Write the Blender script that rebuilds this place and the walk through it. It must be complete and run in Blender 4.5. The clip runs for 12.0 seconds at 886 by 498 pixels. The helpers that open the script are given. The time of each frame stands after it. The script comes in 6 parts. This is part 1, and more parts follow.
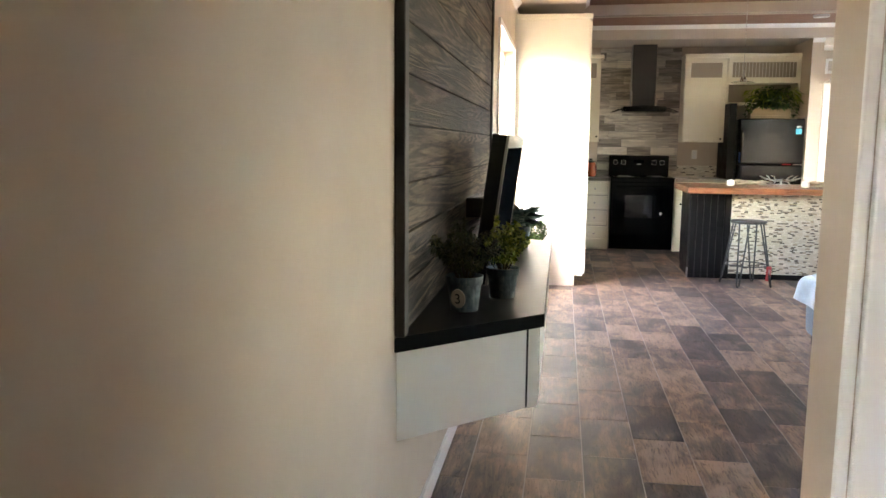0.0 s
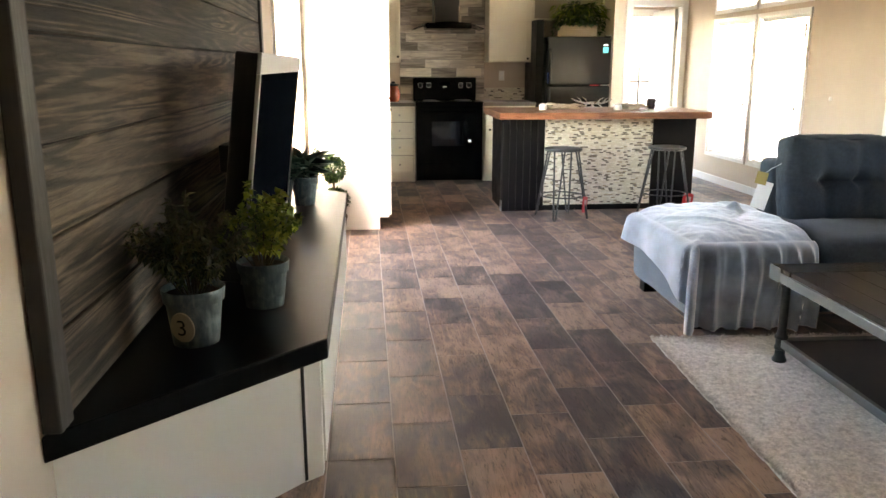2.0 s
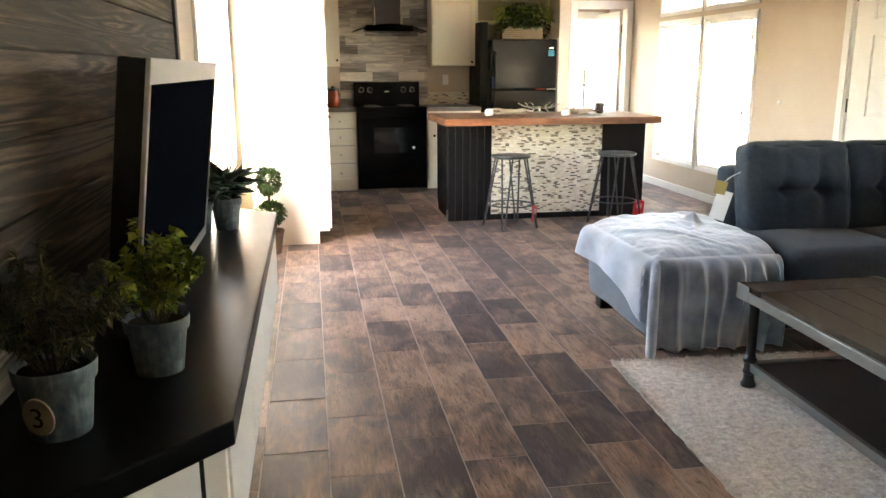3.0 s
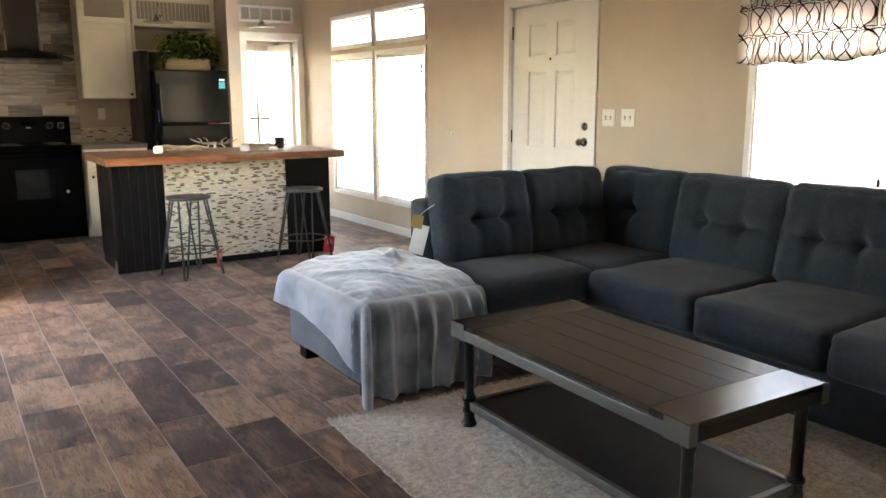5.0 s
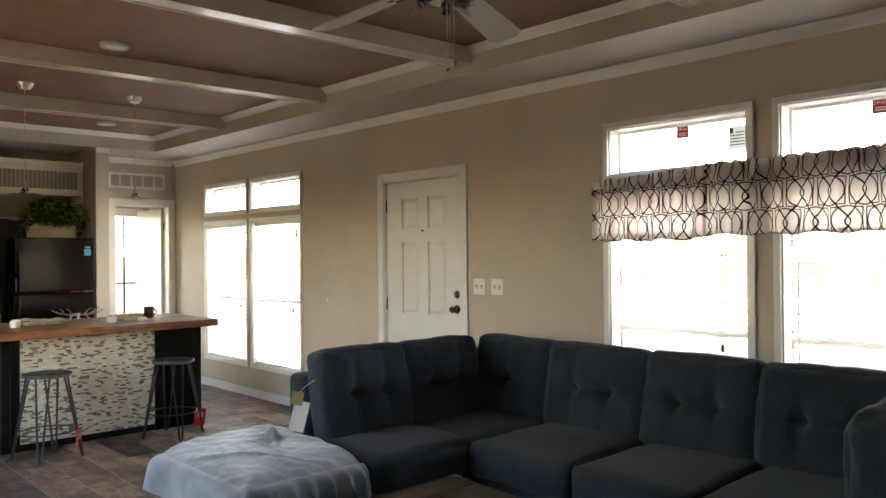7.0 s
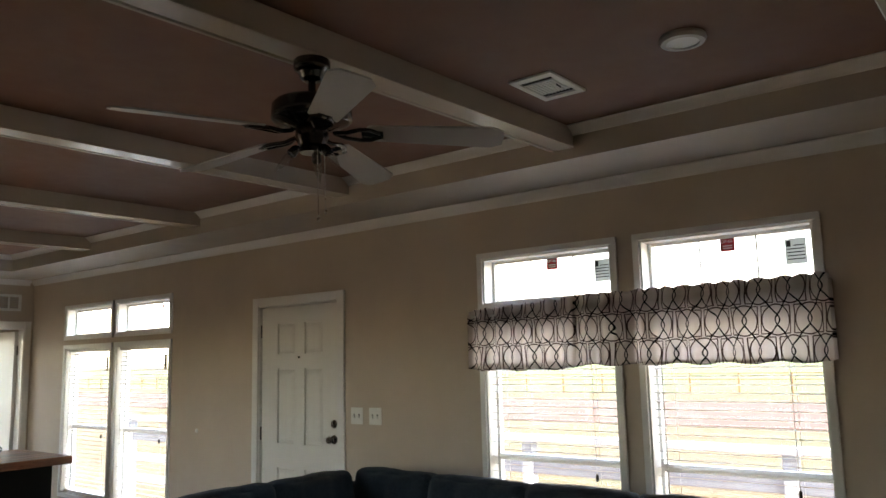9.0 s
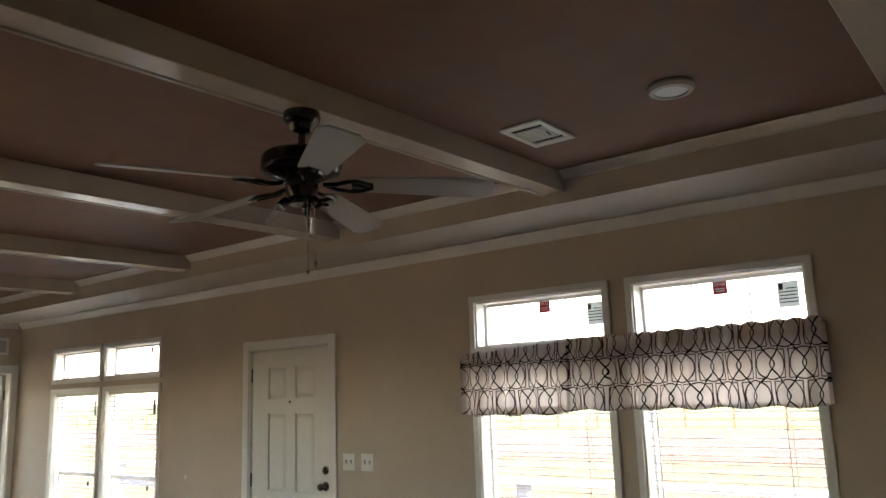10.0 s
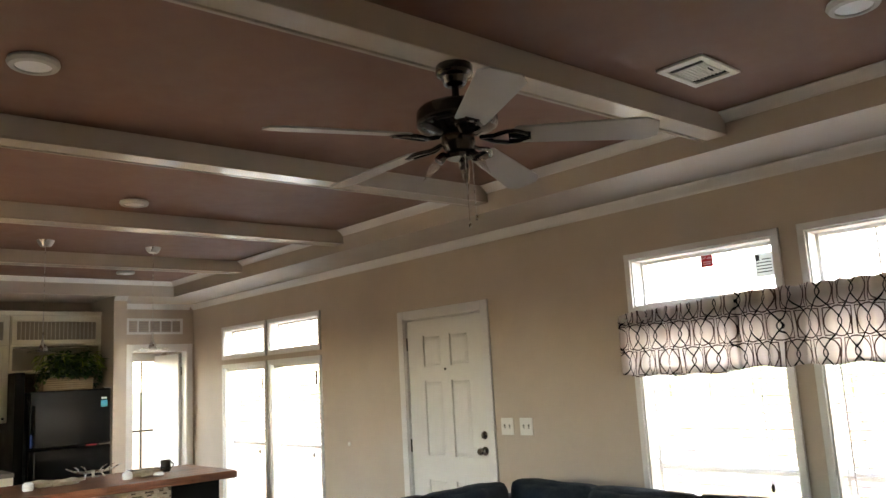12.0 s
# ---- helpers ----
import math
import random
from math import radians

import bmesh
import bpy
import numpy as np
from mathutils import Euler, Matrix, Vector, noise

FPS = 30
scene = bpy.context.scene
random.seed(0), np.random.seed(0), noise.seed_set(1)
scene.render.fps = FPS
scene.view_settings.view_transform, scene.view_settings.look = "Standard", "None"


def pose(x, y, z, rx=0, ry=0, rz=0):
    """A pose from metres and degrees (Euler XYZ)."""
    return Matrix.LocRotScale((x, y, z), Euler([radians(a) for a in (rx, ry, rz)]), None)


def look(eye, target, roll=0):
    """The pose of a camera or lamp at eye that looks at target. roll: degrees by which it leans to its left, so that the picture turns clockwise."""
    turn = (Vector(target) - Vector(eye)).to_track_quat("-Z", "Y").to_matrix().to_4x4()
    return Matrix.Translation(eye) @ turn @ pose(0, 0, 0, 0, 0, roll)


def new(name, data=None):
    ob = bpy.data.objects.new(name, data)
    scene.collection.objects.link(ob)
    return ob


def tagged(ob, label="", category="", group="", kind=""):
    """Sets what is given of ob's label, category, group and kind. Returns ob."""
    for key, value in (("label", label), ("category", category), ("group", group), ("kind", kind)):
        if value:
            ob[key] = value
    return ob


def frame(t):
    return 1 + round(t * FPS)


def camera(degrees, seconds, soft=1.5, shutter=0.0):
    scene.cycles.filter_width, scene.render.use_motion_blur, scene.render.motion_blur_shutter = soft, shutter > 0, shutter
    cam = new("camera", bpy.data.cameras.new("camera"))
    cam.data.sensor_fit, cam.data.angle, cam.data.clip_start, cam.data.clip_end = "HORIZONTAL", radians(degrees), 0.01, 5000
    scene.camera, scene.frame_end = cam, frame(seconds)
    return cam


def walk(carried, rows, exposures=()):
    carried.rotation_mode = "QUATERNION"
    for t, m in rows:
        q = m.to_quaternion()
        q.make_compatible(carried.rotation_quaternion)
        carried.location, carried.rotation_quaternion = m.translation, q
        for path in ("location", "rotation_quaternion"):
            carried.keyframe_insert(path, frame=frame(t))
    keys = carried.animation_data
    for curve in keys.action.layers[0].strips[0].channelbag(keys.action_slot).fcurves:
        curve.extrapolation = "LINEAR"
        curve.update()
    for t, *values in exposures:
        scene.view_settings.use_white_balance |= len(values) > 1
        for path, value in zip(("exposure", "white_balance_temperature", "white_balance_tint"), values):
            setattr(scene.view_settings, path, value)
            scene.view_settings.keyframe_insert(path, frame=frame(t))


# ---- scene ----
cam = camera(59.5, 12.0)
PATH = [
    (0, (0.062, 0.497, 1.306), (-0.237, 2.456, 1.038), 0.5),
    (0.5, (0.015, 0.737, 1.314), (-0.161, 2.692, 0.932), 0.3),
    (1, (0.009, 1.002, 1.311), (-0.015, 2.957, 0.891), 0.2),
    (1.5, (0.063, 1.295, 1.303), (0.185, 3.24, 0.854), 0.1),
    (2, (0.112, 1.461, 1.312), (0.298, 3.399, 0.853), -0.0),
    (2.5, (0.129, 1.625, 1.323), (0.375, 3.556, 0.865), -0.1),
    (4.5, (0.278, 2.124, 1.308), (1.095, 3.908, 0.922), -0.2),
    (5, (0.203, 2.146, 1.322), (1.282, 3.788, 0.948), -0.1),
    (5.5, (0.137, 2.129, 1.396), (1.364, 3.672, 1.061), -0.2),
    (6, (0.096, 2.122, 1.446), (1.384, 3.638, 1.236), -0.3),
    (6.5, (0.101, 2.103, 1.457), (1.418, 3.606, 1.38), -0.5),
    (7, (0.106, 2.093, 1.453), (1.467, 3.559, 1.464), -0.5),
    (7.5, (0.127, 2.112, 1.463), (1.568, 3.498, 1.531), -0.7),
    (9.5, (0.145, 2.052, 1.632), (1.702, 3.261, 1.967), -1.8),
    (10, (0.152, 2.064, 1.653), (1.706, 3.269, 2.019), -2.0),
    (10.5, (0.143, 2.072, 1.655), (1.66, 3.32, 2.033), -2.2),
    (11, (0.138, 2.1, 1.653), (1.596, 3.416, 2.03), -2.5),
    (11.5, (0.137, 2.145, 1.63), (1.527, 3.535, 1.999), -2.8),
    (12, (0.142, 2.179, 1.586), (1.463, 3.647, 1.906), -3.2),
]
walk(cam, [(t, look(eye, target, roll)) for t, eye, target, roll in PATH],
     exposures=((0, 6.38, 8400, 16), (0.5, 5.95, 8600, 18), (1, 5.85, 8700, 19), (1.5, 5.97, 8900, 18), (2.5, 6.35, 9400, 18), (4.5, 5.75, 9300, 18), (5.5, 5.78, 9600, 19), (6.5, 4.98, 9150, 17), (7, 4.94, 9000, 17), (7.5, 4.68, 8900, 16), (9.5, 4.0, 8300, 15), (10, 4.25, 8500, 16), (10.5, 4.6, 8700, 17), (11, 4.8, 8700, 17), (12, 5.0, 8700, 17)))

# ---- light ----
world = bpy.data.worlds.new("sky")
scene.world = world
world.use_nodes = True
wn = world.node_tree.nodes
sky = wn.new("ShaderNodeTexSky")
sky.sky_type = "NISHITA"
sky.sun_disc = False
sky.sun_elevation = radians(48)
sky.sun_rotation = radians(195)
world.node_tree.links.new(sky.outputs[0], wn["Background"].inputs[0])
wn["Background"].inputs[1].default_value = 0.15

sun_data = bpy.data.lights.new("sun", "SUN")
sun_data.energy, sun_data.angle, sun_data.color = 2.5, radians(0.5), (1.0, 0.95, 0.87)
sun = new("sun", sun_data)
sun.matrix_world = look((0, 0, 0), (0.13, 0.65, -0.74))


# ---- materials ----


class Shader:
    """A small wrapper to write node materials briefly."""

    def __init__(self, name):
        self.mat = bpy.data.materials.new(name)
        self.mat.use_nodes = True
        self.tree = self.mat.node_tree
        self.bsdf = self.tree.nodes["Principled BSDF"]
        self.out = self.tree.nodes["Material Output"]

    def node(self, kind):
        return self.tree.nodes.new(kind)

    def link(self, a, b):
        self.tree.links.new(a, b)

    def coords(self, scale=(1, 1, 1), world_space=True):
        src = self.node("ShaderNodeNewGeometry").outputs["Position"] if world_space else self.node("ShaderNodeTexCoord").outputs["Object"]
        m = self.node("ShaderNodeMapping")
        m.inputs["Scale"].default_value = scale
        self.link(src, m.inputs["Vector"])
        return m.outputs[0]

    def noise(self, vec, scale, detail=4, rough=0.55, distortion=0.0):
        n = self.node("ShaderNodeTexNoise")
        n.inputs["Scale"].default_value, n.inputs["Detail"].default_value = scale, detail
        n.inputs["Roughness"].default_value, n.inputs["Distortion"].default_value = rough, distortion
        self.link(vec, n.inputs["Vector"])
        return n.outputs["Fac"]

    def ramp(self, fac, *stops):
        r = self.node("ShaderNodeValToRGB")
        els = r.color_ramp.elements
        while len(els) < len(stops):
            els.new(0.5)
        for e, (p, c) in zip(els, stops):
            e.position, e.color = p, (*c, 1)
        self.link(fac, r.inputs[0])
        return r.outputs[0]

    def mix(self, fac, a, b, blend="MIX"):
        m = self.node("ShaderNodeMix")
        m.data_type, m.blend_type = "RGBA", blend
        for sock, v in ((m.inputs[0], fac), (m.inputs[6], a), (m.inputs[7], b)):
            if isinstance(v, (int, float)):
                sock.default_value = v
            elif isinstance(v, tuple):
                sock.default_value = (*v, 1)
            else:
                self.link(v, sock)
        return m.outputs[2]

    def math(self, op, a, b=0.0, c=0.0):
        m = self.node("ShaderNodeMath")
        m.operation = op
        for sock, v in zip(m.inputs, (a, b, c)):
            if isinstance(v, (int, float)):
                sock.default_value = v
            else:
                self.link(v, sock)
        return m.outputs[0]

    def span(self, v, a, b, lo, hi):
        m = self.node("ShaderNodeMapRange")
        for i, s in enumerate((a, b, lo, hi)):
            m.inputs[i + 1].default_value = s
        self.link(v, m.inputs[0])
        return m.outputs[0]

    def let_through(self, amount):
        """Mixes in light that passes through a thin sheet, in the sheet's own colour."""
        tr, mx = self.node("ShaderNodeBsdfTranslucent"), self.node("ShaderNodeMixShader")
        self.link(self.bsdf.inputs["Base Color"].links[0].from_socket, tr.inputs[0])
        mx.inputs[0].default_value = amount
        self.link(self.bsdf.outputs[0], mx.inputs[1]), self.link(tr.outputs[0], mx.inputs[2]), self.link(mx.outputs[0], self.out.inputs[0])

    def bump(self, height, strength=0.2, distance=0.01):
        b = self.node("ShaderNodeBump")
        b.inputs["Strength"].default_value, b.inputs["Distance"].default_value = strength, distance
        self.link(height, b.inputs["Height"])
        self.link(b.outputs[0], self.bsdf.inputs["Normal"])

    def set(self, **kw):
        names = {"color": "Base Color", "rough": "Roughness", "metal": "Metallic", "spec": "Specular IOR Level", "sheen": "Sheen Weight",
                 "coat": "Coat Weight", "trans": "Transmission Weight", "ior": "IOR", "alpha": "Alpha", "coat_rough": "Coat Roughness"}
        for k, v in kw.items():
            sock = self.bsdf.inputs[names[k]]
            if isinstance(v, (int, float)):
                sock.default_value = v
            elif isinstance(v, tuple):
                sock.default_value = (*v, 1)
            else:
                self.link(v, sock)
        return self


def painted(name, color, rough=0.6, mottle=0.06, orange_peel=0.08, metal=0.0, spec=0.5):
    """Paint or plain coated surface with faint mottling and orange-peel relief."""
    s = Shader(name)
    p = s.coords()
    big = s.noise(p, 1.7, 3)
    dark = tuple(c * (1 - mottle) for c in color)
    light = tuple(min(1, c * (1 + mottle)) for c in color)
    s.set(color=s.ramp(big, (0.3, dark), (0.7, light)), rough=s.span(s.noise(p, 9, 3), 0.3, 0.7, rough - 0.06, rough + 0.06) if rough > 0.35 else rough, metal=metal, spec=spec)
    if orange_peel:
        s.bump(s.noise(p, 160, 2), orange_peel, 0.002)
    return s.mat


def wood(name, dark, mid, light, axis="y", scale=1.0, rough=0.45, bump=0.15, contrast=1.0, per_piece=0.0, spec=0.5):
    """Wood with long grain along one axis, and a tone that changes from piece to piece."""
    s = Shader(name)
    st = {"x": (0.9, 9, 9), "y": (9, 0.9, 9), "z": (9, 9, 0.9)}[axis]
    info = s.node("ShaderNodeObjectInfo")
    base = s.coords(tuple(v * scale for v in st))
    shift = s.node("ShaderNodeVectorMath")
    off = s.node("ShaderNodeCombineXYZ")
    for i, k in enumerate((31, 17, 53)):
        s.link(s.math("MULTIPLY", info.outputs["Random"], k), off.inputs[i])
    s.link(base, shift.inputs[0]), s.link(off.outputs[0], shift.inputs[1])
    v = shift.outputs[0]
    rings = s.noise(v, 1.3, 5, 0.6, 1.6)
    fine = s.noise(v, 11, 6, 0.7, 0.4)
    f = s.math("ADD", s.math("MULTIPLY", rings, 0.65), s.math("MULTIPLY", fine, 0.35))
    if per_piece:
        f = s.math("ADD", f, s.math("MULTIPLY", s.math("SUBTRACT", info.outputs["Random"], 0.5), per_piece))
    w = 0.2 / contrast
    col = s.ramp(f, (0.5 - w, dark), (0.5, mid), (0.5 + w, light))
    s.set(color=col, rough=s.span(fine, 0.3, 0.7, rough - 0.1, rough + 0.12) if bump else rough, spec=spec)
    if bump:
        s.bump(f, bump, 0.004)
    return s.mat


def fabric(name, dark, light, rough=0.9, weave=900, sheen=0.2, relief=0.25, mottle=5):
    s = Shader(name)
    p = s.coords()
    f = s.math("ADD", s.math("MULTIPLY", s.noise(p, mottle, 4), 0.6), s.math("MULTIPLY", s.noise(p, weave * 0.35, 2), 0.4))
    s.set(color=s.ramp(f, (0.35, dark), (0.65, light)), rough=rough, sheen=sheen)
    s.bump(s.noise(p, weave, 2), relief, 0.002)
    return s.mat


def zinc(name, dark, mid, light):
    """Weathered galvanised sheet: cloudy spangle, drips down the side, dull sheen."""
    s = Shader(name)
    cloud = s.noise(s.coords(), 26, 4, 0.6, 0.6)
    drip = s.noise(s.coords((60, 60, 7)), 1.0, 4, 0.65, 0.4)
    f = s.math("ADD", s.math("MULTIPLY", cloud, 0.5), s.math("MULTIPLY", drip, 0.5))
    s.set(color=s.ramp(f, (0.38, dark), (0.5, mid), (0.62, light)), metal=0.45, rough=s.span(drip, 0.3, 0.7, 0.42, 0.62))
    s.bump(cloud, 0.15, 0.002)
    return s.mat


def metal(name, color, rough=0.3, scratch=0.1):
    s = Shader(name)
    n = s.noise(s.coords(), 40, 4)
    s.set(color=color, metal=1.0, rough=s.span(n, 0.3, 0.7, max(0.03, rough - scratch), rough + scratch))
    return s.mat


def tile_floor(name, island):
    """Wood-look porcelain: every tile has its own tone, printed patches of tan and purplish grey, and long fine grain."""
    s = Shader(name)
    rnd = s.node("ShaderNodeNewGeometry").outputs["Random Per Island"] if island else s.node("ShaderNodeObjectInfo").outputs["Random"]
    off = s.node("ShaderNodeCombineXYZ")
    for i, k in enumerate((71, 37, 13)):
        s.link(s.math("MULTIPLY", rnd, k), off.inputs[i])
    add = s.node("ShaderNodeVectorMath")
    s.link(s.coords((1, 1, 1)), add.inputs[0]), s.link(off.outputs[0], add.inputs[1])
    st, wide = s.node("ShaderNodeMapping"), s.node("ShaderNodeMapping")
    st.inputs["Scale"].default_value = (9, 1.3, 1)
    wide.inputs["Scale"].default_value = (7.5, 3.6, 1)
    s.link(add.outputs[0], st.inputs["Vector"]), s.link(add.outputs[0], wide.inputs["Vector"])
    blot = s.noise(wide.outputs[0], 1.0, 2, 0.5, 0.8)
    streak = s.noise(st.outputs[0], 2.2, 6, 0.66, 2.6)
    fine = s.noise(st.outputs[0], 8, 6, 0.75, 1.8)
    tone = s.math("ADD", s.math("MULTIPLY", s.math("SUBTRACT", rnd, 0.5), 0.21),
                  s.math("ADD", s.math("MULTIPLY", blot, 0.54), s.math("MULTIPLY", streak, 0.45)))
    col = s.ramp(tone, (0.36, (0.066, 0.050, 0.049)), (0.45, (0.130, 0.093, 0.084)), (0.53, (0.228, 0.152, 0.117)), (0.64, (0.40, 0.266, 0.19)))
    # dark open-grain cracks
    crack = s.ramp(fine, (0.37, (0.22, 0.19, 0.18)), (0.47, (1, 1, 1)))
    col = s.mix(0.85, col, crack, "MULTIPLY")
    s.set(color=col, rough=s.span(streak, 0.3, 0.7, 0.40, 0.54), spec=0.33)
    s.bump(s.math("ADD", fine, streak), 0.09, 0.003)
    return s.mat


def barn_plank(name, dark, mid, light):
    """Weathered softwood: bold cathedral grain lines, drifting tone, dark checks along the board."""
    s = Shader(name)
    info = s.node("ShaderNodeObjectInfo").outputs["Random"]
    off = s.node("ShaderNodeCombineXYZ")
    for i, k in enumerate((31, 17, 53)):
        s.link(s.math("MULTIPLY", info, k), off.inputs[i])
    v = s.node("ShaderNodeVectorMath")
    s.link(s.coords((14, 0.75, 15)), v.inputs[0]), s.link(off.outputs[0], v.inputs[1])
    field = s.noise(v.outputs[0], 0.62, 2, 0.4, 0.7)
    raw = s.math("SINE", s.math("MULTIPLY", field, 74))
    fine = s.noise(v.outputs[0], 9, 6, 0.75, 0.6)
    slow = s.noise(s.coords((2, 1.1, 2)), 1.3, 3)
    lines = s.math("MULTIPLY", raw, s.span(s.noise(v.outputs[0], 2.2, 3), 0.35, 0.65, 0.1, 1.3))
    f = s.math("ADD", s.math("MULTIPLY", lines, 0.105), s.math("ADD", s.math("MULTIPLY", fine, 0.55), s.math("MULTIPLY", slow, 0.45)))
    f = s.math("ADD", f, s.math("MULTIPLY", s.math("SUBTRACT", info, 0.5), 0.10))
    s.set(color=s.ramp(f, (0.36, dark), (0.50, mid), (0.68, light)), rough=0.72, spec=0.3)
    s.bump(f, 0.7, 0.006)
    return s.mat


M = {}
M["wall"] = painted("wall_paint_beige", (0.565, 0.470, 0.380), 0.62)
M["ceiling_tray"] = painted("ceiling_paint_mocha", (0.212, 0.110, 0.073), 0.7)
# dark colour keeps the unseen hall from bouncing light onto the west wall
M["hall"] = painted("hall_paint_low_bounce", (0.09, 0.055, 0.04), 0.7)
M["soffit"] = painted("soffit_paint", (0.53, 0.465, 0.395), 0.65)
M["trim"] = painted("trim_white", (0.80, 0.79, 0.77), 0.33, 0.03, 0.02)
M["beam"] = painted("beam_paint", (0.57, 0.50, 0.425), 0.19, 0.04, 0.03)
M["door_white"] = painted("door_white", (0.80, 0.79, 0.75), 0.4, 0.03, 0.05)
M["cab"] = painted("cabinet_cream", (0.81, 0.765, 0.63), 0.4, 0.05, 0.03)
M["pantry"] = painted("pantry_cream", (0.80, 0.76, 0.68), 0.35, 0.03, 0.02)
M["cream_console"] = painted("console_white", (0.76, 0.74, 0.68), 0.4, 0.04, 0.02)
M["black_gloss"] = painted("appliance_black", (0.0028, 0.0028, 0.0032), 0.2, 0.05, 0.0, 0.0, 0.12)
M["black_satin"] = painted("black_laminate", (0.0055, 0.0058, 0.0062), 0.34, 0.1, 0.0, 0.0, 0.08)
M["black_wood"] = painted("island_black", (0.0055, 0.0050, 0.0055), 0.45, 0.15, 0.05, 0.0, 0.18)
M["black_matte"] = painted("black_plastic", (0.008, 0.008, 0.0085), 0.5, 0.1, 0.05, 0.0, 0.3)
M["floor"] = tile_floor("floor_tile_wood_look", False)
M["floor_joined"] = tile_floor("floor_tile_wood_look_far", True)
M["grout"] = painted("grout", (0.46, 0.40, 0.36), 0.95, 0.15, 0.0, 0.0, 0.1)
M["plank"] = barn_plank("weathered_plank", (0.007, 0.005, 0.004), (0.040, 0.030, 0.0225), (0.17, 0.125, 0.09))
M["plank_frame"] = wood("dark_frame_wood", (0.005, 0.004, 0.0035), (0.012, 0.009, 0.0075), (0.026, 0.019, 0.015), "z", 1.5, 0.55, 0.3)
M["island_top"] = wood("island_top_wood", (0.10, 0.038, 0.020), (0.26, 0.10, 0.05), (0.42, 0.19, 0.095), "x", 1.2, 0.32, 0.1, 1.1, 0.25)
M["table_wood"] = wood("table_top_wood", (0.010, 0.0062, 0.0045), (0.021, 0.013, 0.009), (0.038, 0.024, 0.0165), "y", 2.0, 0.34, 0.0, 0.8, 0.10, 0.33)
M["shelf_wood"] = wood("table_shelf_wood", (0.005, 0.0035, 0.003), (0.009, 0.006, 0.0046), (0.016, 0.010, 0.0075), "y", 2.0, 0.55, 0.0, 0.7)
M["table_wood_x"] = wood("table_end_wood", (0.014, 0.009, 0.007), (0.028, 0.018, 0.013), (0.05, 0.033, 0.024), "x", 2.0, 0.24, 0.0, 0.7, 0.08)
M["table_metal"] = painted("table_edge_metal", (0.15, 0.16, 0.155), 0.4, 0.2, 0.05, 0.6)
M["sofa"] = fabric("sofa_charcoal", (0.0090, 0.0180, 0.0270), (0.0190, 0.0345, 0.0500), 0.95, 700, 0.08, 0.5, 60)
M["sofa_light"] = fabric("ottoman_grey", (0.050, 0.072, 0.088), (0.085, 0.116, 0.138), 0.92, 1100, 0.2, 0.3)
M["throw"] = fabric("throw_grey_plush", (0.095, 0.124, 0.156), (0.31, 0.385, 0.46), 0.7, 1900, 0.95, 0.10, 7)
# wide dark-to-light mottle paints in the shading between the shag bumps
M["rug"] = fabric("rug_cream_shag", (0.47, 0.44, 0.40), (0.92, 0.88, 0.82), 0.95, 300, 0.2, 0.6, 42)
M["chrome"] = metal("chrome", (0.75, 0.75, 0.74), 0.12)
M["door_chrome"] = metal("lockset_chrome", (0.42, 0.41, 0.40), 0.09, 0.04)
M["nickel"] = metal("nickel", (0.55, 0.53, 0.50), 0.3)
M["steel"] = metal("stool_steel", (0.085, 0.09, 0.096), 0.36)
M["galv"] = metal("galvanised_steel", (0.42, 0.46, 0.48), 0.45, 0.12)
M["bronze"] = painted("fan_bronze", (0.020, 0.012, 0.010), 0.13, 0.1, 0.0, 0.25, 0.9)
M["blade"] = painted("fan_blade_grey", (0.40, 0.385, 0.36), 0.37, 0.06, 0.02)
M["white_plastic"] = painted("white_plastic", (0.82, 0.81, 0.77), 0.35, 0.02, 0.0)
M["label_white"] = painted("paper_white", (0.8, 0.8, 0.8), 0.7, 0.03, 0.0)
M["red"] = painted("red_tag", (0.55, 0.02, 0.03), 0.45, 0.1, 0.0)
M["pink"] = painted("tag_print", (0.62, 0.30, 0.30), 0.45, 0.3, 0.0)
M["cyan"] = painted("cyan_sticker", (0.03, 0.42, 0.55), 0.45, 0.05, 0.0)
M["blue"] = painted("blue_tag", (0.03, 0.09, 0.4), 0.45, 0.05, 0.0)
M["yellow_tag"] = painted("tan_tag", (0.34, 0.25, 0.08), 0.6, 0.1, 0.0)
M["soil"] = painted("soil", (0.03, 0.022, 0.016), 0.95, 0.3, 0.4)
M["screen"] = painted("screen_glass", (0.003, 0.0045, 0.007), 0.05, 0.02, 0.0, 0.0, 0.0)
M["fridge_black"] = painted("refrigerator_enamel", (0.0022, 0.0022, 0.0025), 0.17, 0.0, 0.0, 0.0, 0.30)
M["tin"] = zinc("tin_pot_grey", (0.045, 0.066, 0.075), (0.088, 0.120, 0.132), (0.185, 0.225, 0.232))
M["light_ring"] = painted("light_ring_grey", (0.50, 0.49, 0.46), 0.4, 0.03, 0.0)
M["bezel"] = painted("silver_bezel", (0.34, 0.33, 0.31), 0.35, 0.05, 0.0, 0.5)
M["granite"] = painted("dark_counter", (0.16, 0.14, 0.12), 0.28, 0.3, 0.02)
M["basket"] = painted("woven_basket", (0.25, 0.175, 0.10), 0.8, 0.2, 0.3)


def thin_film(name, color, through_light):
    """Paper or plastic film stuck on a pane, bright when lit from behind."""
    s = Shader(name)
    s.set(color=s.mix(s.noise(s.coords(), 60, 2), color, tuple(c * 0.9 for c in color)), rough=0.6)
    s.let_through(through_light)
    return s.mat


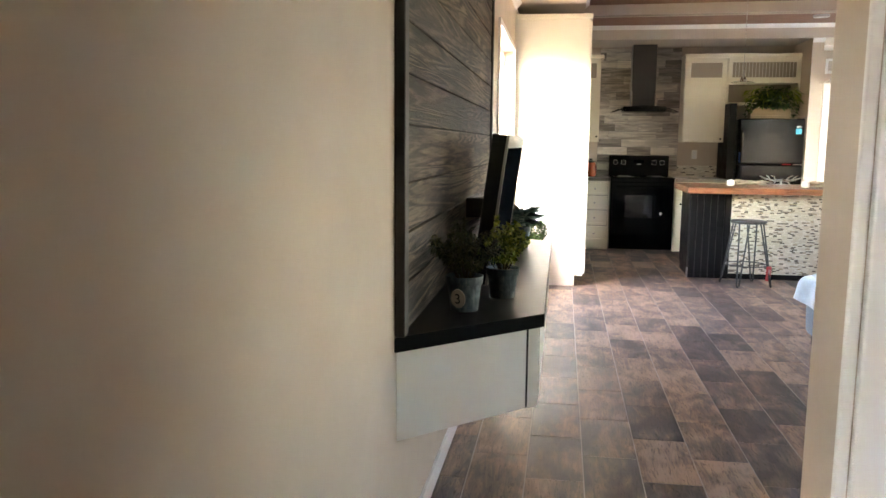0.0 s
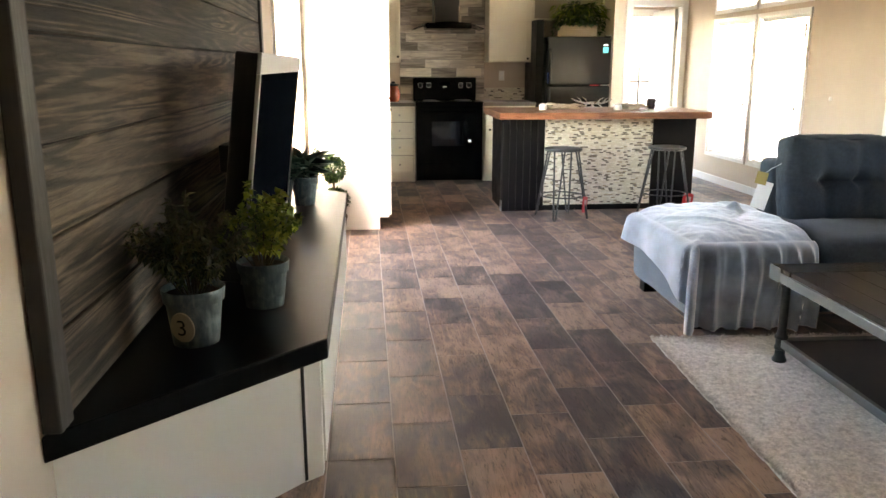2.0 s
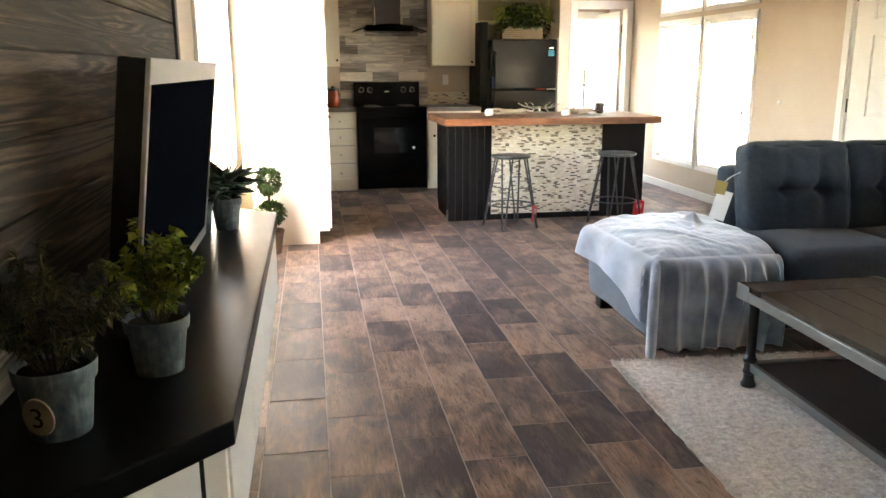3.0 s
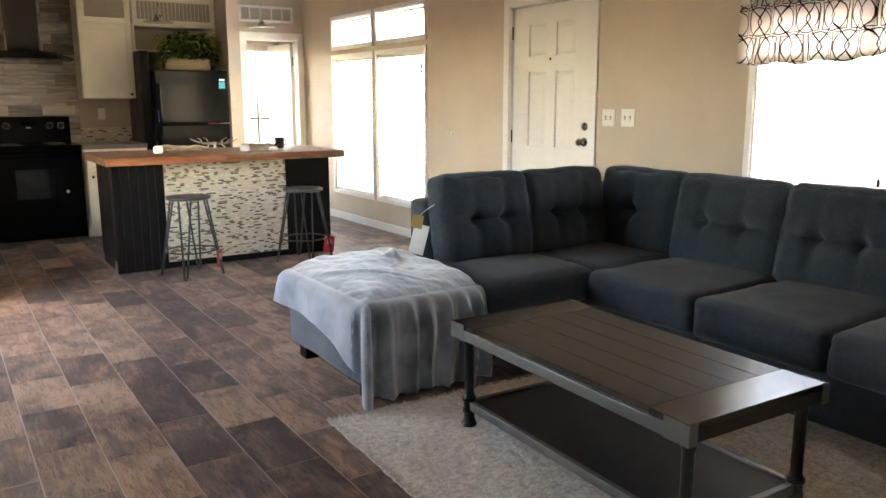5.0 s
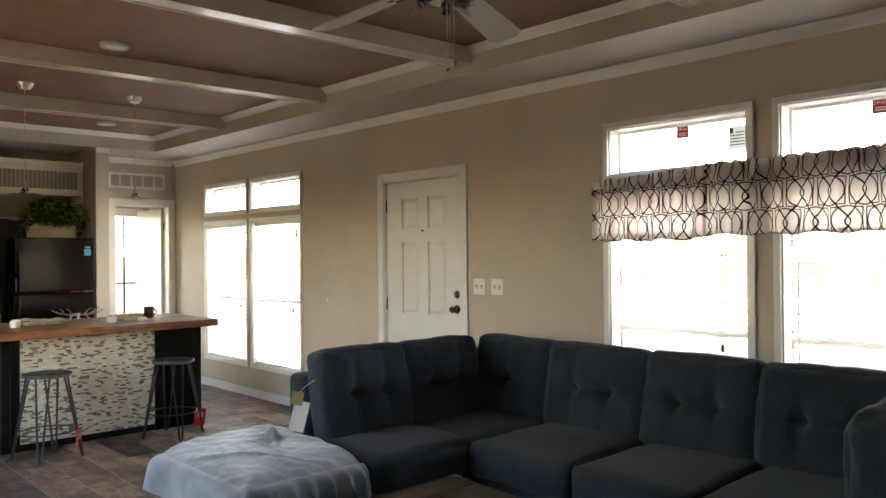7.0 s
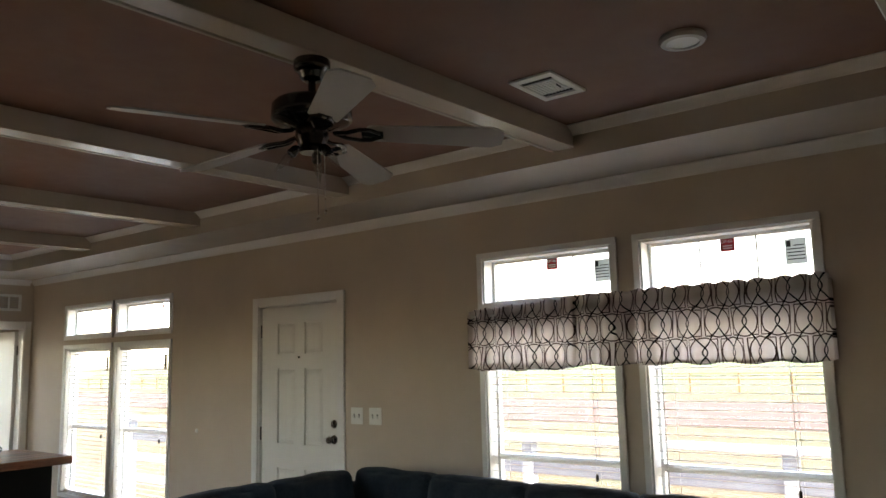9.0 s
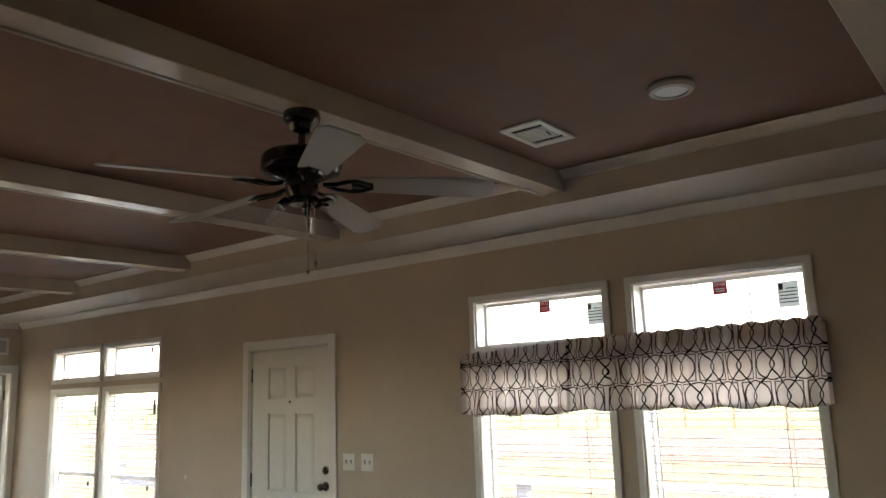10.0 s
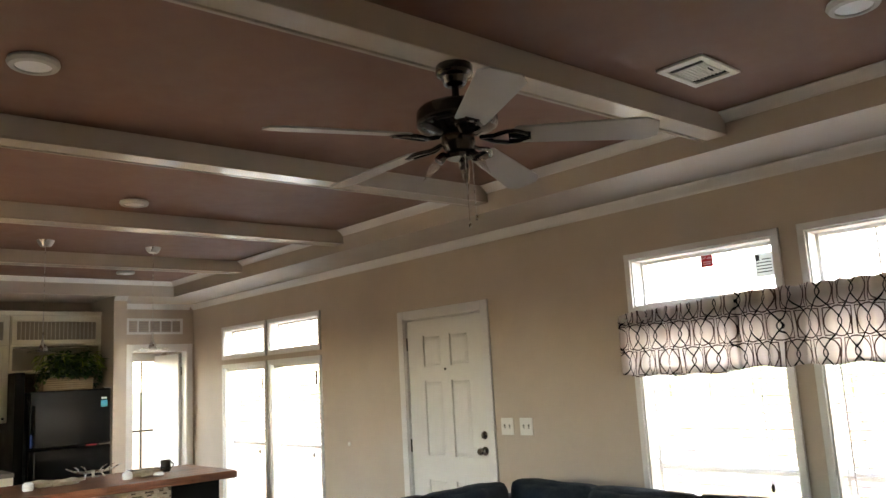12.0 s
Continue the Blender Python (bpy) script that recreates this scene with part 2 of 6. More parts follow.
def pane_material(name, tint, gloss):
    s = Shader(name)
    clear, shine, mixed = s.node("ShaderNodeBsdfTransparent"), s.node("ShaderNodeBsdfGlossy"), s.node("ShaderNodeMixShader")
    clear.inputs[0].default_value, shine.inputs["Roughness"].default_value = (*tint, 1), 0.02
    mixed.inputs[0].default_value = gloss
    s.link(clear.outputs[0], mixed.inputs[1]), s.link(shine.outputs[0], mixed.inputs[2]), s.link(mixed.outputs[0], s.out.inputs[0])
    return s.mat


M["white_film"] = thin_film("white_film", (0.8, 0.78, 0.76), 0.5)
M["red_film"] = thin_film("red_film", (0.42, 0.03, 0.04), 0.25)
M["glass"] = pane_material("window_glass", (0.97, 0.98, 0.98), 0.05)
M["bulb"] = pane_material("bulb_glass", (0.93, 0.92, 0.90), 0.18)
M["glass_tint"] = Shader("oven_glass").set(color=(0.01, 0.011, 0.012), rough=0.05).mat
M["dark_hole"] = painted("dark_void", (0.01, 0.01, 0.01), 0.9, 0.0, 0.0)


def leaf_material(name, dark, mid, light):
    s = Shader(name)
    info = s.node("ShaderNodeNewGeometry").outputs["Random Per Island"]
    f = s.math("ADD", s.math("MULTIPLY", info, 0.7), s.math("MULTIPLY", s.noise(s.coords(), 60, 3), 0.3))
    s.set(color=s.ramp(f, (0.15, dark), (0.5, mid), (0.85, light)), rough=0.5)
    # thin leaves let some light through
    s.let_through(0.38)
    return s.mat


M["leaf_olive"] = leaf_material("leaf_olive", (0.020, 0.026, 0.010), (0.055, 0.066, 0.022), (0.12, 0.115, 0.042))
M["leaf_lime"] = leaf_material("leaf_lime", (0.06, 0.105, 0.014), (0.19, 0.25, 0.035), (0.42, 0.45, 0.08))
M["leaf_blue"] = leaf_material("leaf_blue_green", (0.03, 0.065, 0.055), (0.085, 0.15, 0.12), (0.19, 0.28, 0.235))
M["leaf_green"] = leaf_material("leaf_green", (0.008, 0.024, 0.006), (0.022, 0.058, 0.012), (0.055, 0.12, 0.022))
M["leaf_fern"] = leaf_material("leaf_fern", (0.008, 0.024, 0.007), (0.028, 0.065, 0.015), (0.13, 0.18, 0.035))
M["stem"] = painted("plant_stem", (0.07, 0.05, 0.025), 0.8, 0.2, 0.1)

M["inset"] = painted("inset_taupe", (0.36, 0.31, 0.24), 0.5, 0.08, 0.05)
M["grout_grey"] = painted("grout_grey", (0.25, 0.24, 0.23), 0.9, 0.1, 0.2)
M["mortar_light"] = painted("mortar_light", (0.50, 0.47, 0.41), 0.85, 0.1, 0.2)
M["hood_black"] = painted("hood_black", (0.035, 0.034, 0.034), 0.28, 0.08, 0.0)
M["jar_red"] = painted("jar_red", (0.30, 0.06, 0.03), 0.2, 0.5, 0.0)
M["drift"] = wood("driftwood", (0.18, 0.14, 0.10), (0.36, 0.29, 0.21), (0.55, 0.47, 0.36), "x", 2, 0.8, 0.4)
M["mug"] = painted("mug_glaze", (0.05, 0.045, 0.045), 0.2, 0.6, 0.0)
M["stool_seat"] = painted("stool_seat_metal", (0.06, 0.063, 0.066), 0.38, 0.15, 0.05, 0.7)
M["table_leg"] = painted("table_leg_metal", (0.035, 0.037, 0.037), 0.35, 0.2, 0.05, 0.6)
M["shade_glass"] = pane_material("shade_glass", (0.93, 0.94, 0.93), 0.14)


def wall_tile_material():
    s = Shader("wall_tile_grey")
    info = s.node("ShaderNodeObjectInfo").outputs["Random"]
    off = s.node("ShaderNodeCombineXYZ")
    s.link(s.math("MULTIPLY", info, 47), off.inputs[0]), s.link(s.math("MULTIPLY", info, 23), off.inputs[2])
    add = s.node("ShaderNodeVectorMath")
    s.link(s.coords((1, 1, 9)), add.inputs[0]), s.link(off.outputs[0], add.inputs[1])
    grain = s.noise(add.outputs[0], 3.0, 5, 0.6, 0.8)
    tone = s.math("ADD", s.math("MULTIPLY", s.math("SUBTRACT", info, 0.5), 0.5), grain)
    s.set(color=s.ramp(tone, (0.25, (0.17, 0.148, 0.125)), (0.5, (0.44, 0.39, 0.335)), (0.78, (0.80, 0.74, 0.64))), rough=0.3)
    s.bump(grain, 0.1, 0.003)
    return s.mat


def mosaic_material():
    s = Shader("strip_mosaic")
    isl = s.node("ShaderNodeNewGeometry").outputs["Random Per Island"]
    r = s.node("ShaderNodeValToRGB")
    r.color_ramp.interpolation = "CONSTANT"
    els = r.color_ramp.elements
    stops = ((0.0, (0.72, 0.66, 0.55)), (0.30, (0.80, 0.75, 0.65)), (0.52, (0.64, 0.57, 0.45)), (0.66, (0.74, 0.70, 0.60)), (0.77, (0.07, 0.055, 0.045)), (0.90, (0.16, 0.12, 0.085)), (0.95, (0.35, 0.28, 0.19)))
    while len(els) < len(stops):
        els.new(0.5)
    for e, (p, c) in zip(els, stops):
        e.position, e.color = p, (*c, 1)
    s.link(isl, r.inputs[0])
    n = s.noise(s.coords(), 90, 3)
    s.set(color=s.mix(s.math("MULTIPLY", n, 0.25), r.outputs[0], (0.35, 0.32, 0.27)), rough=s.span(isl, 0, 1, 0.15, 0.45))
    return s.mat


def valance_material(name, through_light):
    """White cloth printed with interlocking dark rings; thin enough for daylight to glow through."""
    s = Shader(name)
    sep = s.node("ShaderNodeSeparateXYZ")
    s.link(s.coords(), sep.inputs[0])
    y, z = sep.outputs[1], sep.outputs[2]
    P, H, LENS = 0.142, 0.148, 0.024    # spacing along the rail, spacing of the rows, half height of the small lens
    y = s.math("ADD", y, s.math("MULTIPLY", s.math("SUBTRACT", s.noise(s.coords((0, 1, 0.25)), 6.5, 2), 0.5), 0.10))
    near_a, near_w = s.math("PINGPONG", y, P / 2), s.math("PINGPONG", s.math("SUBTRACT", z, 1.737 - 4 * H), H)
    far_a, far_w = s.math("SUBTRACT", P / 2, near_a), s.math("SUBTRACT", H, near_w)

    def both(*marks):
        out = marks[0]
        for m in marks[1:]:
            out = s.math("MULTIPLY", out, m)
        return out

    def line(value, half):
        return s.math("LESS_THAN", s.math("ABSOLUTE", value), half)

    strong, faint = [], []
    run = s.math("MULTIPLY", s.math("SUBTRACT", near_w, LENS), P / 2 / (H - 2 * LENS))
    strong.append(both(line(s.math("SUBTRACT", near_a, run), 0.0042), s.math("GREATER_THAN", near_w, LENS), s.math("LESS_THAN", near_w, H - LENS)))
    for ca, cw in ((near_a, near_w), (far_a, far_w)):
        bulge = s.math("MULTIPLY", s.math("COSINE", s.math("MULTIPLY", cw, math.pi / 2 / LENS)), 0.0085)
        strong.append(both(line(s.math("SUBTRACT", ca, bulge), 0.0030), s.math("LESS_THAN", cw, LENS)))
        ex, ez = s.math("DIVIDE", ca, 0.058), s.math("DIVIDE", cw, 0.073)
        ring = s.math("SQRT", s.math("ADD", s.math("MULTIPLY", ex, ex), s.math("MULTIPLY", ez, ez)))
        faint.append(line(s.math("SUBTRACT", ring, 1.0), 0.046))
        # upright bars between the ovals, with a shoulder at each end
        faint.append(both(line(s.math("SUBTRACT", ca, P / 2 - 0.009), 0.0026), s.math("LESS_THAN", cw, 0.066)))
        faint.append(both(line(s.math("SUBTRACT", cw, 0.066), 0.0026), s.math("LESS_THAN", ca, P / 2 - 0.009), s.math("GREATER_THAN", ca, 0.030)))

    def union(marks):
        out = marks[0]
        for m in marks[1:]:
            out = s.math("MAXIMUM", out, m)
        return out

    cloth = s.mix(s.noise(s.coords(), 30, 3), (0.78, 0.70, 0.675), (0.87, 0.81, 0.785))
    col = s.mix(union(faint), cloth, (0.10, 0.060, 0.052))
    col = s.mix(union(strong), col, (0.012, 0.011, 0.013))
    s.set(color=col, rough=0.9)
    s.bump(s.noise(s.coords(), 700, 2), 0.2, 0.001)
    tr, mx = s.node("ShaderNodeBsdfTranslucent"), s.node("ShaderNodeMixShader")
    s.link(col, tr.inputs[0])
    hem = s.math("MAXIMUM", s.math("LESS_THAN", z, 1.558), s.math("GREATER_THAN", z, 1.868))
    s.link(s.math("MULTIPLY_ADD", hem, -0.55 * through_light, through_light), mx.inputs[0])
    s.link(s.bsdf.outputs[0], mx.inputs[1]), s.link(tr.outputs[0], mx.inputs[2]), s.link(mx.outputs[0], s.out.inputs[0])
    return s.mat


M["wall_tile"] = wall_tile_material()
M["mosaic"] = mosaic_material()
M["valance"] = valance_material("valance_print", 0.76)
M["valance_header"] = valance_material("valance_print_doubled", 0.0)


# ---- mesh helpers ----


def bm_box(x0, x1, y0, y1, z0, z1, bevel=0.0, seg=2, bm=None):
    own = bm is None
    b = bmesh.new()
    vs = [b.verts.new((x, y, z)) for x in (x0, x1) for y in (y0, y1) for z in (z0, z1)]
    for f in ((0, 1, 3, 2), (4, 6, 7, 5), (0, 4, 5, 1), (2, 3, 7, 6), (0, 2, 6, 4), (1, 5, 7, 3)):
        b.faces.new([vs[i] for i in f])
    if bevel > 0:
        bmesh.ops.bevel(b, geom=b.edges[:], offset=bevel, segments=seg, affect="EDGES", profile=0.5)
    if own:
        return b
    add_bm(bm, b)
    return bm


def add_bm(dst, src, m=None):
    """Adds src to dst, moved by m, and frees src."""
    if m is not None:
        src.transform(m)
    me = bpy.data.meshes.new("tmp")
    src.to_mesh(me)
    dst.from_mesh(me)
    bpy.data.meshes.remove(me)
    src.free()
    return dst


def bm_lathe(profile, seg=24, center=(0, 0, 0), closed=False):
    """A turned body from (radius, height) pairs."""
    b = bmesh.new()
    rings = []
    for r, z in profile:
        if r < 1e-5:
            rings.append([b.verts.new((center[0], center[1], center[2] + z))])
        else:
            rings.append([b.verts.new((center[0] + r * math.cos(2 * math.pi * i / seg), center[1] + r * math.sin(2 * math.pi * i / seg), center[2] + z)) for i in range(seg)])
    for a, c in zip(rings, rings[1:]):
        for i in range(seg):
            j = (i + 1) % seg
            if len(a) == 1 and len(c) > 1:
                b.faces.new((a[0], c[j], c[i]))
            elif len(c) == 1 and len(a) > 1:
                b.faces.new((a[i], a[j], c[0]))
            elif len(a) > 1:
                b.faces.new((a[i], a[j], c[j], c[i]))
    bmesh.ops.recalc_face_normals(b, faces=b.faces[:])
    return b


def bm_tube(points, r, seg=8, closed=False, taper=None):
    """A round bar along a line of points."""
    pts = [Vector(p) for p in points]
    b = bmesh.new()
    rings = []
    n = len(pts)
    up = Vector((0.13, 0.27, 0.95)).normalized()
    for i, p in enumerate(pts):
        if closed:
            d = pts[(i + 1) % n] - pts[i - 1]
        else:
            d = pts[min(i + 1, n - 1)] - pts[max(i - 1, 0)]
        d.normalize()
        u = up if abs(d.dot(up)) < 0.95 else Vector((1, 0, 0))
        a = d.cross(u).normalized()
        c = d.cross(a)
        rr = r if taper is None else r * taper[i]
        rings.append([b.verts.new(p + rr * (math.cos(2 * math.pi * k / seg) * a + math.sin(2 * math.pi * k / seg) * c)) for k in range(seg)])
    pairs = list(zip(rings, rings[1:])) + ([(rings[-1], rings[0])] if closed else [])
    for p, q in pairs:
        for k in range(seg):
            b.faces.new((p[k], p[(k + 1) % seg], q[(k + 1) % seg], q[k]))
    if not closed:
        b.faces.new(rings[0][::-1]), b.faces.new(rings[-1])
    bmesh.ops.recalc_face_normals(b, faces=b.faces[:])
    return b


def bm_prism(poly, z0, z1, bevel=0.0):
    """An upright prism over a plan polygon."""
    b = bmesh.new()
    lo = [b.verts.new((x, y, z0)) for x, y in poly]
    hi = [b.verts.new((x, y, z1)) for x, y in poly]
    b.faces.new(lo[::-1]), b.faces.new(hi)
    for i in range(len(poly)):
        j = (i + 1) % len(poly)
        b.faces.new((lo[i], lo[j], hi[j], hi[i]))
    bmesh.ops.recalc_face_normals(b, faces=b.faces[:])
    if bevel:
        bmesh.ops.bevel(b, geom=b.edges[:], offset=bevel, segments=2, affect="EDGES", profile=0.5)
    return b


def mesh_of(name, bm, material, smooth=False):
    me = bpy.data.meshes.new(name)
    bm.to_mesh(me)
    bm.free()
    me.materials.append(material)
    if smooth:
        me.shade_smooth()
        me.set_sharp_from_angle(angle=radians(40))
    return me


def part(name, bm, material, parent, label="", smooth=False):
    """One mesh object under a thing, or at top level where parent is None."""
    ob = new(name, mesh_of(name, bm, material, smooth))
    if parent is not None:
        ob.parent = parent
        ob.matrix_parent_inverse = Matrix.Translation(-parent.matrix_basis.translation) if parent.type == "EMPTY" else Matrix()
    if label:
        tagged(ob, label)
    return ob


def thing(name, at, label, category, group="", kind=""):
    ob = new(name)
    ob.empty_display_size = 0.1
    ob.location = at
    ob.matrix_basis = Matrix.Translation(at)
    return tagged(ob, label, category, group, kind)


def structure(name, bm, material, label, category):
    return tagged(part(name, bm, material, None), label, category, kind="structure")

# ---- structure ----
LEFT, RIGHT, SOUTH, NORTH = -0.40, 4.08, 1.955, 11.08
JAMB = 0.518    # east side of the hallway opening
SOFFIT, TRAY = 2.574, 2.735


def wall_along_y(x0, x1, y0, y1, z0, z1, holes):
    """A wall in the y-z plane with openings (y0, y1, z0, z1) through it."""
    b = bmesh.new()
    ys = sorted({y0, y1, *[h[0] for h in holes], *[h[1] for h in holes]})
    for a, c in zip(ys, ys[1:]):
        spans = sorted((h[2], h[3]) for h in holes if h[0] <= a and h[1] >= c)
        low = z0
        for s0, s1 in spans:
            if s0 > low:
                bm_box(x0, x1, a, c, low, s0, bm=b)
            low = s1
        if low < z1:
            bm_box(x0, x1, a, c, low, z1, bm=b)
    return b


def wall_along_x(y0, y1, x0, x1, z0, z1, holes):
    b = wall_along_y(-y1, -y0, x0, x1, z0, z1, holes)
    b.transform(Matrix.Rotation(radians(-90), 4, "Z"))
    return b


A_HOLES = [(8.335, 9.245, 0.335, 1.792), (9.355, 10.265, 0.335, 1.792), (8.335, 9.245, 1.914, 2.203), (9.355, 10.265, 1.914, 2.203)]
B_HOLES = [(3.995, 4.875, 0.335, 1.792), (3.995, 4.875, 1.914, 2.203)]
C_HOLES = [(2.945, 3.825, 0.335, 1.792), (2.945, 3.825, 1.914, 2.203)]
DOOR_HOLE = (6.17, 7.08, 0.0, 2.04)
structure("wall_east", wall_along_y(RIGHT, RIGHT + 0.14, SOUTH, NORTH, 0, 2.9, A_HOLES + B_HOLES + C_HOLES + [DOOR_HOLE]), M["wall"],
          "beige painted wall with tall windows and an entry door", "wall")
# added opening, out of view, that lets daylight onto the hallway casing
HALL_FILL_OPENING = (0.16, 0.54, 0.75, 2.05)
LEFT_WINDOW = (5.98, 7.60, 0.72, 2.13)
structure("wall_west", wall_along_y(LEFT - 0.14, LEFT, -1.6, NORTH, 0, 2.9, [LEFT_WINDOW, HALL_FILL_OPENING]), M["wall"], "plain beige painted wall beside the hallway", "wall")
BACK_DOOR = (3.36, 4.0, 0.0, 2.04)
structure("wall_north", wall_along_x(NORTH, NORTH + 0.12, LEFT - 0.14, RIGHT + 0.14, 0, 2.9, [BACK_DOOR]), M["wall"], "beige kitchen wall with a doorway", "wall")
structure("wall_south", wall_along_x(SOUTH - 0.155, SOUTH, JAMB, RIGHT + 0.14, 0, 2.9, []), M["wall"], "beige wall beside the hallway opening", "wall")
structure("wall_hall_header", bm_box(LEFT, JAMB, SOUTH - 0.155, SOUTH, 2.20, 2.9), M["wall"], "beige wall above the hallway opening", "wall")
# unseen surfaces that close the hall, dark to soak up bounced light
structure("wall_hall_side", bm_box(0.72, 0.84, -1.6, SOUTH - 0.155, 0, 2.5), M["hall"], "unseen hallway wall, darkened to limit bounced light", "wall")
structure("wall_hall_end", bm_box(LEFT, 0.84, -1.72, -1.6, 0, 2.5), M["hall"], "unseen wall closing the hallway, darkened to limit bounced light", "wall")
structure("ceiling_hall", bm_box(LEFT, 0.84, -1.72, SOUTH - 0.155, 2.44, 2.52), M["hall"], "unseen hallway ceiling, darkened to limit bounced light", "ceiling")
# kitchen stub wall between refrigerator and doorway
structure("wall_stub", bm_box(2.915, 3.045, 10.36, NORTH, 0, SOFFIT), M["wall"], "short beige wall beside the refrigerator", "wall")

# tray ceiling
TX0, TX1, TY0, TY1 = 0.23, 3.53, 2.382, 10.33
structure("ceiling", bm_box(LEFT - 0.14, RIGHT + 0.14, SOUTH - 0.155, NORTH + 0.12, TRAY, TRAY + 0.12), M["ceiling_tray"], "mocha brown painted tray ceiling", "ceiling")
rim = bmesh.new()
for box in ((LEFT, TX0, SOUTH, NORTH), (TX1, RIGHT, SOUTH, NORTH), (TX0, TX1, SOUTH, TY0), (TX0, TX1, TY1, NORTH)):
    bm_box(*box, SOFFIT, TRAY - 0.001, bm=rim)
structure("ceiling_soffit", rim, M["soffit"], "beige dropped soffit around the tray ceiling", "ceiling")


def molding(name, p0, p1, out, drop, reach, z, label):
    """A crown profile run from p0 to p1; out is the plan direction away from the wall."""
    d = Vector((p1[0] - p0[0], p1[1] - p0[1], 0))
    o = Vector((out[0], out[1], 0))
    prof = [(0, 0), (0, -drop), (reach * 0.16, -drop), (reach * 0.22, -drop * 0.82), (reach * 0.55, -drop * 0.45), (reach * 0.86, -drop * 0.2), (reach, -drop * 0.14), (reach, 0)]
    b = bmesh.new()
    ends = [[b.verts.new(Vector((*p, z)) + o * r + Vector((0, 0, h))) for r, h in prof] for p in (p0, p1)]
    n = len(prof)
    for i in range(n):
        b.faces.new((ends[0][i], ends[0][(i + 1) % n], ends[1][(i + 1) % n], ends[1][i]))
    b.faces.new(ends[0][::-1]), b.faces.new(ends[1])
    bmesh.ops.recalc_face_normals(b, faces=b.faces[:])
    return structure(name, b, M["trim"], label, "trim")


crown = "white crown molding below the ceiling"
molding("crown_east", (RIGHT, SOUTH), (RIGHT, NORTH), (-1, 0), 0.060, 0.055, SOFFIT - 0.001, crown)
molding("crown_north", (3.05, NORTH), (RIGHT - 0.05, NORTH), (0, -1), 0.060, 0.055, SOFFIT - 0.001, crown)
molding("crown_west", (LEFT, SOUTH), (LEFT, 7.75), (1, 0), 0.060, 0.055, SOFFIT - 0.001, crown)
molding("crown_south", (JAMB, SOUTH), (RIGHT - 0.05, SOUTH), (0, 1), 0.060, 0.055, SOFFIT - 0.001, crown)
molding("crown_stub", (2.915, 10.36), (3.045, 10.36), (0, -1), 0.05, 0.04, SOFFIT - 0.001, crown)
inner = "white cove molding inside the ceiling tray"
molding("cove_east", (TX1, TY0), (TX1, TY1), (-1, 0), 0.045, 0.055, TRAY - 0.001, inner)
molding("cove_north", (TX0, TY1), (TX1, TY1), (0, -1), 0.045, 0.055, TRAY - 0.001, inner)
molding("cove_west", (TX0, TY0), (TX0, TY1), (1, 0), 0.045, 0.055, TRAY - 0.001, inner)
molding("cove_south", (TX0, TY0), (TX1, TY0), (0, 1), 0.045, 0.055, TRAY - 0.001, inner)

BEAM_LOW = 2.628
for y in (3.895, 5.500, 7.090, 8.750):
    # box beam whose underside is a flat board with a narrow lip beyond a groove on the kitchen side
    b = bm_box(TX0, TX1, y + 0.004, y + 0.131, BEAM_LOW + 0.010, TRAY - 0.001, 0.003)
    bm_box(TX0, TX1, y, y + 0.108, BEAM_LOW, BEAM_LOW + 0.012, 0.003, bm=b)
    bm_box(TX0, TX1, y + 0.120, y + 0.135, BEAM_LOW - 0.002, BEAM_LOW + 0.012, 0.003, bm=b)
    for vtx in b.verts:
        vtx.co.y += (3.44 - vtx.co.x) * 0.034
    structure("ceiling_beam", b, M["beam"], "beige painted box beam across the tray ceiling", "ceiling beam")


def baseboard(name, x0, x1, y0, y1):
    structure(name, bm_box(x0, x1, y0, y1, 0.004, 0.085, 0.003), M["trim"], "white painted baseboard along the wall", "baseboard")


baseboard("baseboard_east_a", RIGHT - 0.014, RIGHT - 0.0005, 7.16, NORTH)
baseboard("baseboard_east_b", RIGHT - 0.014, RIGHT - 0.0005, SOUTH, 6.09)
baseboard("baseboard_west_a", LEFT + 0.0005, LEFT + 0.014, SOUTH, 7.74)
baseboard("baseboard_west_b", LEFT + 0.0005, LEFT + 0.014, -1.6, SOUTH)
baseboard("baseboard_south", JAMB + 0.01, RIGHT - 0.02, SOUTH + 0.0005, SOUTH + 0.014)

# hallway opening: casing towards the hall
b = bm_box(JAMB - 0.003, JAMB + 0.018, SOUTH - 0.170, SOUTH - 0.156, 0, 2.26, 0.004)
bm_box(JAMB + 0.022, JAMB + 0.10, SOUTH - 0.176, SOUTH - 0.156, 0, 2.28, 0.004, bm=b)
structure("trim_hall_casing", b, M["trim"], "white casing on the hallway opening", "trim")


# floor: a grout bed with separate tiles (the tiles are made last)
structure("floor", bm_box(LEFT - 0.14, RIGHT + 0.14, -1.72, NORTH + 2.2, -0.12, -0.0012), M["grout"], "dark wood-look tile floor with thin grout lines", "floor")

# ---- windows ----


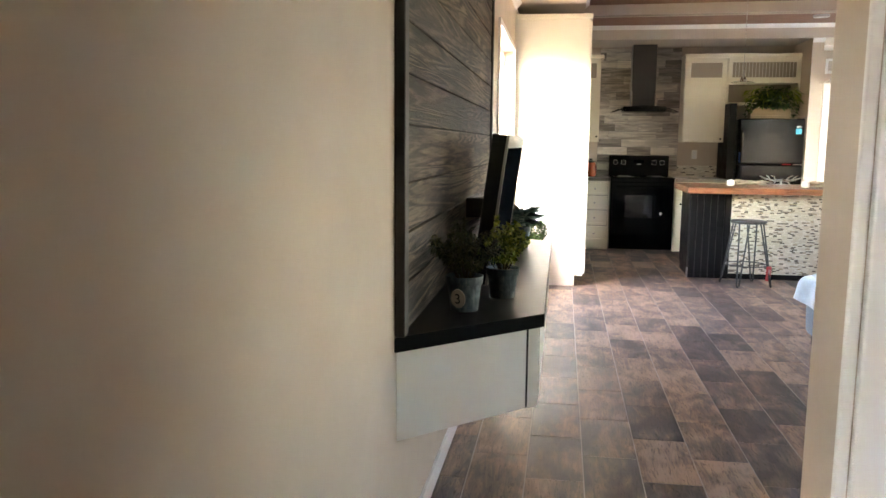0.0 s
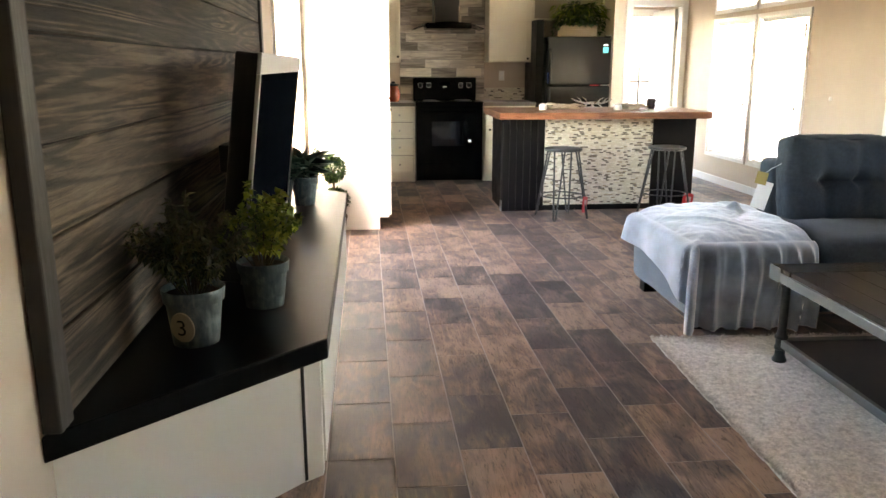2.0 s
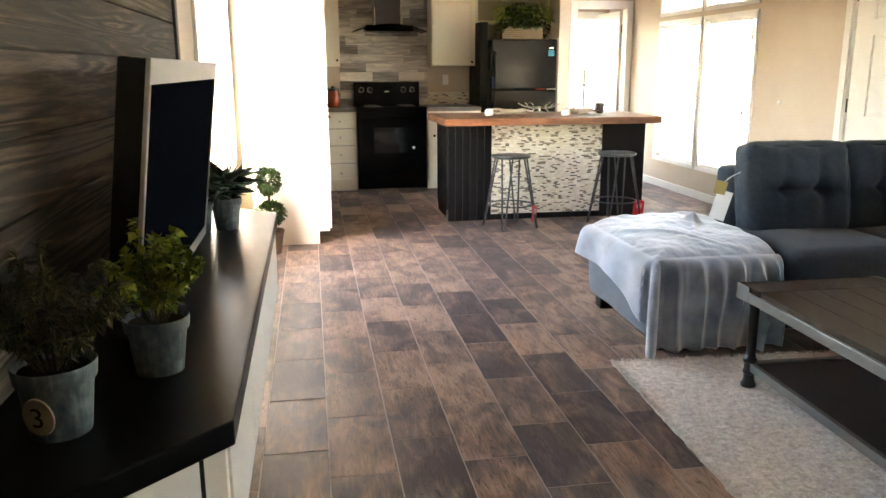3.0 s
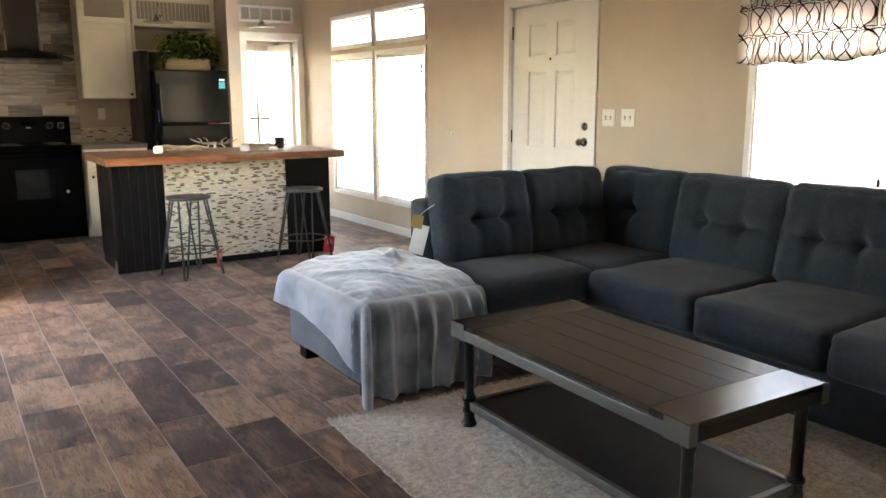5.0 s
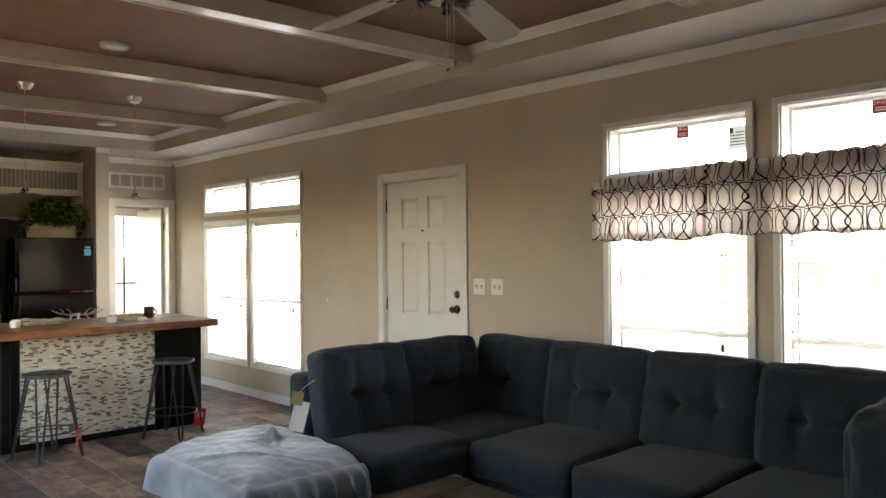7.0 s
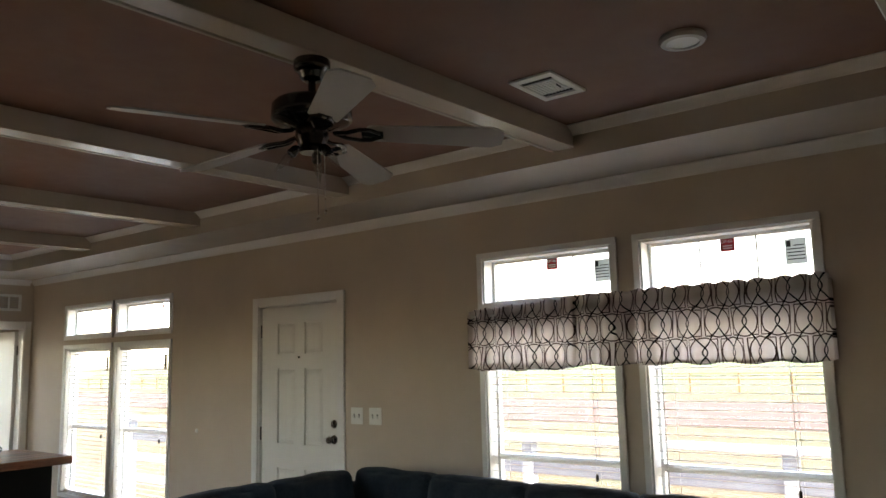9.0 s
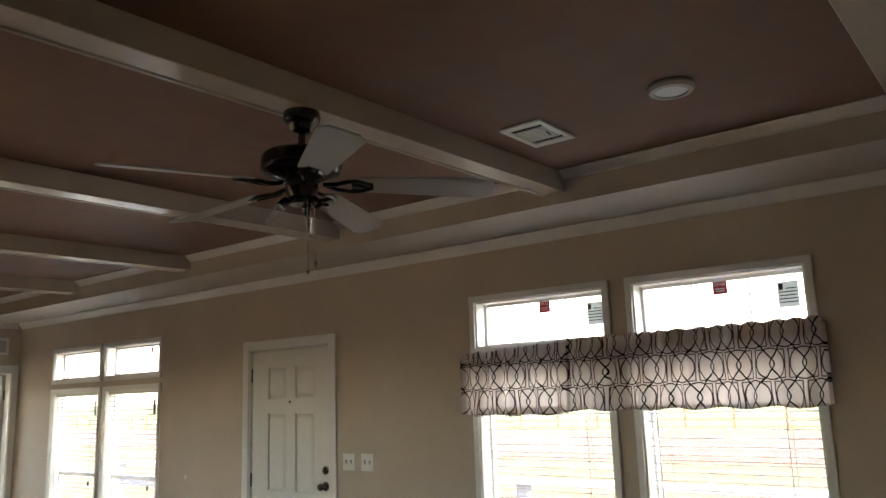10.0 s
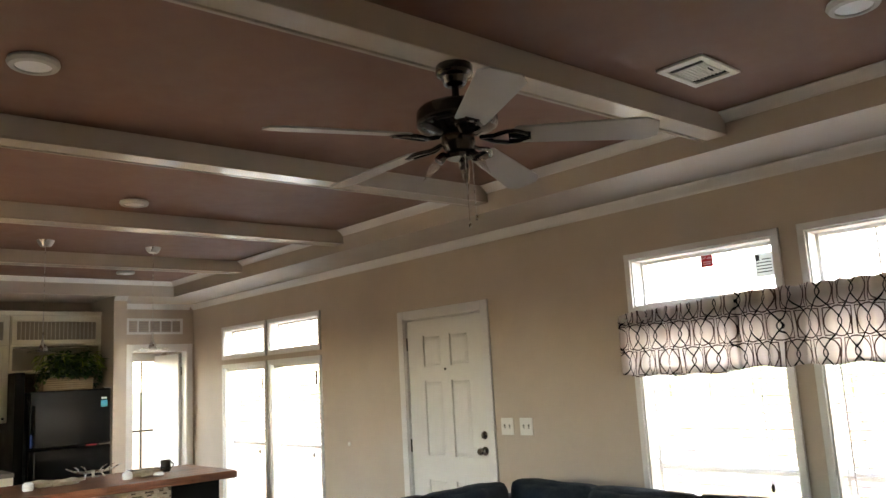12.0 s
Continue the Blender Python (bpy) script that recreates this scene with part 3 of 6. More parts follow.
def window_frame(w, y0, y1, z0, z1, low, muntins=0):
    """Casing, jamb liner, sash and panes for one opening in the east wall."""
    x = RIGHT
    c = 0.036
    b = bmesh.new()
    bm_box(x - 0.018, x - 0.0005, y0 - c, y0 + 0.002, z0 - c, z1 + c, 0.003, bm=b)
    bm_box(x - 0.018, x - 0.0005, y1 - 0.002, y1 + c, z0 - c, z1 + c, 0.003, bm=b)
    bm_box(x - 0.019, x - 0.0005, y0 - c, y1 + c, z1 - 0.002, z1 + c, 0.003, bm=b)
    bm_box(x - 0.019, x - 0.0005, y0 - c, y1 + c, z0 - c, z0 + 0.002, 0.003, bm=b)
    part("casing", b, M["trim"], w)
    b = bmesh.new()
    s = 0.03
    bm_box(x + 0.085, x + 0.125, y0 - 0.004, y0 + s, z0 - 0.004, z1 + 0.004, 0.003, bm=b)
    bm_box(x + 0.085, x + 0.125, y1 - s, y1 + 0.004, z0 - 0.004, z1 + 0.004, 0.003, bm=b)
    bm_box(x + 0.086, x + 0.124, y0 + s, y1 - s, z1 - s, z1 + 0.004, 0.003, bm=b)
    bm_box(x + 0.086, x + 0.124, y0 + s, y1 - s, z0 - 0.004, z0 + s, 0.003, bm=b)
    if low:
        bm_box(x + 0.080, x + 0.120, y0 + s, y1 - s, (z0 + z1) / 2 - 0.09, (z0 + z1) / 2 - 0.05, 0.003, bm=b)
    part("sash", b, M["white_plastic"], w)
    b = bmesh.new()
    for lo, hi in ((y0 - 0.001, y0 + 0.012), (y1 - 0.012, y1 + 0.001)):
        bm_box(x - 0.004, x + 0.085, lo, hi, z0, z1, bm=b)
    bm_box(x - 0.004, x + 0.085, y0 + 0.012, y1 - 0.012, z1 - 0.012, z1 + 0.001, bm=b)
    bm_box(x - 0.004, x + 0.085, y0 + 0.012, y1 - 0.012, z0 - 0.001, z0 + 0.012, bm=b)
    part("jamb_liner", b, M["white_plastic"], w)
    for k in range(muntins):
        y = y0 + (y1 - y0) * (k + 1) / (muntins + 1)
        part("muntin", bm_box(x + 0.098, x + 0.104, y - 0.004, y + 0.004, z0 + s, z1 - s), M["bezel"], w)
    p = part("pane", bm_box(x + 0.106, x + 0.110, y0 + s - 0.005, y1 - s + 0.005, z0 + s - 0.005, z1 - s + 0.005), M["glass"], w)
    p.visible_shadow = False


def sticker(y, z, wide, high, kind):
    """A label stuck to the inside of a transom pane."""
    x = RIGHT + 0.1035
    t = thing("window_sticker", (x, y, z), "red rating sticker on the window pane" if kind == "red" else "grey printed data sticker on the window pane", "sticker")
    part("backing", bm_box(x, x + 0.0015, y - wide / 2, y + wide / 2, z - high / 2, z + high / 2), M["red_film"] if kind == "red" else M["label_grey"], t)
    if kind == "red":
        part("letters", text_bm("DP-66", wide * 0.32, (x - 0.001, y + wide * 0.44, z + high * 0.02)), M["white_film"], t)
        for k in range(2):
            part("print_line", bm_box(x - 0.0012, x, y - wide * 0.32, y + wide * 0.32, z - high * (0.2 + 0.14 * k), z - high * (0.13 + 0.14 * k)), M["white_film"], t)
    else:
        part("emblem", bm_box(x - 0.0012, x, y + wide * 0.22, y + wide * 0.42, z + high * 0.18, z + high * 0.42), M["black_matte"], t)
        for k in range(5):
            part("print_line", bm_box(x - 0.0012, x, y - wide * 0.42, y + wide * (0.1 if k == 0 else 0.4), z + high * (0.2 - 0.13 * k), z + high * (0.24 - 0.13 * k)), M["black_matte"], t)


def text_bm(words, size, at, turn=None):
    """Flat raised lettering that faces west (-x), written towards -y."""
    cu = bpy.data.curves.new("letters", "FONT")
    cu.body, cu.size, cu.extrude = words, size, 0.0004
    ob = bpy.data.objects.new("letters", cu)
    scene.collection.objects.link(ob)
    me = ob.to_mesh()
    b = bmesh.new()
    b.from_mesh(me)
    ob.to_mesh_clear()
    bpy.data.objects.remove(ob)
    bpy.data.curves.remove(cu)
    m = turn if turn is not None else Matrix(((0, 0, -1, 0), (-1, 0, 0, 0), (0, 1, 0, 0), (0, 0, 0, 1)))
    b.transform(Matrix.Translation(at) @ m)
    return b


M["label_grey"] = thin_film("label_grey_green", (0.58, 0.585, 0.55), 0.55)


def blind(y0, y1, z0, z1, gap=0.043, tilt=12):
    """A raised-slat white horizontal blind hung in a window opening."""
    x = RIGHT + 0.045
    t = thing("window_blind", (x, (y0 + y1) / 2, z0), "white horizontal blind with thin open slats", "blind", "window blinds")
    part("headrail", bm_box(x - 0.022, x + 0.022, y0 + 0.014, y1 - 0.014, z1 - 0.045, z1 - 0.013, 0.003), M["white_plastic"], t)
    part("bottom_rail", bm_box(x - 0.022, x + 0.022, y0 + 0.018, y1 - 0.018, z0 + 0.014, z0 + 0.03, 0.003), M["white_plastic"], t)
    sb = bm_box(-0.0225, 0.0225, y0 + 0.018, y1 - 0.018, -0.0008, 0.0008)
    me = mesh_of("slat", sb, M["white_plastic"])
    z = z0 + 0.06
    while z < z1 - 0.06:
        o = new("slat", me)
        o.parent = t
        o.matrix_parent_inverse = Matrix.Translation(-t.matrix_basis.translation)
        o.matrix_basis = Matrix.Translation((x, 0, z)) @ Matrix.Rotation(radians(tilt), 4, "Y")
        z += gap
    for f in (0.16, 0.84):
        y = y0 + (y1 - y0) * f
        part("ladder_cord", bm_tube([(x - 0.024, y, z0 + 0.02), (x - 0.024, y, z1 - 0.03)], 0.0012, 5), M["label_white"], t)
    part("tilt_wand", bm_tube([(x - 0.035, y1 - 0.08, z1 - 0.04), (x - 0.035, y1 - 0.08, z1 - 0.95)], 0.004, 6), M["white_plastic"], t)
    part("pull_cord", bm_tube([(x - 0.035, y0 + 0.16, z1 - 0.04), (x - 0.034, y0 + 0.16, z1 - 0.85)], 0.0018, 5), M["label_white"], t)
    part("cord_tassel", bm_lathe([(0, 0), (0.008, 0.002), (0.009, 0.03), (0.004, 0.04), (0, 0.041)], 10, (x - 0.034, y0 + 0.16, z1 - 0.89)), M["black_matte"], t, "dark cord tassel")
    part("warning_tag", bm_box(x - 0.037, x - 0.0355, y0 + 0.06, y0 + 0.10, z1 - 0.23, z1 - 0.10), M["label_tag"], t, "grey warning tag")
    return t


M["label_tag"] = painted("label_tag", (0.16, 0.16, 0.15), 0.7, 0.1, 0.0)

for name, holes, label in (("window_1", A_HOLES, "tall white double window with transom lights above"), ("window_2", B_HOLES, "tall white window with a transom above"),
                           ("window_3", C_HOLES, "tall white window with a transom above")):
    w = thing(name, (RIGHT, sum(h[0] + h[1] for h in holes) / len(holes) / 2, 0.3), label, "window", kind="structure")
    for h in holes:
        window_frame(w, *h, h[2] < 1, 0 if h[2] < 1 else 2)
        if h[2] < 1:
            blind(*h)
for y0 in (2.945, 3.995):
    sticker(y0 + 0.44, 2.15, 0.075, 0.085, "red")
    sticker(y0 + 0.11, 2.075, 0.10, 0.13, "grey")
for y0 in (8.335, 9.355):
    sticker(y0 + 0.30, 2.14, 0.04, 0.05, "red")

# west window beside the plank panel
w = thing("window_4", (LEFT, 6.76, 0.7), "tall white glazed window beside the plank panel", "window", kind="structure")
y0, y1, z0, z1 = LEFT_WINDOW
b = bmesh.new()
bm_box(LEFT + 0.0005, LEFT + 0.018, y0 - 0.04, y0 + 0.002, z0 - 0.04, z1 + 0.04, 0.003, bm=b)
bm_box(LEFT + 0.0005, LEFT + 0.018, y1 - 0.002, y1 + 0.04, z0 - 0.04, z1 + 0.04, 0.003, bm=b)
bm_box(LEFT + 0.0005, LEFT + 0.019, y0 - 0.04, y1 + 0.04, z1 - 0.002, z1 + 0.04, 0.003, bm=b)
bm_box(LEFT + 0.0005, LEFT + 0.019, y0 - 0.04, y1 + 0.04, z0 - 0.04, z0 + 0.002, 0.003, bm=b)
part("casing", b, M["trim"], w)
b = bmesh.new()
for lo, hi in ((y0 - 0.004, y0 + 0.03), (y1 - 0.03, y1 + 0.004), ((y0 + y1) / 2 - 0.02, (y0 + y1) / 2 + 0.02)):
    bm_box(LEFT - 0.125, LEFT - 0.085, lo, hi, z0, z1, 0.003, bm=b)
bm_box(LEFT - 0.124, LEFT - 0.086, y0, y1, z0 - 0.004, z0 + 0.03, 0.003, bm=b)
bm_box(LEFT - 0.124, LEFT - 0.086, y0, y1, z1 - 0.03, z1 + 0.004, 0.003, bm=b)
part("sash", b, M["white_plastic"], w)
p = part("pane", bm_box(LEFT - 0.107, LEFT - 0.103, y0 + 0.02, y1 - 0.02, z0 + 0.02, z1 - 0.02), M["glass"], w)
p.visible_shadow = False

# narrow window added out of view in the hallway side, to light casing and jamb
w = thing("hall_fill_window", (LEFT - 0.07, 0.35, 0.75), "unseen sash window added to light the hallway casing", "window", kind="structure")
y0, y1, z0, z1 = HALL_FILL_OPENING
b = bmesh.new()
for lo, hi in ((y0 - 0.004, y0 + 0.025), (y1 - 0.025, y1 + 0.004)):
    bm_box(LEFT - 0.125, LEFT - 0.085, lo, hi, z0, z1, 0.003, bm=b)
for lo, hi in ((z0 - 0.004, z0 + 0.025), (z1 - 0.025, z1 + 0.004)):
    bm_box(LEFT - 0.124, LEFT - 0.086, y0 + 0.025, y1 - 0.025, lo, hi, 0.003, bm=b)
part("sash", b, M["white_plastic"], w)
p = part("pane", bm_box(LEFT - 0.107, LEFT - 0.103, y0 + 0.02, y1 - 0.02, z0 + 0.02, z1 - 0.02), M["glass"], w)
p.visible_shadow = False

# ---- entry door in the east wall ----


def panel_door(parent, m, wide, high, thick=0.044):
    """A six-panel moulded leaf, built upright in x-z at the origin (front faces -y), placed by m."""
    w2 = wide / 2
    stile, middle = wide * 0.212, wide * 0.125
    rows = [(0.24, 0.80), (0.98, 1.55), (1.66, 1.90)]
    k = high / 2.03
    b = bmesh.new()
    bm_box(-w2, w2, -thick / 2 + 0.013, thick / 2, 0, high, bm=b)
    pw = (wide - stile * 2 - middle) / 2
    xs = [(-w2 + stile, -w2 + stile + pw), (w2 - stile - pw, w2 - stile)]
    edges_z = [0] + [v * k for r in rows for v in r] + [high]
    for z0, z1 in zip(edges_z[0::2], edges_z[1::2]):
        bm_box(-w2, w2, -thick / 2, -thick / 2 + 0.013, z0, z1, bm=b)
    for r in rows:
        for x0, x1 in ((-w2, xs[0][0]), (xs[0][1], xs[1][0]), (xs[1][1], w2)):
            bm_box(x0, x1, -thick / 2, -thick / 2 + 0.013, r[0] * k, r[1] * k, bm=b)
    b.transform(m)
    leaf = part("leaf", b, M["door_white"], parent)
    for r in rows:
        for x0, x1 in xs:
            pb = bmesh.new()
            o, i = 0.010, 0.034
            za, zb = r[0] * k, r[1] * k
            ring = [[pb.verts.new((x, y, z)) for x, z in ((x0 + e, za + e), (x1 - e, za + e), (x1 - e, zb - e), (x0 + e, zb - e))]
                    for e, y in ((o, -thick / 2 + 0.0125), (o + 0.004, -thick / 2 + 0.009), (i, -thick / 2 + 0.002))]
            for p, q in zip(ring, ring[1:]):
                for n in range(4):
                    pb.faces.new((p[n], p[(n + 1) % 4], q[(n + 1) % 4], q[n]))
            pb.faces.new(ring[-1])
            bmesh.ops.recalc_face_normals(pb, faces=pb.faces[:])
            pb.transform(m)
            part("raised_panel", pb, M["door_white"], leaf)
    return leaf


d = thing("door_1", (RIGHT, 6.625, 0), "closed white six-panel entry door with chrome lockset", "door", kind="structure")
m = Matrix.Translation((RIGHT + 0.045, 6.625, 0.008)) @ Matrix.Rotation(radians(-90), 4, "Z")
panel_door(d, m, 0.882, 2.014)
b = bmesh.new()
y0, y1, z1 = DOOR_HOLE[0], DOOR_HOLE[1], DOOR_HOLE[3]
for lo, hi in ((y0 - 0.065, y0 + 0.004), (y1 - 0.004, y1 + 0.065)):
    bm_box(RIGHT - 0.018, RIGHT - 0.0005, lo, hi, 0, z1 + 0.064, 0.004, bm=b)
bm_box(RIGHT - 0.017, RIGHT - 0.0005, y0 + 0.004, y1 - 0.004, z1 - 0.004, z1 + 0.064, 0.004, bm=b)
part("casing", b, M["trim"], d)
b = bmesh.new()
for lo, hi in ((y0 - 0.001, y0 + 0.01), (y1 - 0.01, y1 + 0.001)):
    bm_box(RIGHT - 0.003, RIGHT + 0.138, lo, hi, 0, z1, bm=b)
bm_box(RIGHT - 0.003, RIGHT + 0.138, y0 + 0.01, y1 - 0.01, z1 - 0.01, z1 + 0.001, bm=b)
bm_box(RIGHT + 0.069, RIGHT + 0.138, y0 + 0.01, y1 - 0.01, 0, z1 - 0.01, bm=b)
part("jamb", b, M["trim"], d)
face = RIGHT + 0.023
turn = Matrix.Rotation(radians(-90), 4, "Y")
knob = bm_lathe([(0.032, 0), (0.032, 0.006), (0.014, 0.010), (0.012, 0.030), (0.024, 0.040), (0.028, 0.052), (0.022, 0.064), (0, 0.067)], 20)
knob.transform(Matrix.Translation((face, 6.245, 1.035)) @ turn)
part("door_knob", knob, M["door_chrome"], d, "polished chrome door knob", True)
bolt = bm_lathe([(0.030, 0), (0.030, 0.008), (0.024, 0.014), (0, 0.015)], 20)
bolt.transform(Matrix.Translation((face, 6.245, 1.145)) @ turn)
bm_box(face - 0.030, face - 0.012, 6.239, 6.251, 1.125, 1.165, 0.003, bm=bolt)
part("deadbolt", bolt, M["door_chrome"], d, "chrome deadbolt thumb turn")
for z in (1.035, 1.145):
    part("strike_plate", bm_box(RIGHT - 0.006, RIGHT + 0.03, 6.180, 6.183, z - 0.03, z + 0.03), M["bronze"], d)
for z in (0.25, 1.05, 1.84):
    part("hinge", bm_tube([(RIGHT + 0.016, 7.072, z - 0.05), (RIGHT + 0.016, 7.072, z + 0.05)], 0.007, 8), M["bronze"], d, "dark door hinge")
peep = bm_lathe([(0.009, 0), (0.009, 0.004), (0.005, 0.006), (0, 0.004)], 12)
peep.transform(Matrix.Translation((face, 6.63, 1.63)) @ turn)
part("peephole", peep, M["bronze"], d)

# switches beside the door


def switch_plate(y, z):
    t = thing("light_switch", (RIGHT, y, z), "white double toggle light switch plate on the wall", "light switch", "light switches")
    part("plate", bm_box(RIGHT - 0.007, RIGHT - 0.0005, y - 0.058, y + 0.058, z - 0.058, z + 0.058, 0.003), M["white_plastic"], t)
    for k in (-1, 1):
        part("slot", bm_box(RIGHT - 0.0085, RIGHT - 0.006, y + k * 0.023 - 0.006, y + k * 0.023 + 0.006, z - 0.013, z + 0.013), M["label_tag"], t)
        part("toggle", bm_box(RIGHT - 0.018, RIGHT - 0.008, y + k * 0.023 - 0.004, y + k * 0.023 + 0.004, z - 0.010, z + 0.002, 0.001), M["white_plastic"], t)


switch_plate(5.99, 1.212)
switch_plate(5.814, 1.213)
t = thing("wall_bumper", (RIGHT, 7.90, 1.04), "small round white knob stop on the wall", "door stop")
kb = bm_lathe([(0.018, 0), (0.018, 0.006), (0.010, 0.012), (0, 0.013)], 14)
kb.transform(Matrix.Translation((RIGHT - 0.0005, 7.90, 1.04)) @ turn)
part("disc", kb, M["white_plastic"], t)

# ---- back doorway, the room behind it and its open door ----
d = thing("door_2", (3.68, NORTH, 0), "open white door standing in a cased doorway", "door", kind="structure")
b = bmesh.new()
for lo, hi in ((3.285, 3.364), (3.996, 4.062)):
    bm_box(lo, hi, NORTH - 0.018, NORTH - 0.0005, 0, 2.115, 0.004, bm=b)
bm_box(3.364, 3.996, NORTH - 0.017, NORTH - 0.0005, 2.036, 2.115, 0.004, bm=b)
part("casing", b, M["trim"], d)
b = bmesh.new()
bm_box(3.359, 3.372, NORTH - 0.003, NORTH + 0.123, 0, 2.04, bm=b)
bm_box(3.988, 4.001, NORTH - 0.003, NORTH + 0.123, 0, 2.04, bm=b)
bm_box(3.372, 3.988, NORTH - 0.003, NORTH + 0.123, 2.028, 2.041, bm=b)
part("jamb", b, M["trim"], d)
m = Matrix.Translation((3.975, NORTH + 0.135, 0.008)) @ Matrix.Rotation(radians(95), 4, "Z") @ Matrix.Translation((0.30, 0, 0))
leaf = panel_door(d, m, 0.60, 2.0)
for z in (0.25, 1.80):
    part("hinge", bm_tube([(3.985, NORTH + 0.125, z - 0.05), (3.985, NORTH + 0.125, z + 0.05)], 0.007, 8), M["bronze"], d)
kb = bm_lathe([(0.030, 0), (0.030, 0.006), (0.012, 0.010), (0.012, 0.030), (0.026, 0.042), (0.024, 0.058), (0, 0.064)], 16)
kb.transform(m @ Matrix.Translation((0.24, -0.022, 0.98)) @ Matrix.Rotation(radians(90), 4, "X"))
part("door_knob", kb, M["bronze"], d, "dark bronze door knob", True)

structure("wall_utility_west", bm_box(2.62, 2.74, NORTH + 0.12, NORTH + 0.85, 0, 2.9), M["wall"], "plain beige wall of the back room", "wall")
structure("wall_utility_east", bm_box(RIGHT + 0.02, RIGHT + 0.14, NORTH + 0.12, NORTH + 0.85, 0, 2.9), M["wall"], "plain beige wall of the back room", "wall")
structure("ceiling_utility", bm_box(2.62, RIGHT + 0.14, NORTH + 0.12, NORTH + 0.97, 2.45, 2.55), M["soffit"], "flat ceiling of the back room", "ceiling")
GLASS_DOOR = (3.12, 4.04, 0.0, 2.05)
structure("wall_utility_north", wall_along_x(NORTH + 0.85, NORTH + 0.97, 2.62, RIGHT + 0.14, 0, 2.9, [GLASS_DOOR]), M["wall"], "beige wall with a glazed back door", "wall")
d = thing("door_3", (3.5, NORTH + 0.85, 0), "white glazed back door with dark muntin bars", "door", kind="structure")
yb = NORTH + 0.90
b = bmesh.new()
for lo, hi in ((3.12, 3.20), (3.96, 4.04)):
    bm_box(lo, hi, yb - 0.02, yb + 0.02, 0.01, 2.05, bm=b)
bm_box(3.20, 3.96, yb - 0.02, yb + 0.02, 0.01, 0.22, bm=b)
bm_box(3.20, 3.96, yb - 0.02, yb + 0.02, 1.95, 2.05, bm=b)
part("leaf", b, M["door_white"], d)
part("muntin", bm_box(3.79, 3.81, yb - 0.012, yb + 0.012, 0.22, 1.95), M["black_matte"], d)
part("muntin", bm_box(3.20, 3.96, yb - 0.011, yb + 0.011, 1.10, 1.12), M["black_matte"], d)
p = part("pane", bm_box(3.20, 3.96, yb - 0.003, yb + 0.003, 0.22, 1.95), M["glass"], d)
p.visible_shadow = False

# return air grille above the back doorway
g = thing("air_grille", (3.61, NORTH, 2.32), "white return air grille above the doorway", "vent")
b = bmesh.new()
gx0, gx1, gz0, gz1 = 3.292, 3.945, 2.228, 2.410
bm_box(gx0, gx1, NORTH - 0.016, NORTH - 0.0005, gz0, gz0 + 0.028, 0.002, bm=b)
bm_box(gx0, gx1, NORTH - 0.016, NORTH - 0.0005, gz1 - 0.028, gz1, 0.002, bm=b)
bm_box(gx0, gx0 + 0.028, NORTH - 0.015, NORTH - 0.0005, gz0 + 0.028, gz1 - 0.028, bm=b)
bm_box(gx1 - 0.028, gx1, NORTH - 0.015, NORTH - 0.0005, gz0 + 0.028, gz1 - 0.028, bm=b)
for k in range(1, 5):
    x = gx0 + (gx1 - gx0) * k / 5
    bm_box(x - 0.008, x + 0.008, NORTH - 0.014, NORTH - 0.0005, gz0 + 0.028, gz1 - 0.028, bm=b)
part("frame", b, M["trim"], g)
for k in range(7):
    z = gz0 + 0.036 + k * 0.0195
    sb = bm_box(gx0 + 0.028, gx1 - 0.028, -0.006, 0.006, -0.001, 0.001)
    sb.transform(Matrix.Translation((0, NORTH - 0.007, z)) @ Matrix.Rotation(radians(35), 4, "X"))
    part("slat", sb, M["blade"], g)

# ---- living room: console, plank panel, television, pots ----
CONSOLE = [(LEFT + 0.002, 2.605), (0.018, 3.015), (0.012, 4.955), (LEFT + 0.002, 5.300)]


def inset(poly, d):
    """The console plan drawn in from its three free edges."""
    (ax, ay), (bx, by), (cx, cy), (dx, dy) = poly
    return [(ax, ay + d * 1.15), (bx - d, by + d * 0.5), (cx - d, cy - d * 0.5), (dx, dy - d * 1.15)]


c = thing("wall_console", (-0.2, 3.98, 0.45), "white floating wall console with a black top and angled ends", "console")
part("top", bm_prism(CONSOLE, 0.712, 0.757, 0.003), M["black_satin"], c, "satin black laminate top")
cab = inset(CONSOLE, 0.025)
part("body", bm_prism(cab, 0.438, 0.7115, 0.002), M["cream_console"], c)
# corner post and front doors with dark reveals
fx = cab[1][0]
part("corner_post", bm_prism([(fx - 0.030, cab[1][1] - 0.028), (fx + 0.006, cab[1][1] + 0.0), (fx + 0.006, cab[1][1] + 0.03), (fx - 0.01, cab[1][1] + 0.03)], 0.436, 0.7112), M["cream_console"], c)
edge = Vector((cab[1][0] - cab[0][0], cab[1][1] - cab[0][1]))
side = Vector((edge.y, -edge.x)).normalized()
p = Vector(cab[0]) + edge * 0.925
e = edge.normalized() * 0.004
quad = [p - e - side * 0.004, p + e - side * 0.004, p + e + side * 0.0012, p - e + side * 0.0012]
part("reveal", bm_prism([tuple(q) for q in quad], 0.441, 0.7108), M["dark_hole"], c)
n_doors = 4
y_lo, y_hi = cab[1][1] + 0.04, cab[2][1] - 0.02
for k in range(n_doors):
    a, e = y_lo + (y_hi - y_lo) * k / n_doors + 0.004, y_lo + (y_hi - y_lo) * (k + 1) / n_doors - 0.004
    part("door", bm_box(fx - 0.008, fx + 0.010, a, e, 0.444, 0.705, 0.002), M["cream_console"], c)

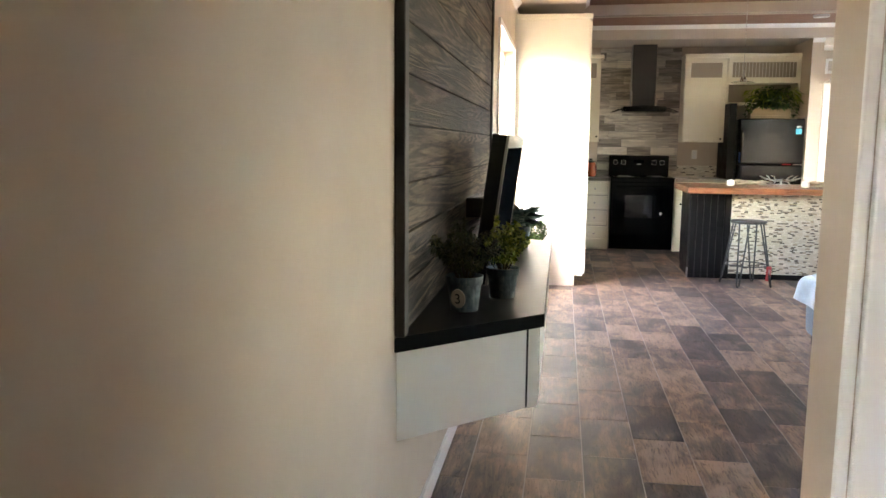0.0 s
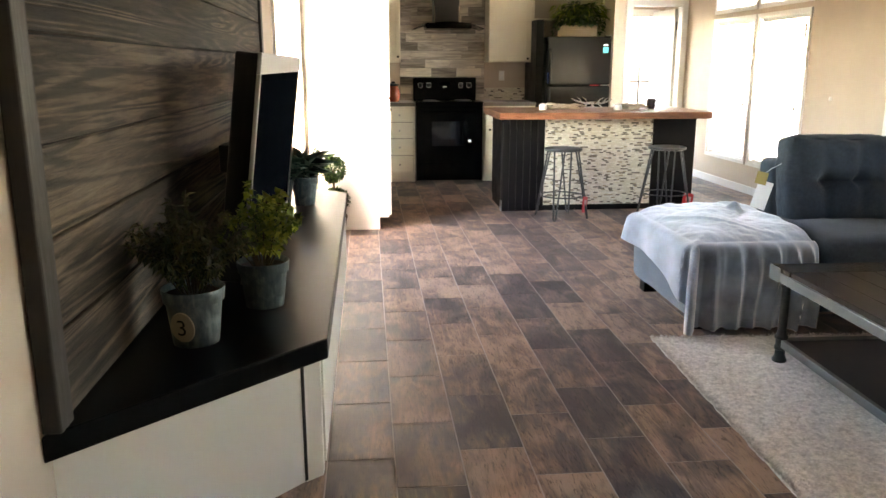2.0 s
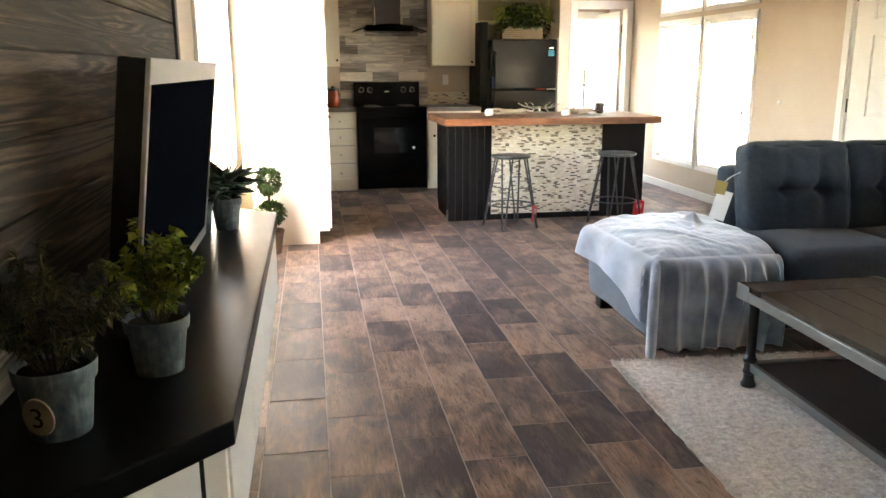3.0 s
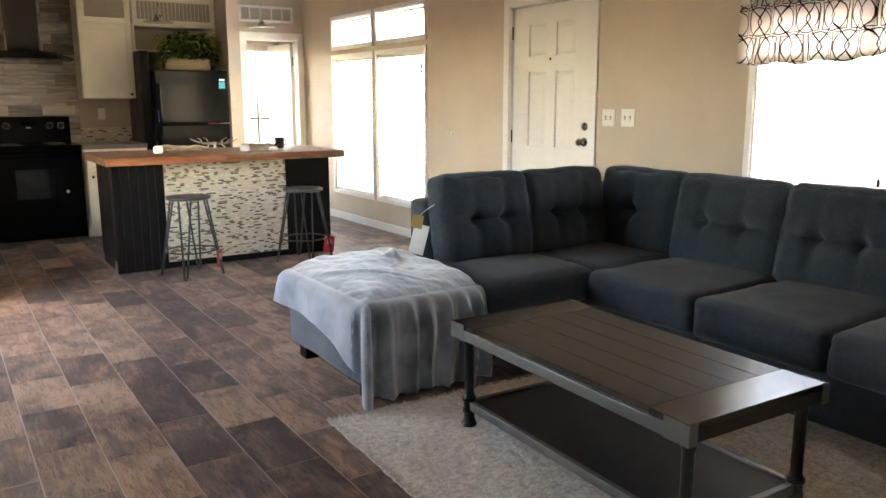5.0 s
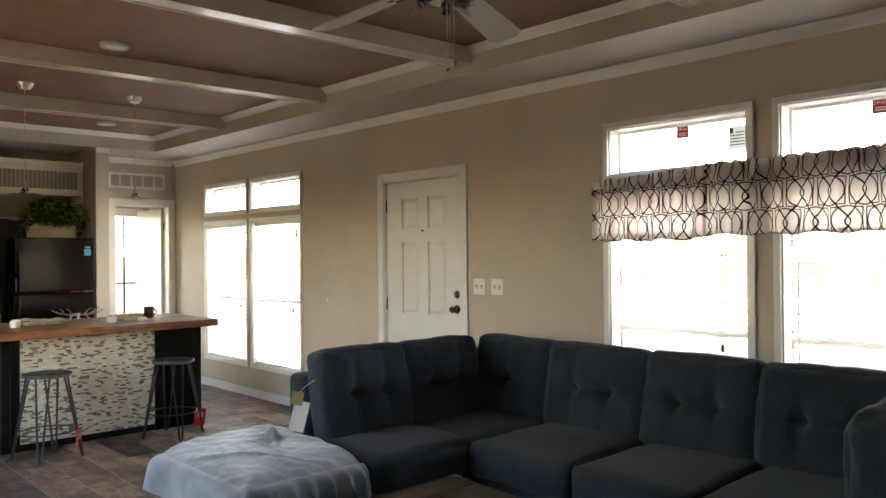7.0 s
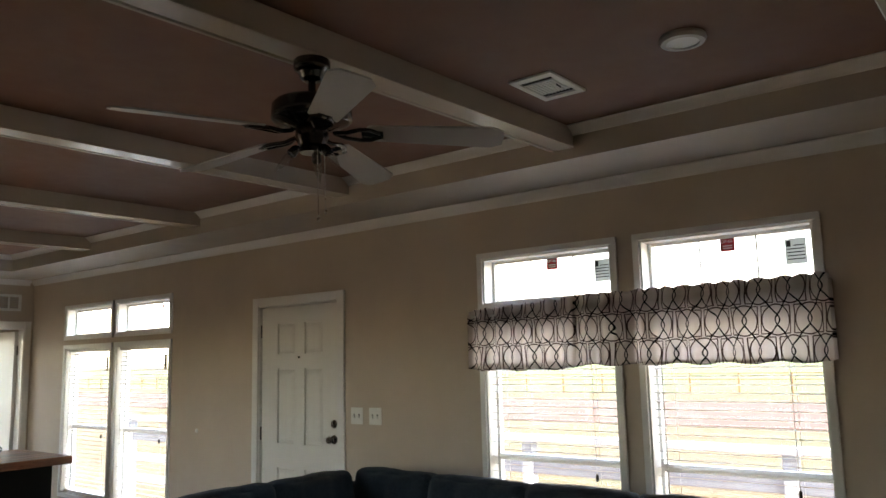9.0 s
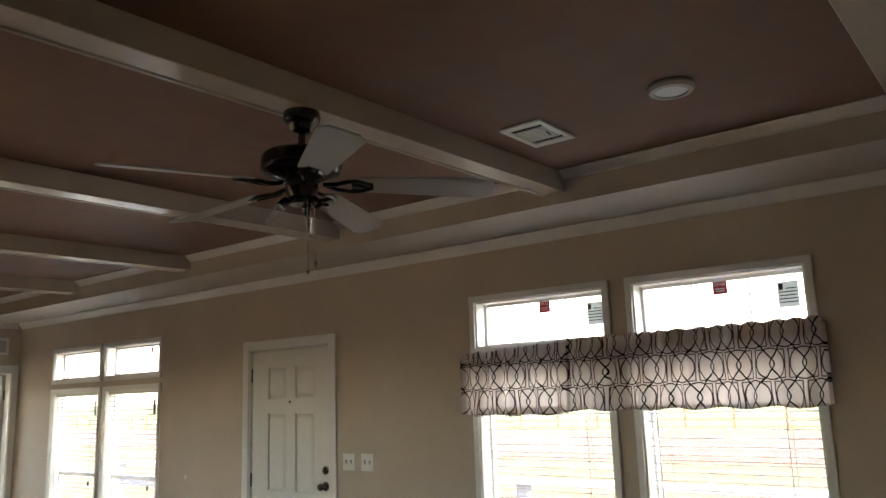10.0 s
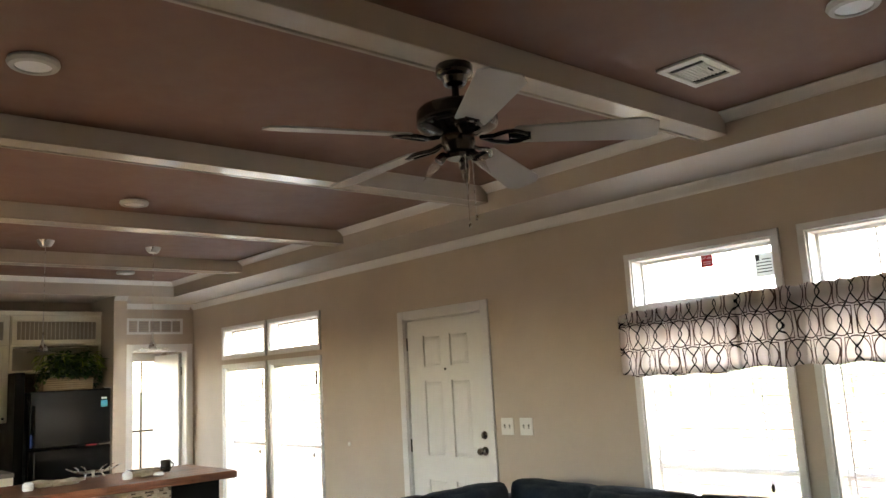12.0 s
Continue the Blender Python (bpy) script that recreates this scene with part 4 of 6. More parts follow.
# framed plank panel on the wall above the console
p_y0, p_y1, p_z0, p_z1 = 2.610, 5.298, 0.758, 2.44
panel = thing("plank_panel", (LEFT, 3.98, p_z0), "dark weathered wood plank panel with a black frame on the wall", "wall panel")
part("backing", bm_box(LEFT + 0.0015, LEFT + 0.006, p_y0 + 0.01, p_y1 - 0.01, p_z0, p_z1), M["dark_hole"], panel)
for y0, y1 in ((p_y0, p_y0 + 0.055), (p_y1 - 0.055, p_y1)):
    part("frame_stile", bm_box(LEFT + 0.0016, LEFT + 0.032, y0, y1, p_z0, p_z1, 0.004), M["plank_frame"], panel)
part("frame_rail", bm_box(LEFT + 0.0016, LEFT + 0.031, p_y0 + 0.055, p_y1 - 0.055, p_z1 - 0.055, p_z1, 0.004), M["plank_frame"], panel)
z = p_z0 + 0.004
edges = [0.905, 1.052, 1.196, 1.362, 1.508, 1.655, 1.80, 1.948, 2.095, 2.242, 2.384]
for e in edges:
    part("plank", bm_box(LEFT + 0.006, LEFT + 0.020 + random.uniform(-0.002, 0.003), p_y0 + 0.056, p_y1 - 0.056, z, e - 0.004, 0.0025, 1), M["plank"], panel)
    z = e

# wall-mounted television, tipped forward
tv = thing("television", (-0.30, 3.925, 0.80), "black flat-screen television tipped forward on its wall mount", "television")
tm = Matrix.Translation((-0.178, 3.950, 1.058)) @ Matrix.Rotation(radians(7.5), 4, "Y")
TH, TV = 0.553, 0.289
b = bm_box(-0.058, 0.0, -TH + 0.003, TH - 0.003, -TV + 0.003, TV - 0.003, 0.006)
b.transform(tm)
part("housing", b, M["black_matte"], tv)
b = bmesh.new()
for y0, y1, z0, z1 in ((-TH, TH, TV - 0.052, TV), (-TH, TH, -TV, -TV + 0.032), (-TH, -TH + 0.016, -TV + 0.032, TV - 0.052), (TH - 0.016, TH, -TV + 0.032, TV - 0.052)):
    bm_box(-0.004, 0.006, y0, y1, z0, z1, 0.002, bm=b)
b.transform(tm)
part("bezel", b, M["bezel"], tv, "silver bezel")
b = bm_box(-0.003, 0.002, -TH + 0.016, TH - 0.016, -TV + 0.032, TV - 0.052)
b.transform(tm)
part("screen", b, M["screen"], tv, "dark glossy screen")
part("wall_bracket", bm_box(LEFT + 0.024, -0.245, 4.06, 4.16, 0.97, 1.06, 0.004), M["black_matte"], tv)


def leaves(rng, n, place, size, out, droop=0.3, shape=0.45, fold=0.15):
    """Many single leaves: place(rng) gives (point, direction)."""
    b = bmesh.new()
    for _ in range(n):
        p, d = place(rng)
        d = (Vector(d) + Vector((rng.uniform(-1, 1), rng.uniform(-1, 1), rng.uniform(-1, 1))) * out).normalized()
        d.z -= droop * rng.random()
        d.normalize()
        side = d.cross(Vector((rng.uniform(-0.5, 0.5), rng.uniform(-0.5, 0.5), 1))).normalized()
        up = side.cross(d)
        ln = size * rng.uniform(0.55, 1.25)
        w = ln * shape * 0.5
        p = Vector(p)
        base, tip = b.verts.new(p), b.verts.new(p + d * ln - up * ln * 0.22)
        l1, r1 = b.verts.new(p + d * ln * 0.4 + side * w + up * ln * fold * 0.5), b.verts.new(p + d * ln * 0.4 - side * w + up * ln * fold * 0.5)
        mid = b.verts.new(p + d * ln * 0.45 - up * ln * 0.02)
        b.faces.new((base, mid, l1)), b.faces.new((l1, mid, tip)), b.faces.new((base, r1, mid)), b.faces.new((r1, tip, mid))
    return b


def pot(t, x, y, z, r0, r1, h, metal_mat):
    """A tapered galvanised pot with a rolled, banded rim."""
    prof = [(0, 0), (r0, 0.001), (r0 * 1.01, 0.004), (r1 * 0.97, h * 0.76), (r1 * 1.05, h * 0.77), (r1 * 1.10, h * 0.985), (r1 * 1.08, h), (r1 * 1.02, h * 0.985), (r1 * 0.93, h * 0.90)]
    part("pot", bm_lathe(prof, 28, (x, y, z)), metal_mat, t, "galvanised metal pot", True)
    part("soil", bm_lathe([(0, 0), (r1 * 0.96, -0.002)], 20, (x, y, z + h * 0.91)), M["soil"], t)


def bush(name, x, y, label, leafmat, seed, r0, r1, h, crown_r, crown_h, n, size, shape=0.45, badge=False):
    rng = random.Random(seed)
    z = 0.7575
    t = thing(name, (x, y, z), label, "potted plant", "potted plants on the console")
    pot(t, x, y, z, r0, r1, h, M["tin"])
    top = z + h * 0.92
    tips = []
    stems = bmesh.new()
    for k in range(26):
        a, e = rng.uniform(0, 2 * math.pi), rng.random() ** 0.6
        tip = Vector((x + math.cos(a) * crown_r * e, y + math.sin(a) * crown_r * e, top + crown_h * (1 - 0.45 * e * e) * rng.uniform(0.65, 1.05)))
        root = Vector((x + math.cos(a) * r1 * 0.35 * e, y + math.sin(a) * r1 * 0.35 * e, top - 0.01))
        mid = root.lerp(tip, 0.5) + Vector((0, 0, crown_h * 0.12))
        add_bm(stems, bm_tube([root, mid, tip], 0.0016, 4))
        tips.append((root, mid, tip))
    tagged(part("twiggy_growth", stems, M["stem"], t), kind="stuff")

    def place(r):
        a, m2, c2 = tips[r.randrange(len(tips))]
        f = r.uniform(0.25, 1.0)
        p = a.lerp(m2, f * 2) if f < 0.5 else m2.lerp(c2, f * 2 - 1)
        p.y = min(p.y, 3.36) if p.x < -0.10 else p.y
        return p, (c2 - a) + Vector((p.x - x, p.y - y, 0)) * 1.5

    part("foliage", leaves(rng, n, place, size, 0.8, 0.4, shape), leafmat, t)
    if badge:
        ang = radians(-106)
        m = Matrix.Translation((x, y, z + h * 0.40)) @ Matrix.Rotation(ang, 4, "Z") @ Matrix.Translation((r0 * 0.5 + r1 * 0.5 - 0.001, 0, 0)) @ Matrix.Rotation(radians(7), 4, "Y")
        plate = bm_lathe([(0, 0.003), (0.025, 0.003), (0.026, 0.0), (0.024, -0.002)], 24)
        plate.transform(m @ Matrix.Rotation(radians(90), 4, "Y") @ Matrix.Scale(1.25, 4, (1, 0, 0)))
        part("badge", plate, M["badge"], t, "oval cream number badge")
        face = Matrix(((0, 0, 1, 0), (1, 0, 0, 0), (0, 1, 0, 0), (0, 0, 0, 1)))
        part("number", text_bm("3", 0.048, (0, 0, 0), m @ Matrix.Translation((0.0045, -0.0125, -0.016)) @ face), M["black_matte"], t, "dark number 3")
    return t


M["badge"] = painted("badge_cream", (0.36, 0.32, 0.25), 0.6, 0.1, 0.05)
bush("herb_pot", -0.250, 3.022, "dark olive herb in a galvanised pot with an oval number badge", M["leaf_olive"], 3, 0.046, 0.058, 0.118, 0.130, 0.20, 2600, 0.021, 0.34, True)
bush("herb_pot", -0.141, 3.265, "bright yellow-green bushy herb in a galvanised pot", M["leaf_lime"], 4, 0.044, 0.056, 0.110, 0.118, 0.19, 2000, 0.0205, 0.78)


def succulent(x, y, seed, label):
    rng = random.Random(seed)
    z = 0.7575
    t = thing("succulent_pot", (x, y, z), label, "potted plant", "potted plants on the console")
    pot(t, x, y, z, 0.040, 0.052, 0.115, M["tin"])

    def place(r):
        a, e = r.uniform(0, 2 * math.pi), r.random()
        return Vector((x + math.cos(a) * 0.02 * e, y + math.sin(a) * 0.02 * e, z + 0.11 + 0.05 * r.random())), (math.cos(a), math.sin(a), 0.75)

    part("foliage", leaves(rng, 120, place, 0.125, 0.40, 0.25, 0.30, 0.2), M["leaf_blue"], t)
    twigs = bmesh.new()
    for k in range(6):
        a = rng.uniform(0, 6.28)
        add_bm(twigs, bm_tube([(x, y, z + 0.11), (x + math.cos(a) * 0.05, y + math.sin(a) * 0.05, z + 0.2), (x + math.cos(a) * 0.10, y + math.sin(a) * 0.10, z + 0.24 + 0.03 * rng.random())], 0.0015, 4))
    tagged(part("twiggy_growth", twigs, M["stem"], t), kind="stuff")


succulent(-0.245, 4.610, 11, "blue-green spiky succulent in a slim galvanised pot")
succulent(-0.152, 4.650, 12, "blue-green leafy succulent in a slim galvanised pot")


def topiary(x, y):
    rng = random.Random(21)
    t = thing("topiary", (x, y, 0), "two-ball boxwood topiary in a brown pot beside the pantry", "potted plant")
    part("pot", bm_lathe([(0, 0), (0.075, 0.001), (0.095, 0.15), (0.102, 0.155), (0.102, 0.175), (0.092, 0.175), (0.086, 0.155)], 24, (x, y, 0)), M["basket_dark"], t, "", True)
    part("soil", bm_lathe([(0, 0), (0.088, -0.002)], 20, (x, y, 0.16)), M["soil"], t)
    part("stem", bm_tube([(x, y, 0.15), (x + 0.004, y, 0.35), (x, y, 0.53)], 0.009, 8), M["stem"], t)
    for cz, r in ((0.295, 0.125), (0.535, 0.105)):
        def place(q, cz=cz, r=r):
            d = Vector((q.gauss(0, 1), q.gauss(0, 1), q.gauss(0, 1))).normalized()
            d2 = Vector((d.x, d.y, d.z * (0.75 if r > 0.11 else 1)))
            return Vector((x, y, cz)) + d2 * r * q.uniform(0.55, 0.92), d
        part("foliage_ball", leaves(rng, 1900, place, 0.027, 0.5, 0.1, 0.5), M["leaf_green"], t)


M["basket_dark"] = painted("pot_brown", (0.12, 0.075, 0.045), 0.7, 0.2, 0.2)
topiary(-0.163, 7.50)

# ---- coffee table and rug ----
ct = thing("coffee_table", (2.16, 4.005, 0.022), "dark plank coffee table with grey metal edging and a lower shelf", "coffee table")
TX, TXb, TY, TYb, TZ = 1.85, 2.47, 3.40, 4.61, 0.462
for k in range(5):
    w = (TXb - TX - 0.016) / 5
    x = TX + 0.008 + k * w
    part("top_plank", bm_box(x + 0.0011, x + w - 0.0011, TY + 0.156, TYb - 0.156, TZ - 0.022, TZ, 0.0015, 1), M["table_wood"], ct)
for y0, y1 in ((TY + 0.004, TY + 0.154), (TYb - 0.154, TYb - 0.004)):
    part("end_board", bm_box(TX + 0.004, TXb - 0.004, y0, y1, TZ - 0.022, TZ, 0.0015, 1), M["table_wood_x"], ct, "breadboard end")
for x0, x1 in ((TX - 0.002, TX + 0.012), (TXb - 0.012, TXb + 0.002)):
    part("edge_rail", bm_box(x0, x1, TY, TYb, TZ - 0.062, TZ - 0.0225, 0.002), M["table_metal"], ct, "grey metal edge rail")
for y0, y1 in ((TY + 0.006, TY + 0.020), (TYb - 0.020, TYb - 0.006)):
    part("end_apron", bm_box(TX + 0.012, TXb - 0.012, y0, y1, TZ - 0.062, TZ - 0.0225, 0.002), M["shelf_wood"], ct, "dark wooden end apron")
for x in (TX, TXb):
    for y in (TY, TYb):
        sx, sy = (1 if x == TX else -1), (1 if y == TY else -1)
        b = bm_box(min(x - 0.004 * sx, x + 0.030 * sx), max(x - 0.004 * sx, x + 0.030 * sx), min(y - 0.004 * sy, y - 0.0025 * sy), max(y - 0.004 * sy, y - 0.0025 * sy), TZ - 0.064, TZ + 0.001)
        bm_box(min(x - 0.004 * sx, x - 0.0025 * sx), max(x - 0.004 * sx, x - 0.0025 * sx), min(y - 0.004 * sy, y + 0.09 * sy), max(y - 0.004 * sy, y + 0.09 * sy), TZ - 0.064, TZ + 0.001, bm=b)
        part("corner_plate", b, M["table_metal"], ct)
        lx, ly = x + 0.055 * sx, y + 0.045 * sy
        prof = [(0, 0.022), (0.030, 0.022), (0.032, 0.030), (0.026, 0.042), (0.022, 0.055), (0.022, 0.075), (0.027, 0.080), (0.027, 0.092), (0.023, 0.097),
                (0.024, 0.125), (0.029, 0.130), (0.029, 0.142), (0.022, 0.148), (0.019, 0.165), (0.019, 0.36), (0.024, 0.372), (0.024, 0.3995), (0, 0.3995)]
        part("leg", bm_lathe(prof, 18, (lx, ly, 0)), M["table_leg"], ct, "turned dark metal leg", True)
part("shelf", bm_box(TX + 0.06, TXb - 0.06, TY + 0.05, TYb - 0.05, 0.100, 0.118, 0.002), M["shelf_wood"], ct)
for x in (TX + 0.055, TXb - 0.055):
    part("shelf_rail", bm_box(x - 0.011, x + 0.011, TY + 0.065, TYb - 0.065, 0.092, 0.128, 0.002), M["table_metal"], ct)
for y in (TY + 0.045, TYb - 0.045):
    part("shelf_rail", bm_box(TX + 0.075, TXb - 0.075, y - 0.011, y + 0.011, 0.092, 0.128, 0.002), M["table_metal"], ct)

ct.matrix_basis = Matrix.Translation((2.166, 4.014, 0.022)) @ Matrix.Rotation(radians(-2), 4, "Z")

R = (1.49, 3.35, 2.45, 5.00)
rug = thing("rug", ((R[0] + R[1]) / 2, (R[2] + R[3]) / 2, 0), "cream shag area rug under the coffee table", "rug")
b = bmesh.new()
nx, ny = 120, 160
grid = [[None] * (ny + 1) for _ in range(nx + 1)]
for i in range(nx + 1):
    for j in range(ny + 1):
        x, y = R[0] + (R[1] - R[0]) * i / nx, R[2] + (R[3] - R[2]) * j / ny
        edge = min(i, nx - i, j, ny - j)
        z = 0.004 + 0.013 * min(1, edge / 2) + 0.006 * noise.noise((x * 13, y * 13, 3)) + 0.008 * noise.noise((x * 38, y * 38, 1)) + 0.004 * noise.noise((x * 90, y * 90, 5))
        grid[i][j] = b.verts.new((x + 0.004 * noise.noise((0, y * 20, 9)) * (i in (0, nx)), y, max(z, 0.001)))
for i in range(nx):
    for j in range(ny):
        b.faces.new((grid[i][j], grid[i + 1][j], grid[i + 1][j + 1], grid[i][j + 1]))
part("woven_base", b, M["rug"], rug, "", True)
rng = random.Random(8)
vv, ff = [], []
for k in range(70000):
    x = R[0] + (R[1] - R[0]) * rng.random() ** 1.5
    y = R[2] + (R[3] - R[2]) * (1 - rng.random() ** 1.2)
    a, l = rng.uniform(0, 6.283), rng.uniform(0.009, 0.019)
    lean = rng.uniform(0.3, 1.0)
    dx, dy = math.cos(a), math.sin(a)
    w = 0.0022
    i = len(vv)
    z0 = 0.011 + 0.006 * noise.noise((x * 13, y * 13, 3)) + 0.005 * noise.noise((x * 38, y * 38, 1))
    vv += [(x - dy * w, y + dx * w, z0), (x + dy * w, y - dx * w, z0), (x + dx * l * lean, y + dy * l * lean, z0 + l * 0.65)]
    ff.append((i, i + 1, i + 2))
me = bpy.data.meshes.new("tufts")
me.from_pydata(vv, [], ff)
me.materials.append(M["rug"])
tufts = new("shag", me)
tufts.parent, tufts.matrix_parent_inverse = rug, Matrix.Translation(-rug.matrix_basis.translation)
tagged(tufts, kind="stuff")
corner = Matrix.Translation((R[0], R[3], 0))
rug.matrix_basis = Matrix.Translation((-0.013, -0.032, 0)) @ corner @ Matrix.Rotation(radians(-2.4), 4, "Z") @ corner.inverted() @ rug.matrix_basis

# ---- sectional sofa ----


def cushion(cx, cy, cz, sx, sy, sz, r, puff=0.02, face=None, tufts=(), m=None, n=14, seed=0, crease=0.0):
    """A stuffed block: rounded corners, swelling faces, and buttoned dips on one face ('-x', '-y' or '+z')."""
    b = bmesh.new()
    hx, hy, hz = sx / 2, sy / 2, sz / 2
    cache = {}

    def vert(p):
        key = tuple(round(c, 5) for c in p)
        if key in cache:
            return cache[key]
        q = Vector((p[0] * hx, p[1] * hy, p[2] * hz))
        inner = Vector((max(-hx + r, min(hx - r, q.x)), max(-hy + r, min(hy - r, q.y)), max(-hz + r, min(hz - r, q.z))))
        d = q - inner
        if d.length > 1e-6:
            q = inner + d.normalized() * r
        u = Vector(p)
        for ax in range(3):
            o = [i for i in range(3) if i != ax]
            k = (1 - abs(u[o[0]]) ** 2.2) * (1 - abs(u[o[1]]) ** 2.2)
            if abs(u[ax]) > 0.999:
                q[ax] += math.copysign(puff * max(0, k), u[ax])
        if face:
            ax, sg = {"-x": (0, -1), "-y": (1, -1), "+z": (2, 1)}[face]
            if u[ax] * sg > 0.999:
                o = [i for i in range(3) if i != ax]
                for (a, c) in tufts:
                    da, dc = (u[o[0]] - a) * (hx, hy, hz)[o[0]], (u[o[1]] - c) * (hx, hy, hz)[o[1]]
                    dd = math.hypot(da, dc)
                    q[ax] -= sg * (0.046 * math.exp(-(dd / 0.036) ** 2) + 0.020 * math.exp(-(dc / 0.022) ** 2) * math.exp(-(da / 0.16) ** 2) + 0.019 * math.exp(-(da / 0.026) ** 2) * math.exp(-(dc / 0.19) ** 2))
            lat = 1 if ax == 0 else 0
            if ax != 2:
                ear = abs(u[lat]) ** 6 * max(0.0, u.z) ** 6
                q.z += 0.009 * ear - 0.006 * (1 - u[lat] ** 2) * max(0.0, u.z) ** 8
                q[lat] += math.copysign(0.005 * ear, u[lat])
                # creases that run in from the upper corners
                q[ax] -= sg * 0.005 * math.sin(u[lat] * 9 + u.z * 7 + seed) * max(0.0, u.z) ** 2 * (u[ax] * sg > 0.999)
        w = 0.010 * noise.noise((q.x * 5 + seed, q.y * 5, q.z * 5 + seed)) + 0.005 * noise.noise((q.x * 16, q.y * 16 + seed, q.z * 16)) + 0.002 * noise.noise((q.x * 45, q.y * 45 + seed, q.z * 45))
        w += crease * noise.noise((q.x * 24 + q.y * 9 + seed, q.y * 7, q.z * 10))
        q += q.normalized() * w
        cache[key] = b.verts.new(q)
        return cache[key]

    rng_n = [-1 + 2 * i / n for i in range(n + 1)]
    for ax in range(3):
        for sg in (-1, 1):
            for i in range(n):
                for j in range(n):
                    quad = []
                    for (a, c) in ((i, j), (i + 1, j), (i + 1, j + 1), (i, j + 1)):
                        p = [0, 0, 0]
                        p[ax], p[(ax + 1) % 3], p[(ax + 2) % 3] = sg, rng_n[a], rng_n[c]
                        quad.append(vert(tuple(p)))
                    if len(set(quad)) == 4:
                        b.faces.new(quad)
    bmesh.ops.recalc_face_normals(b, faces=b.faces[:])
    mm = Matrix.Translation((cx, cy, cz)) @ (m if m is not None else Matrix())
    b.transform(mm)
    return b


sofa = thing("sectional_sofa", (3.3, 4.6, 0), "charcoal grey L-shaped sectional sofa with button-tufted back cushions", "sofa")
BX = 3.70   # front of the long back
# seat bases
part("base", bm_box(2.955, 3.93, 2.86, 5.90, 0.09, 0.31, 0.02, 3), M["sofa"], sofa, "", True)
part("base", bm_box(2.36, 2.955, 5.02, 5.90, 0.09, 0.31, 0.02, 3), M["sofa"], sofa, "", True)
part("back_frame", bm_box(3.78, 3.96, 2.86, 5.92, 0.09, 0.80, 0.04, 3), M["sofa"], sofa, "", True)
part("back_frame", bm_box(2.445, 3.78, 5.74, 5.92, 0.09, 0.785, 0.04, 3), M["sofa"], sofa, "", True)
# seat cushions
bounds = [3.09, 3.69, 4.31, 4.97]
for k, (a, e) in enumerate(zip(bounds, bounds[1:])):
    part("seat_cushion", cushion(3.33, (a + e) / 2, 0.385, 0.80, e - a - 0.008, 0.185, 0.040, 0.014, seed=k, n=24), M["sofa"], sofa, "", True)
part("seat_cushion", cushion(3.39, 5.32, 0.382, 0.74, 0.68, 0.18, 0.05, 0.015, seed=7), M["sofa"], sofa, "", True)
part("seat_cushion", cushion(2.70, 5.32, 0.385, 0.66, 0.68, 0.185, 0.05, 0.015, seed=8), M["sofa"], sofa, "", True)
two = ((-0.36, 0.0), (0.36, 0.0))
tip_x = Matrix.Rotation(radians(11), 4, "Y")
bb = [3.10, 3.76, 4.37, 5.02]
for k, (a, e) in enumerate(zip(bb, bb[1:])):
    part("back_cushion", cushion(3.71, (a + e) / 2, 0.672, 0.20, e - a - 0.006, 0.50, 0.058, 0.022, "-x", two, tip_x, 30, 10 + k), M["sofa"], sofa, "", True)
part("back_cushion", cushion(3.72, 5.33, 0.672, 0.20, 0.60, 0.50, 0.058, 0.022, "-x", ((0.0, 0.0),), tip_x, 20, 15), M["sofa"], sofa, "", True)
tip_y = Matrix.Rotation(radians(-11), 4, "X")
part("back_cushion", cushion(3.325, 5.62, 0.672, 0.60, 0.20, 0.50, 0.058, 0.022, "-y", two, tip_y, 30, 16), M["sofa"], sofa, "", True)
part("back_cushion", cushion(2.735, 5.61, 0.675, 0.575, 0.21, 0.50, 0.058, 0.024, "-y", two, tip_y, 30, 17), M["sofa"], sofa, "", True)
# padded arm at the near end
part("arm", cushion(3.40, 2.985, 0.495, 1.02, 0.28, 0.82, 0.10, 0.03, None, (), Matrix(), 44, 30, 0.016), M["sofa"], sofa, "", True)
for x, y in ((3.05, 2.95), (3.85, 2.95), (3.85, 5.82), (2.46, 5.82), (3.05, 5.1)):
    part("foot", bm_box(x - 0.03, x + 0.03, y - 0.03, y + 0.03, 0.02 if y < 5 and x < 3.4 else 0.0, 0.095, 0.004), M["black_wood"], sofa)
tg = part("tag", bm_box(2.345, 2.348, 5.50, 5.58, 0.50, 0.66), M["label_white"], sofa, "white paper sale tag")
tg.matrix_basis = Matrix.Translation((-0.045, 0.03, 0.03)) @ Matrix.Translation((2.346, 5.54, 0.58)) @ Matrix.Rotation(radians(50), 4, "Z") @ Matrix.Rotation(radians(14), 4, "X") @ Matrix.Translation((-2.346, -5.54, -0.58))
tg = part("tag", bm_box(2.340, 2.343, 5.51, 5.57, 0.63, 0.70), M["yellow_tag"], sofa, "small tan care tag")
tg.matrix_basis = Matrix.Translation((-0.05, 0.03, 0.04)) @ Matrix.Translation((2.341, 5.54, 0.66)) @ Matrix.Rotation(radians(50), 4, "Z") @ Matrix.Rotation(radians(10), 4, "X") @ Matrix.Translation((-2.341, -5.54, -0.66))

part("tag_string", bm_tube([(2.312, 5.60, 0.715), (2.37, 5.62, 0.75), (2.455, 5.62, 0.79)], 0.0015, 5), M["label_white"], sofa)

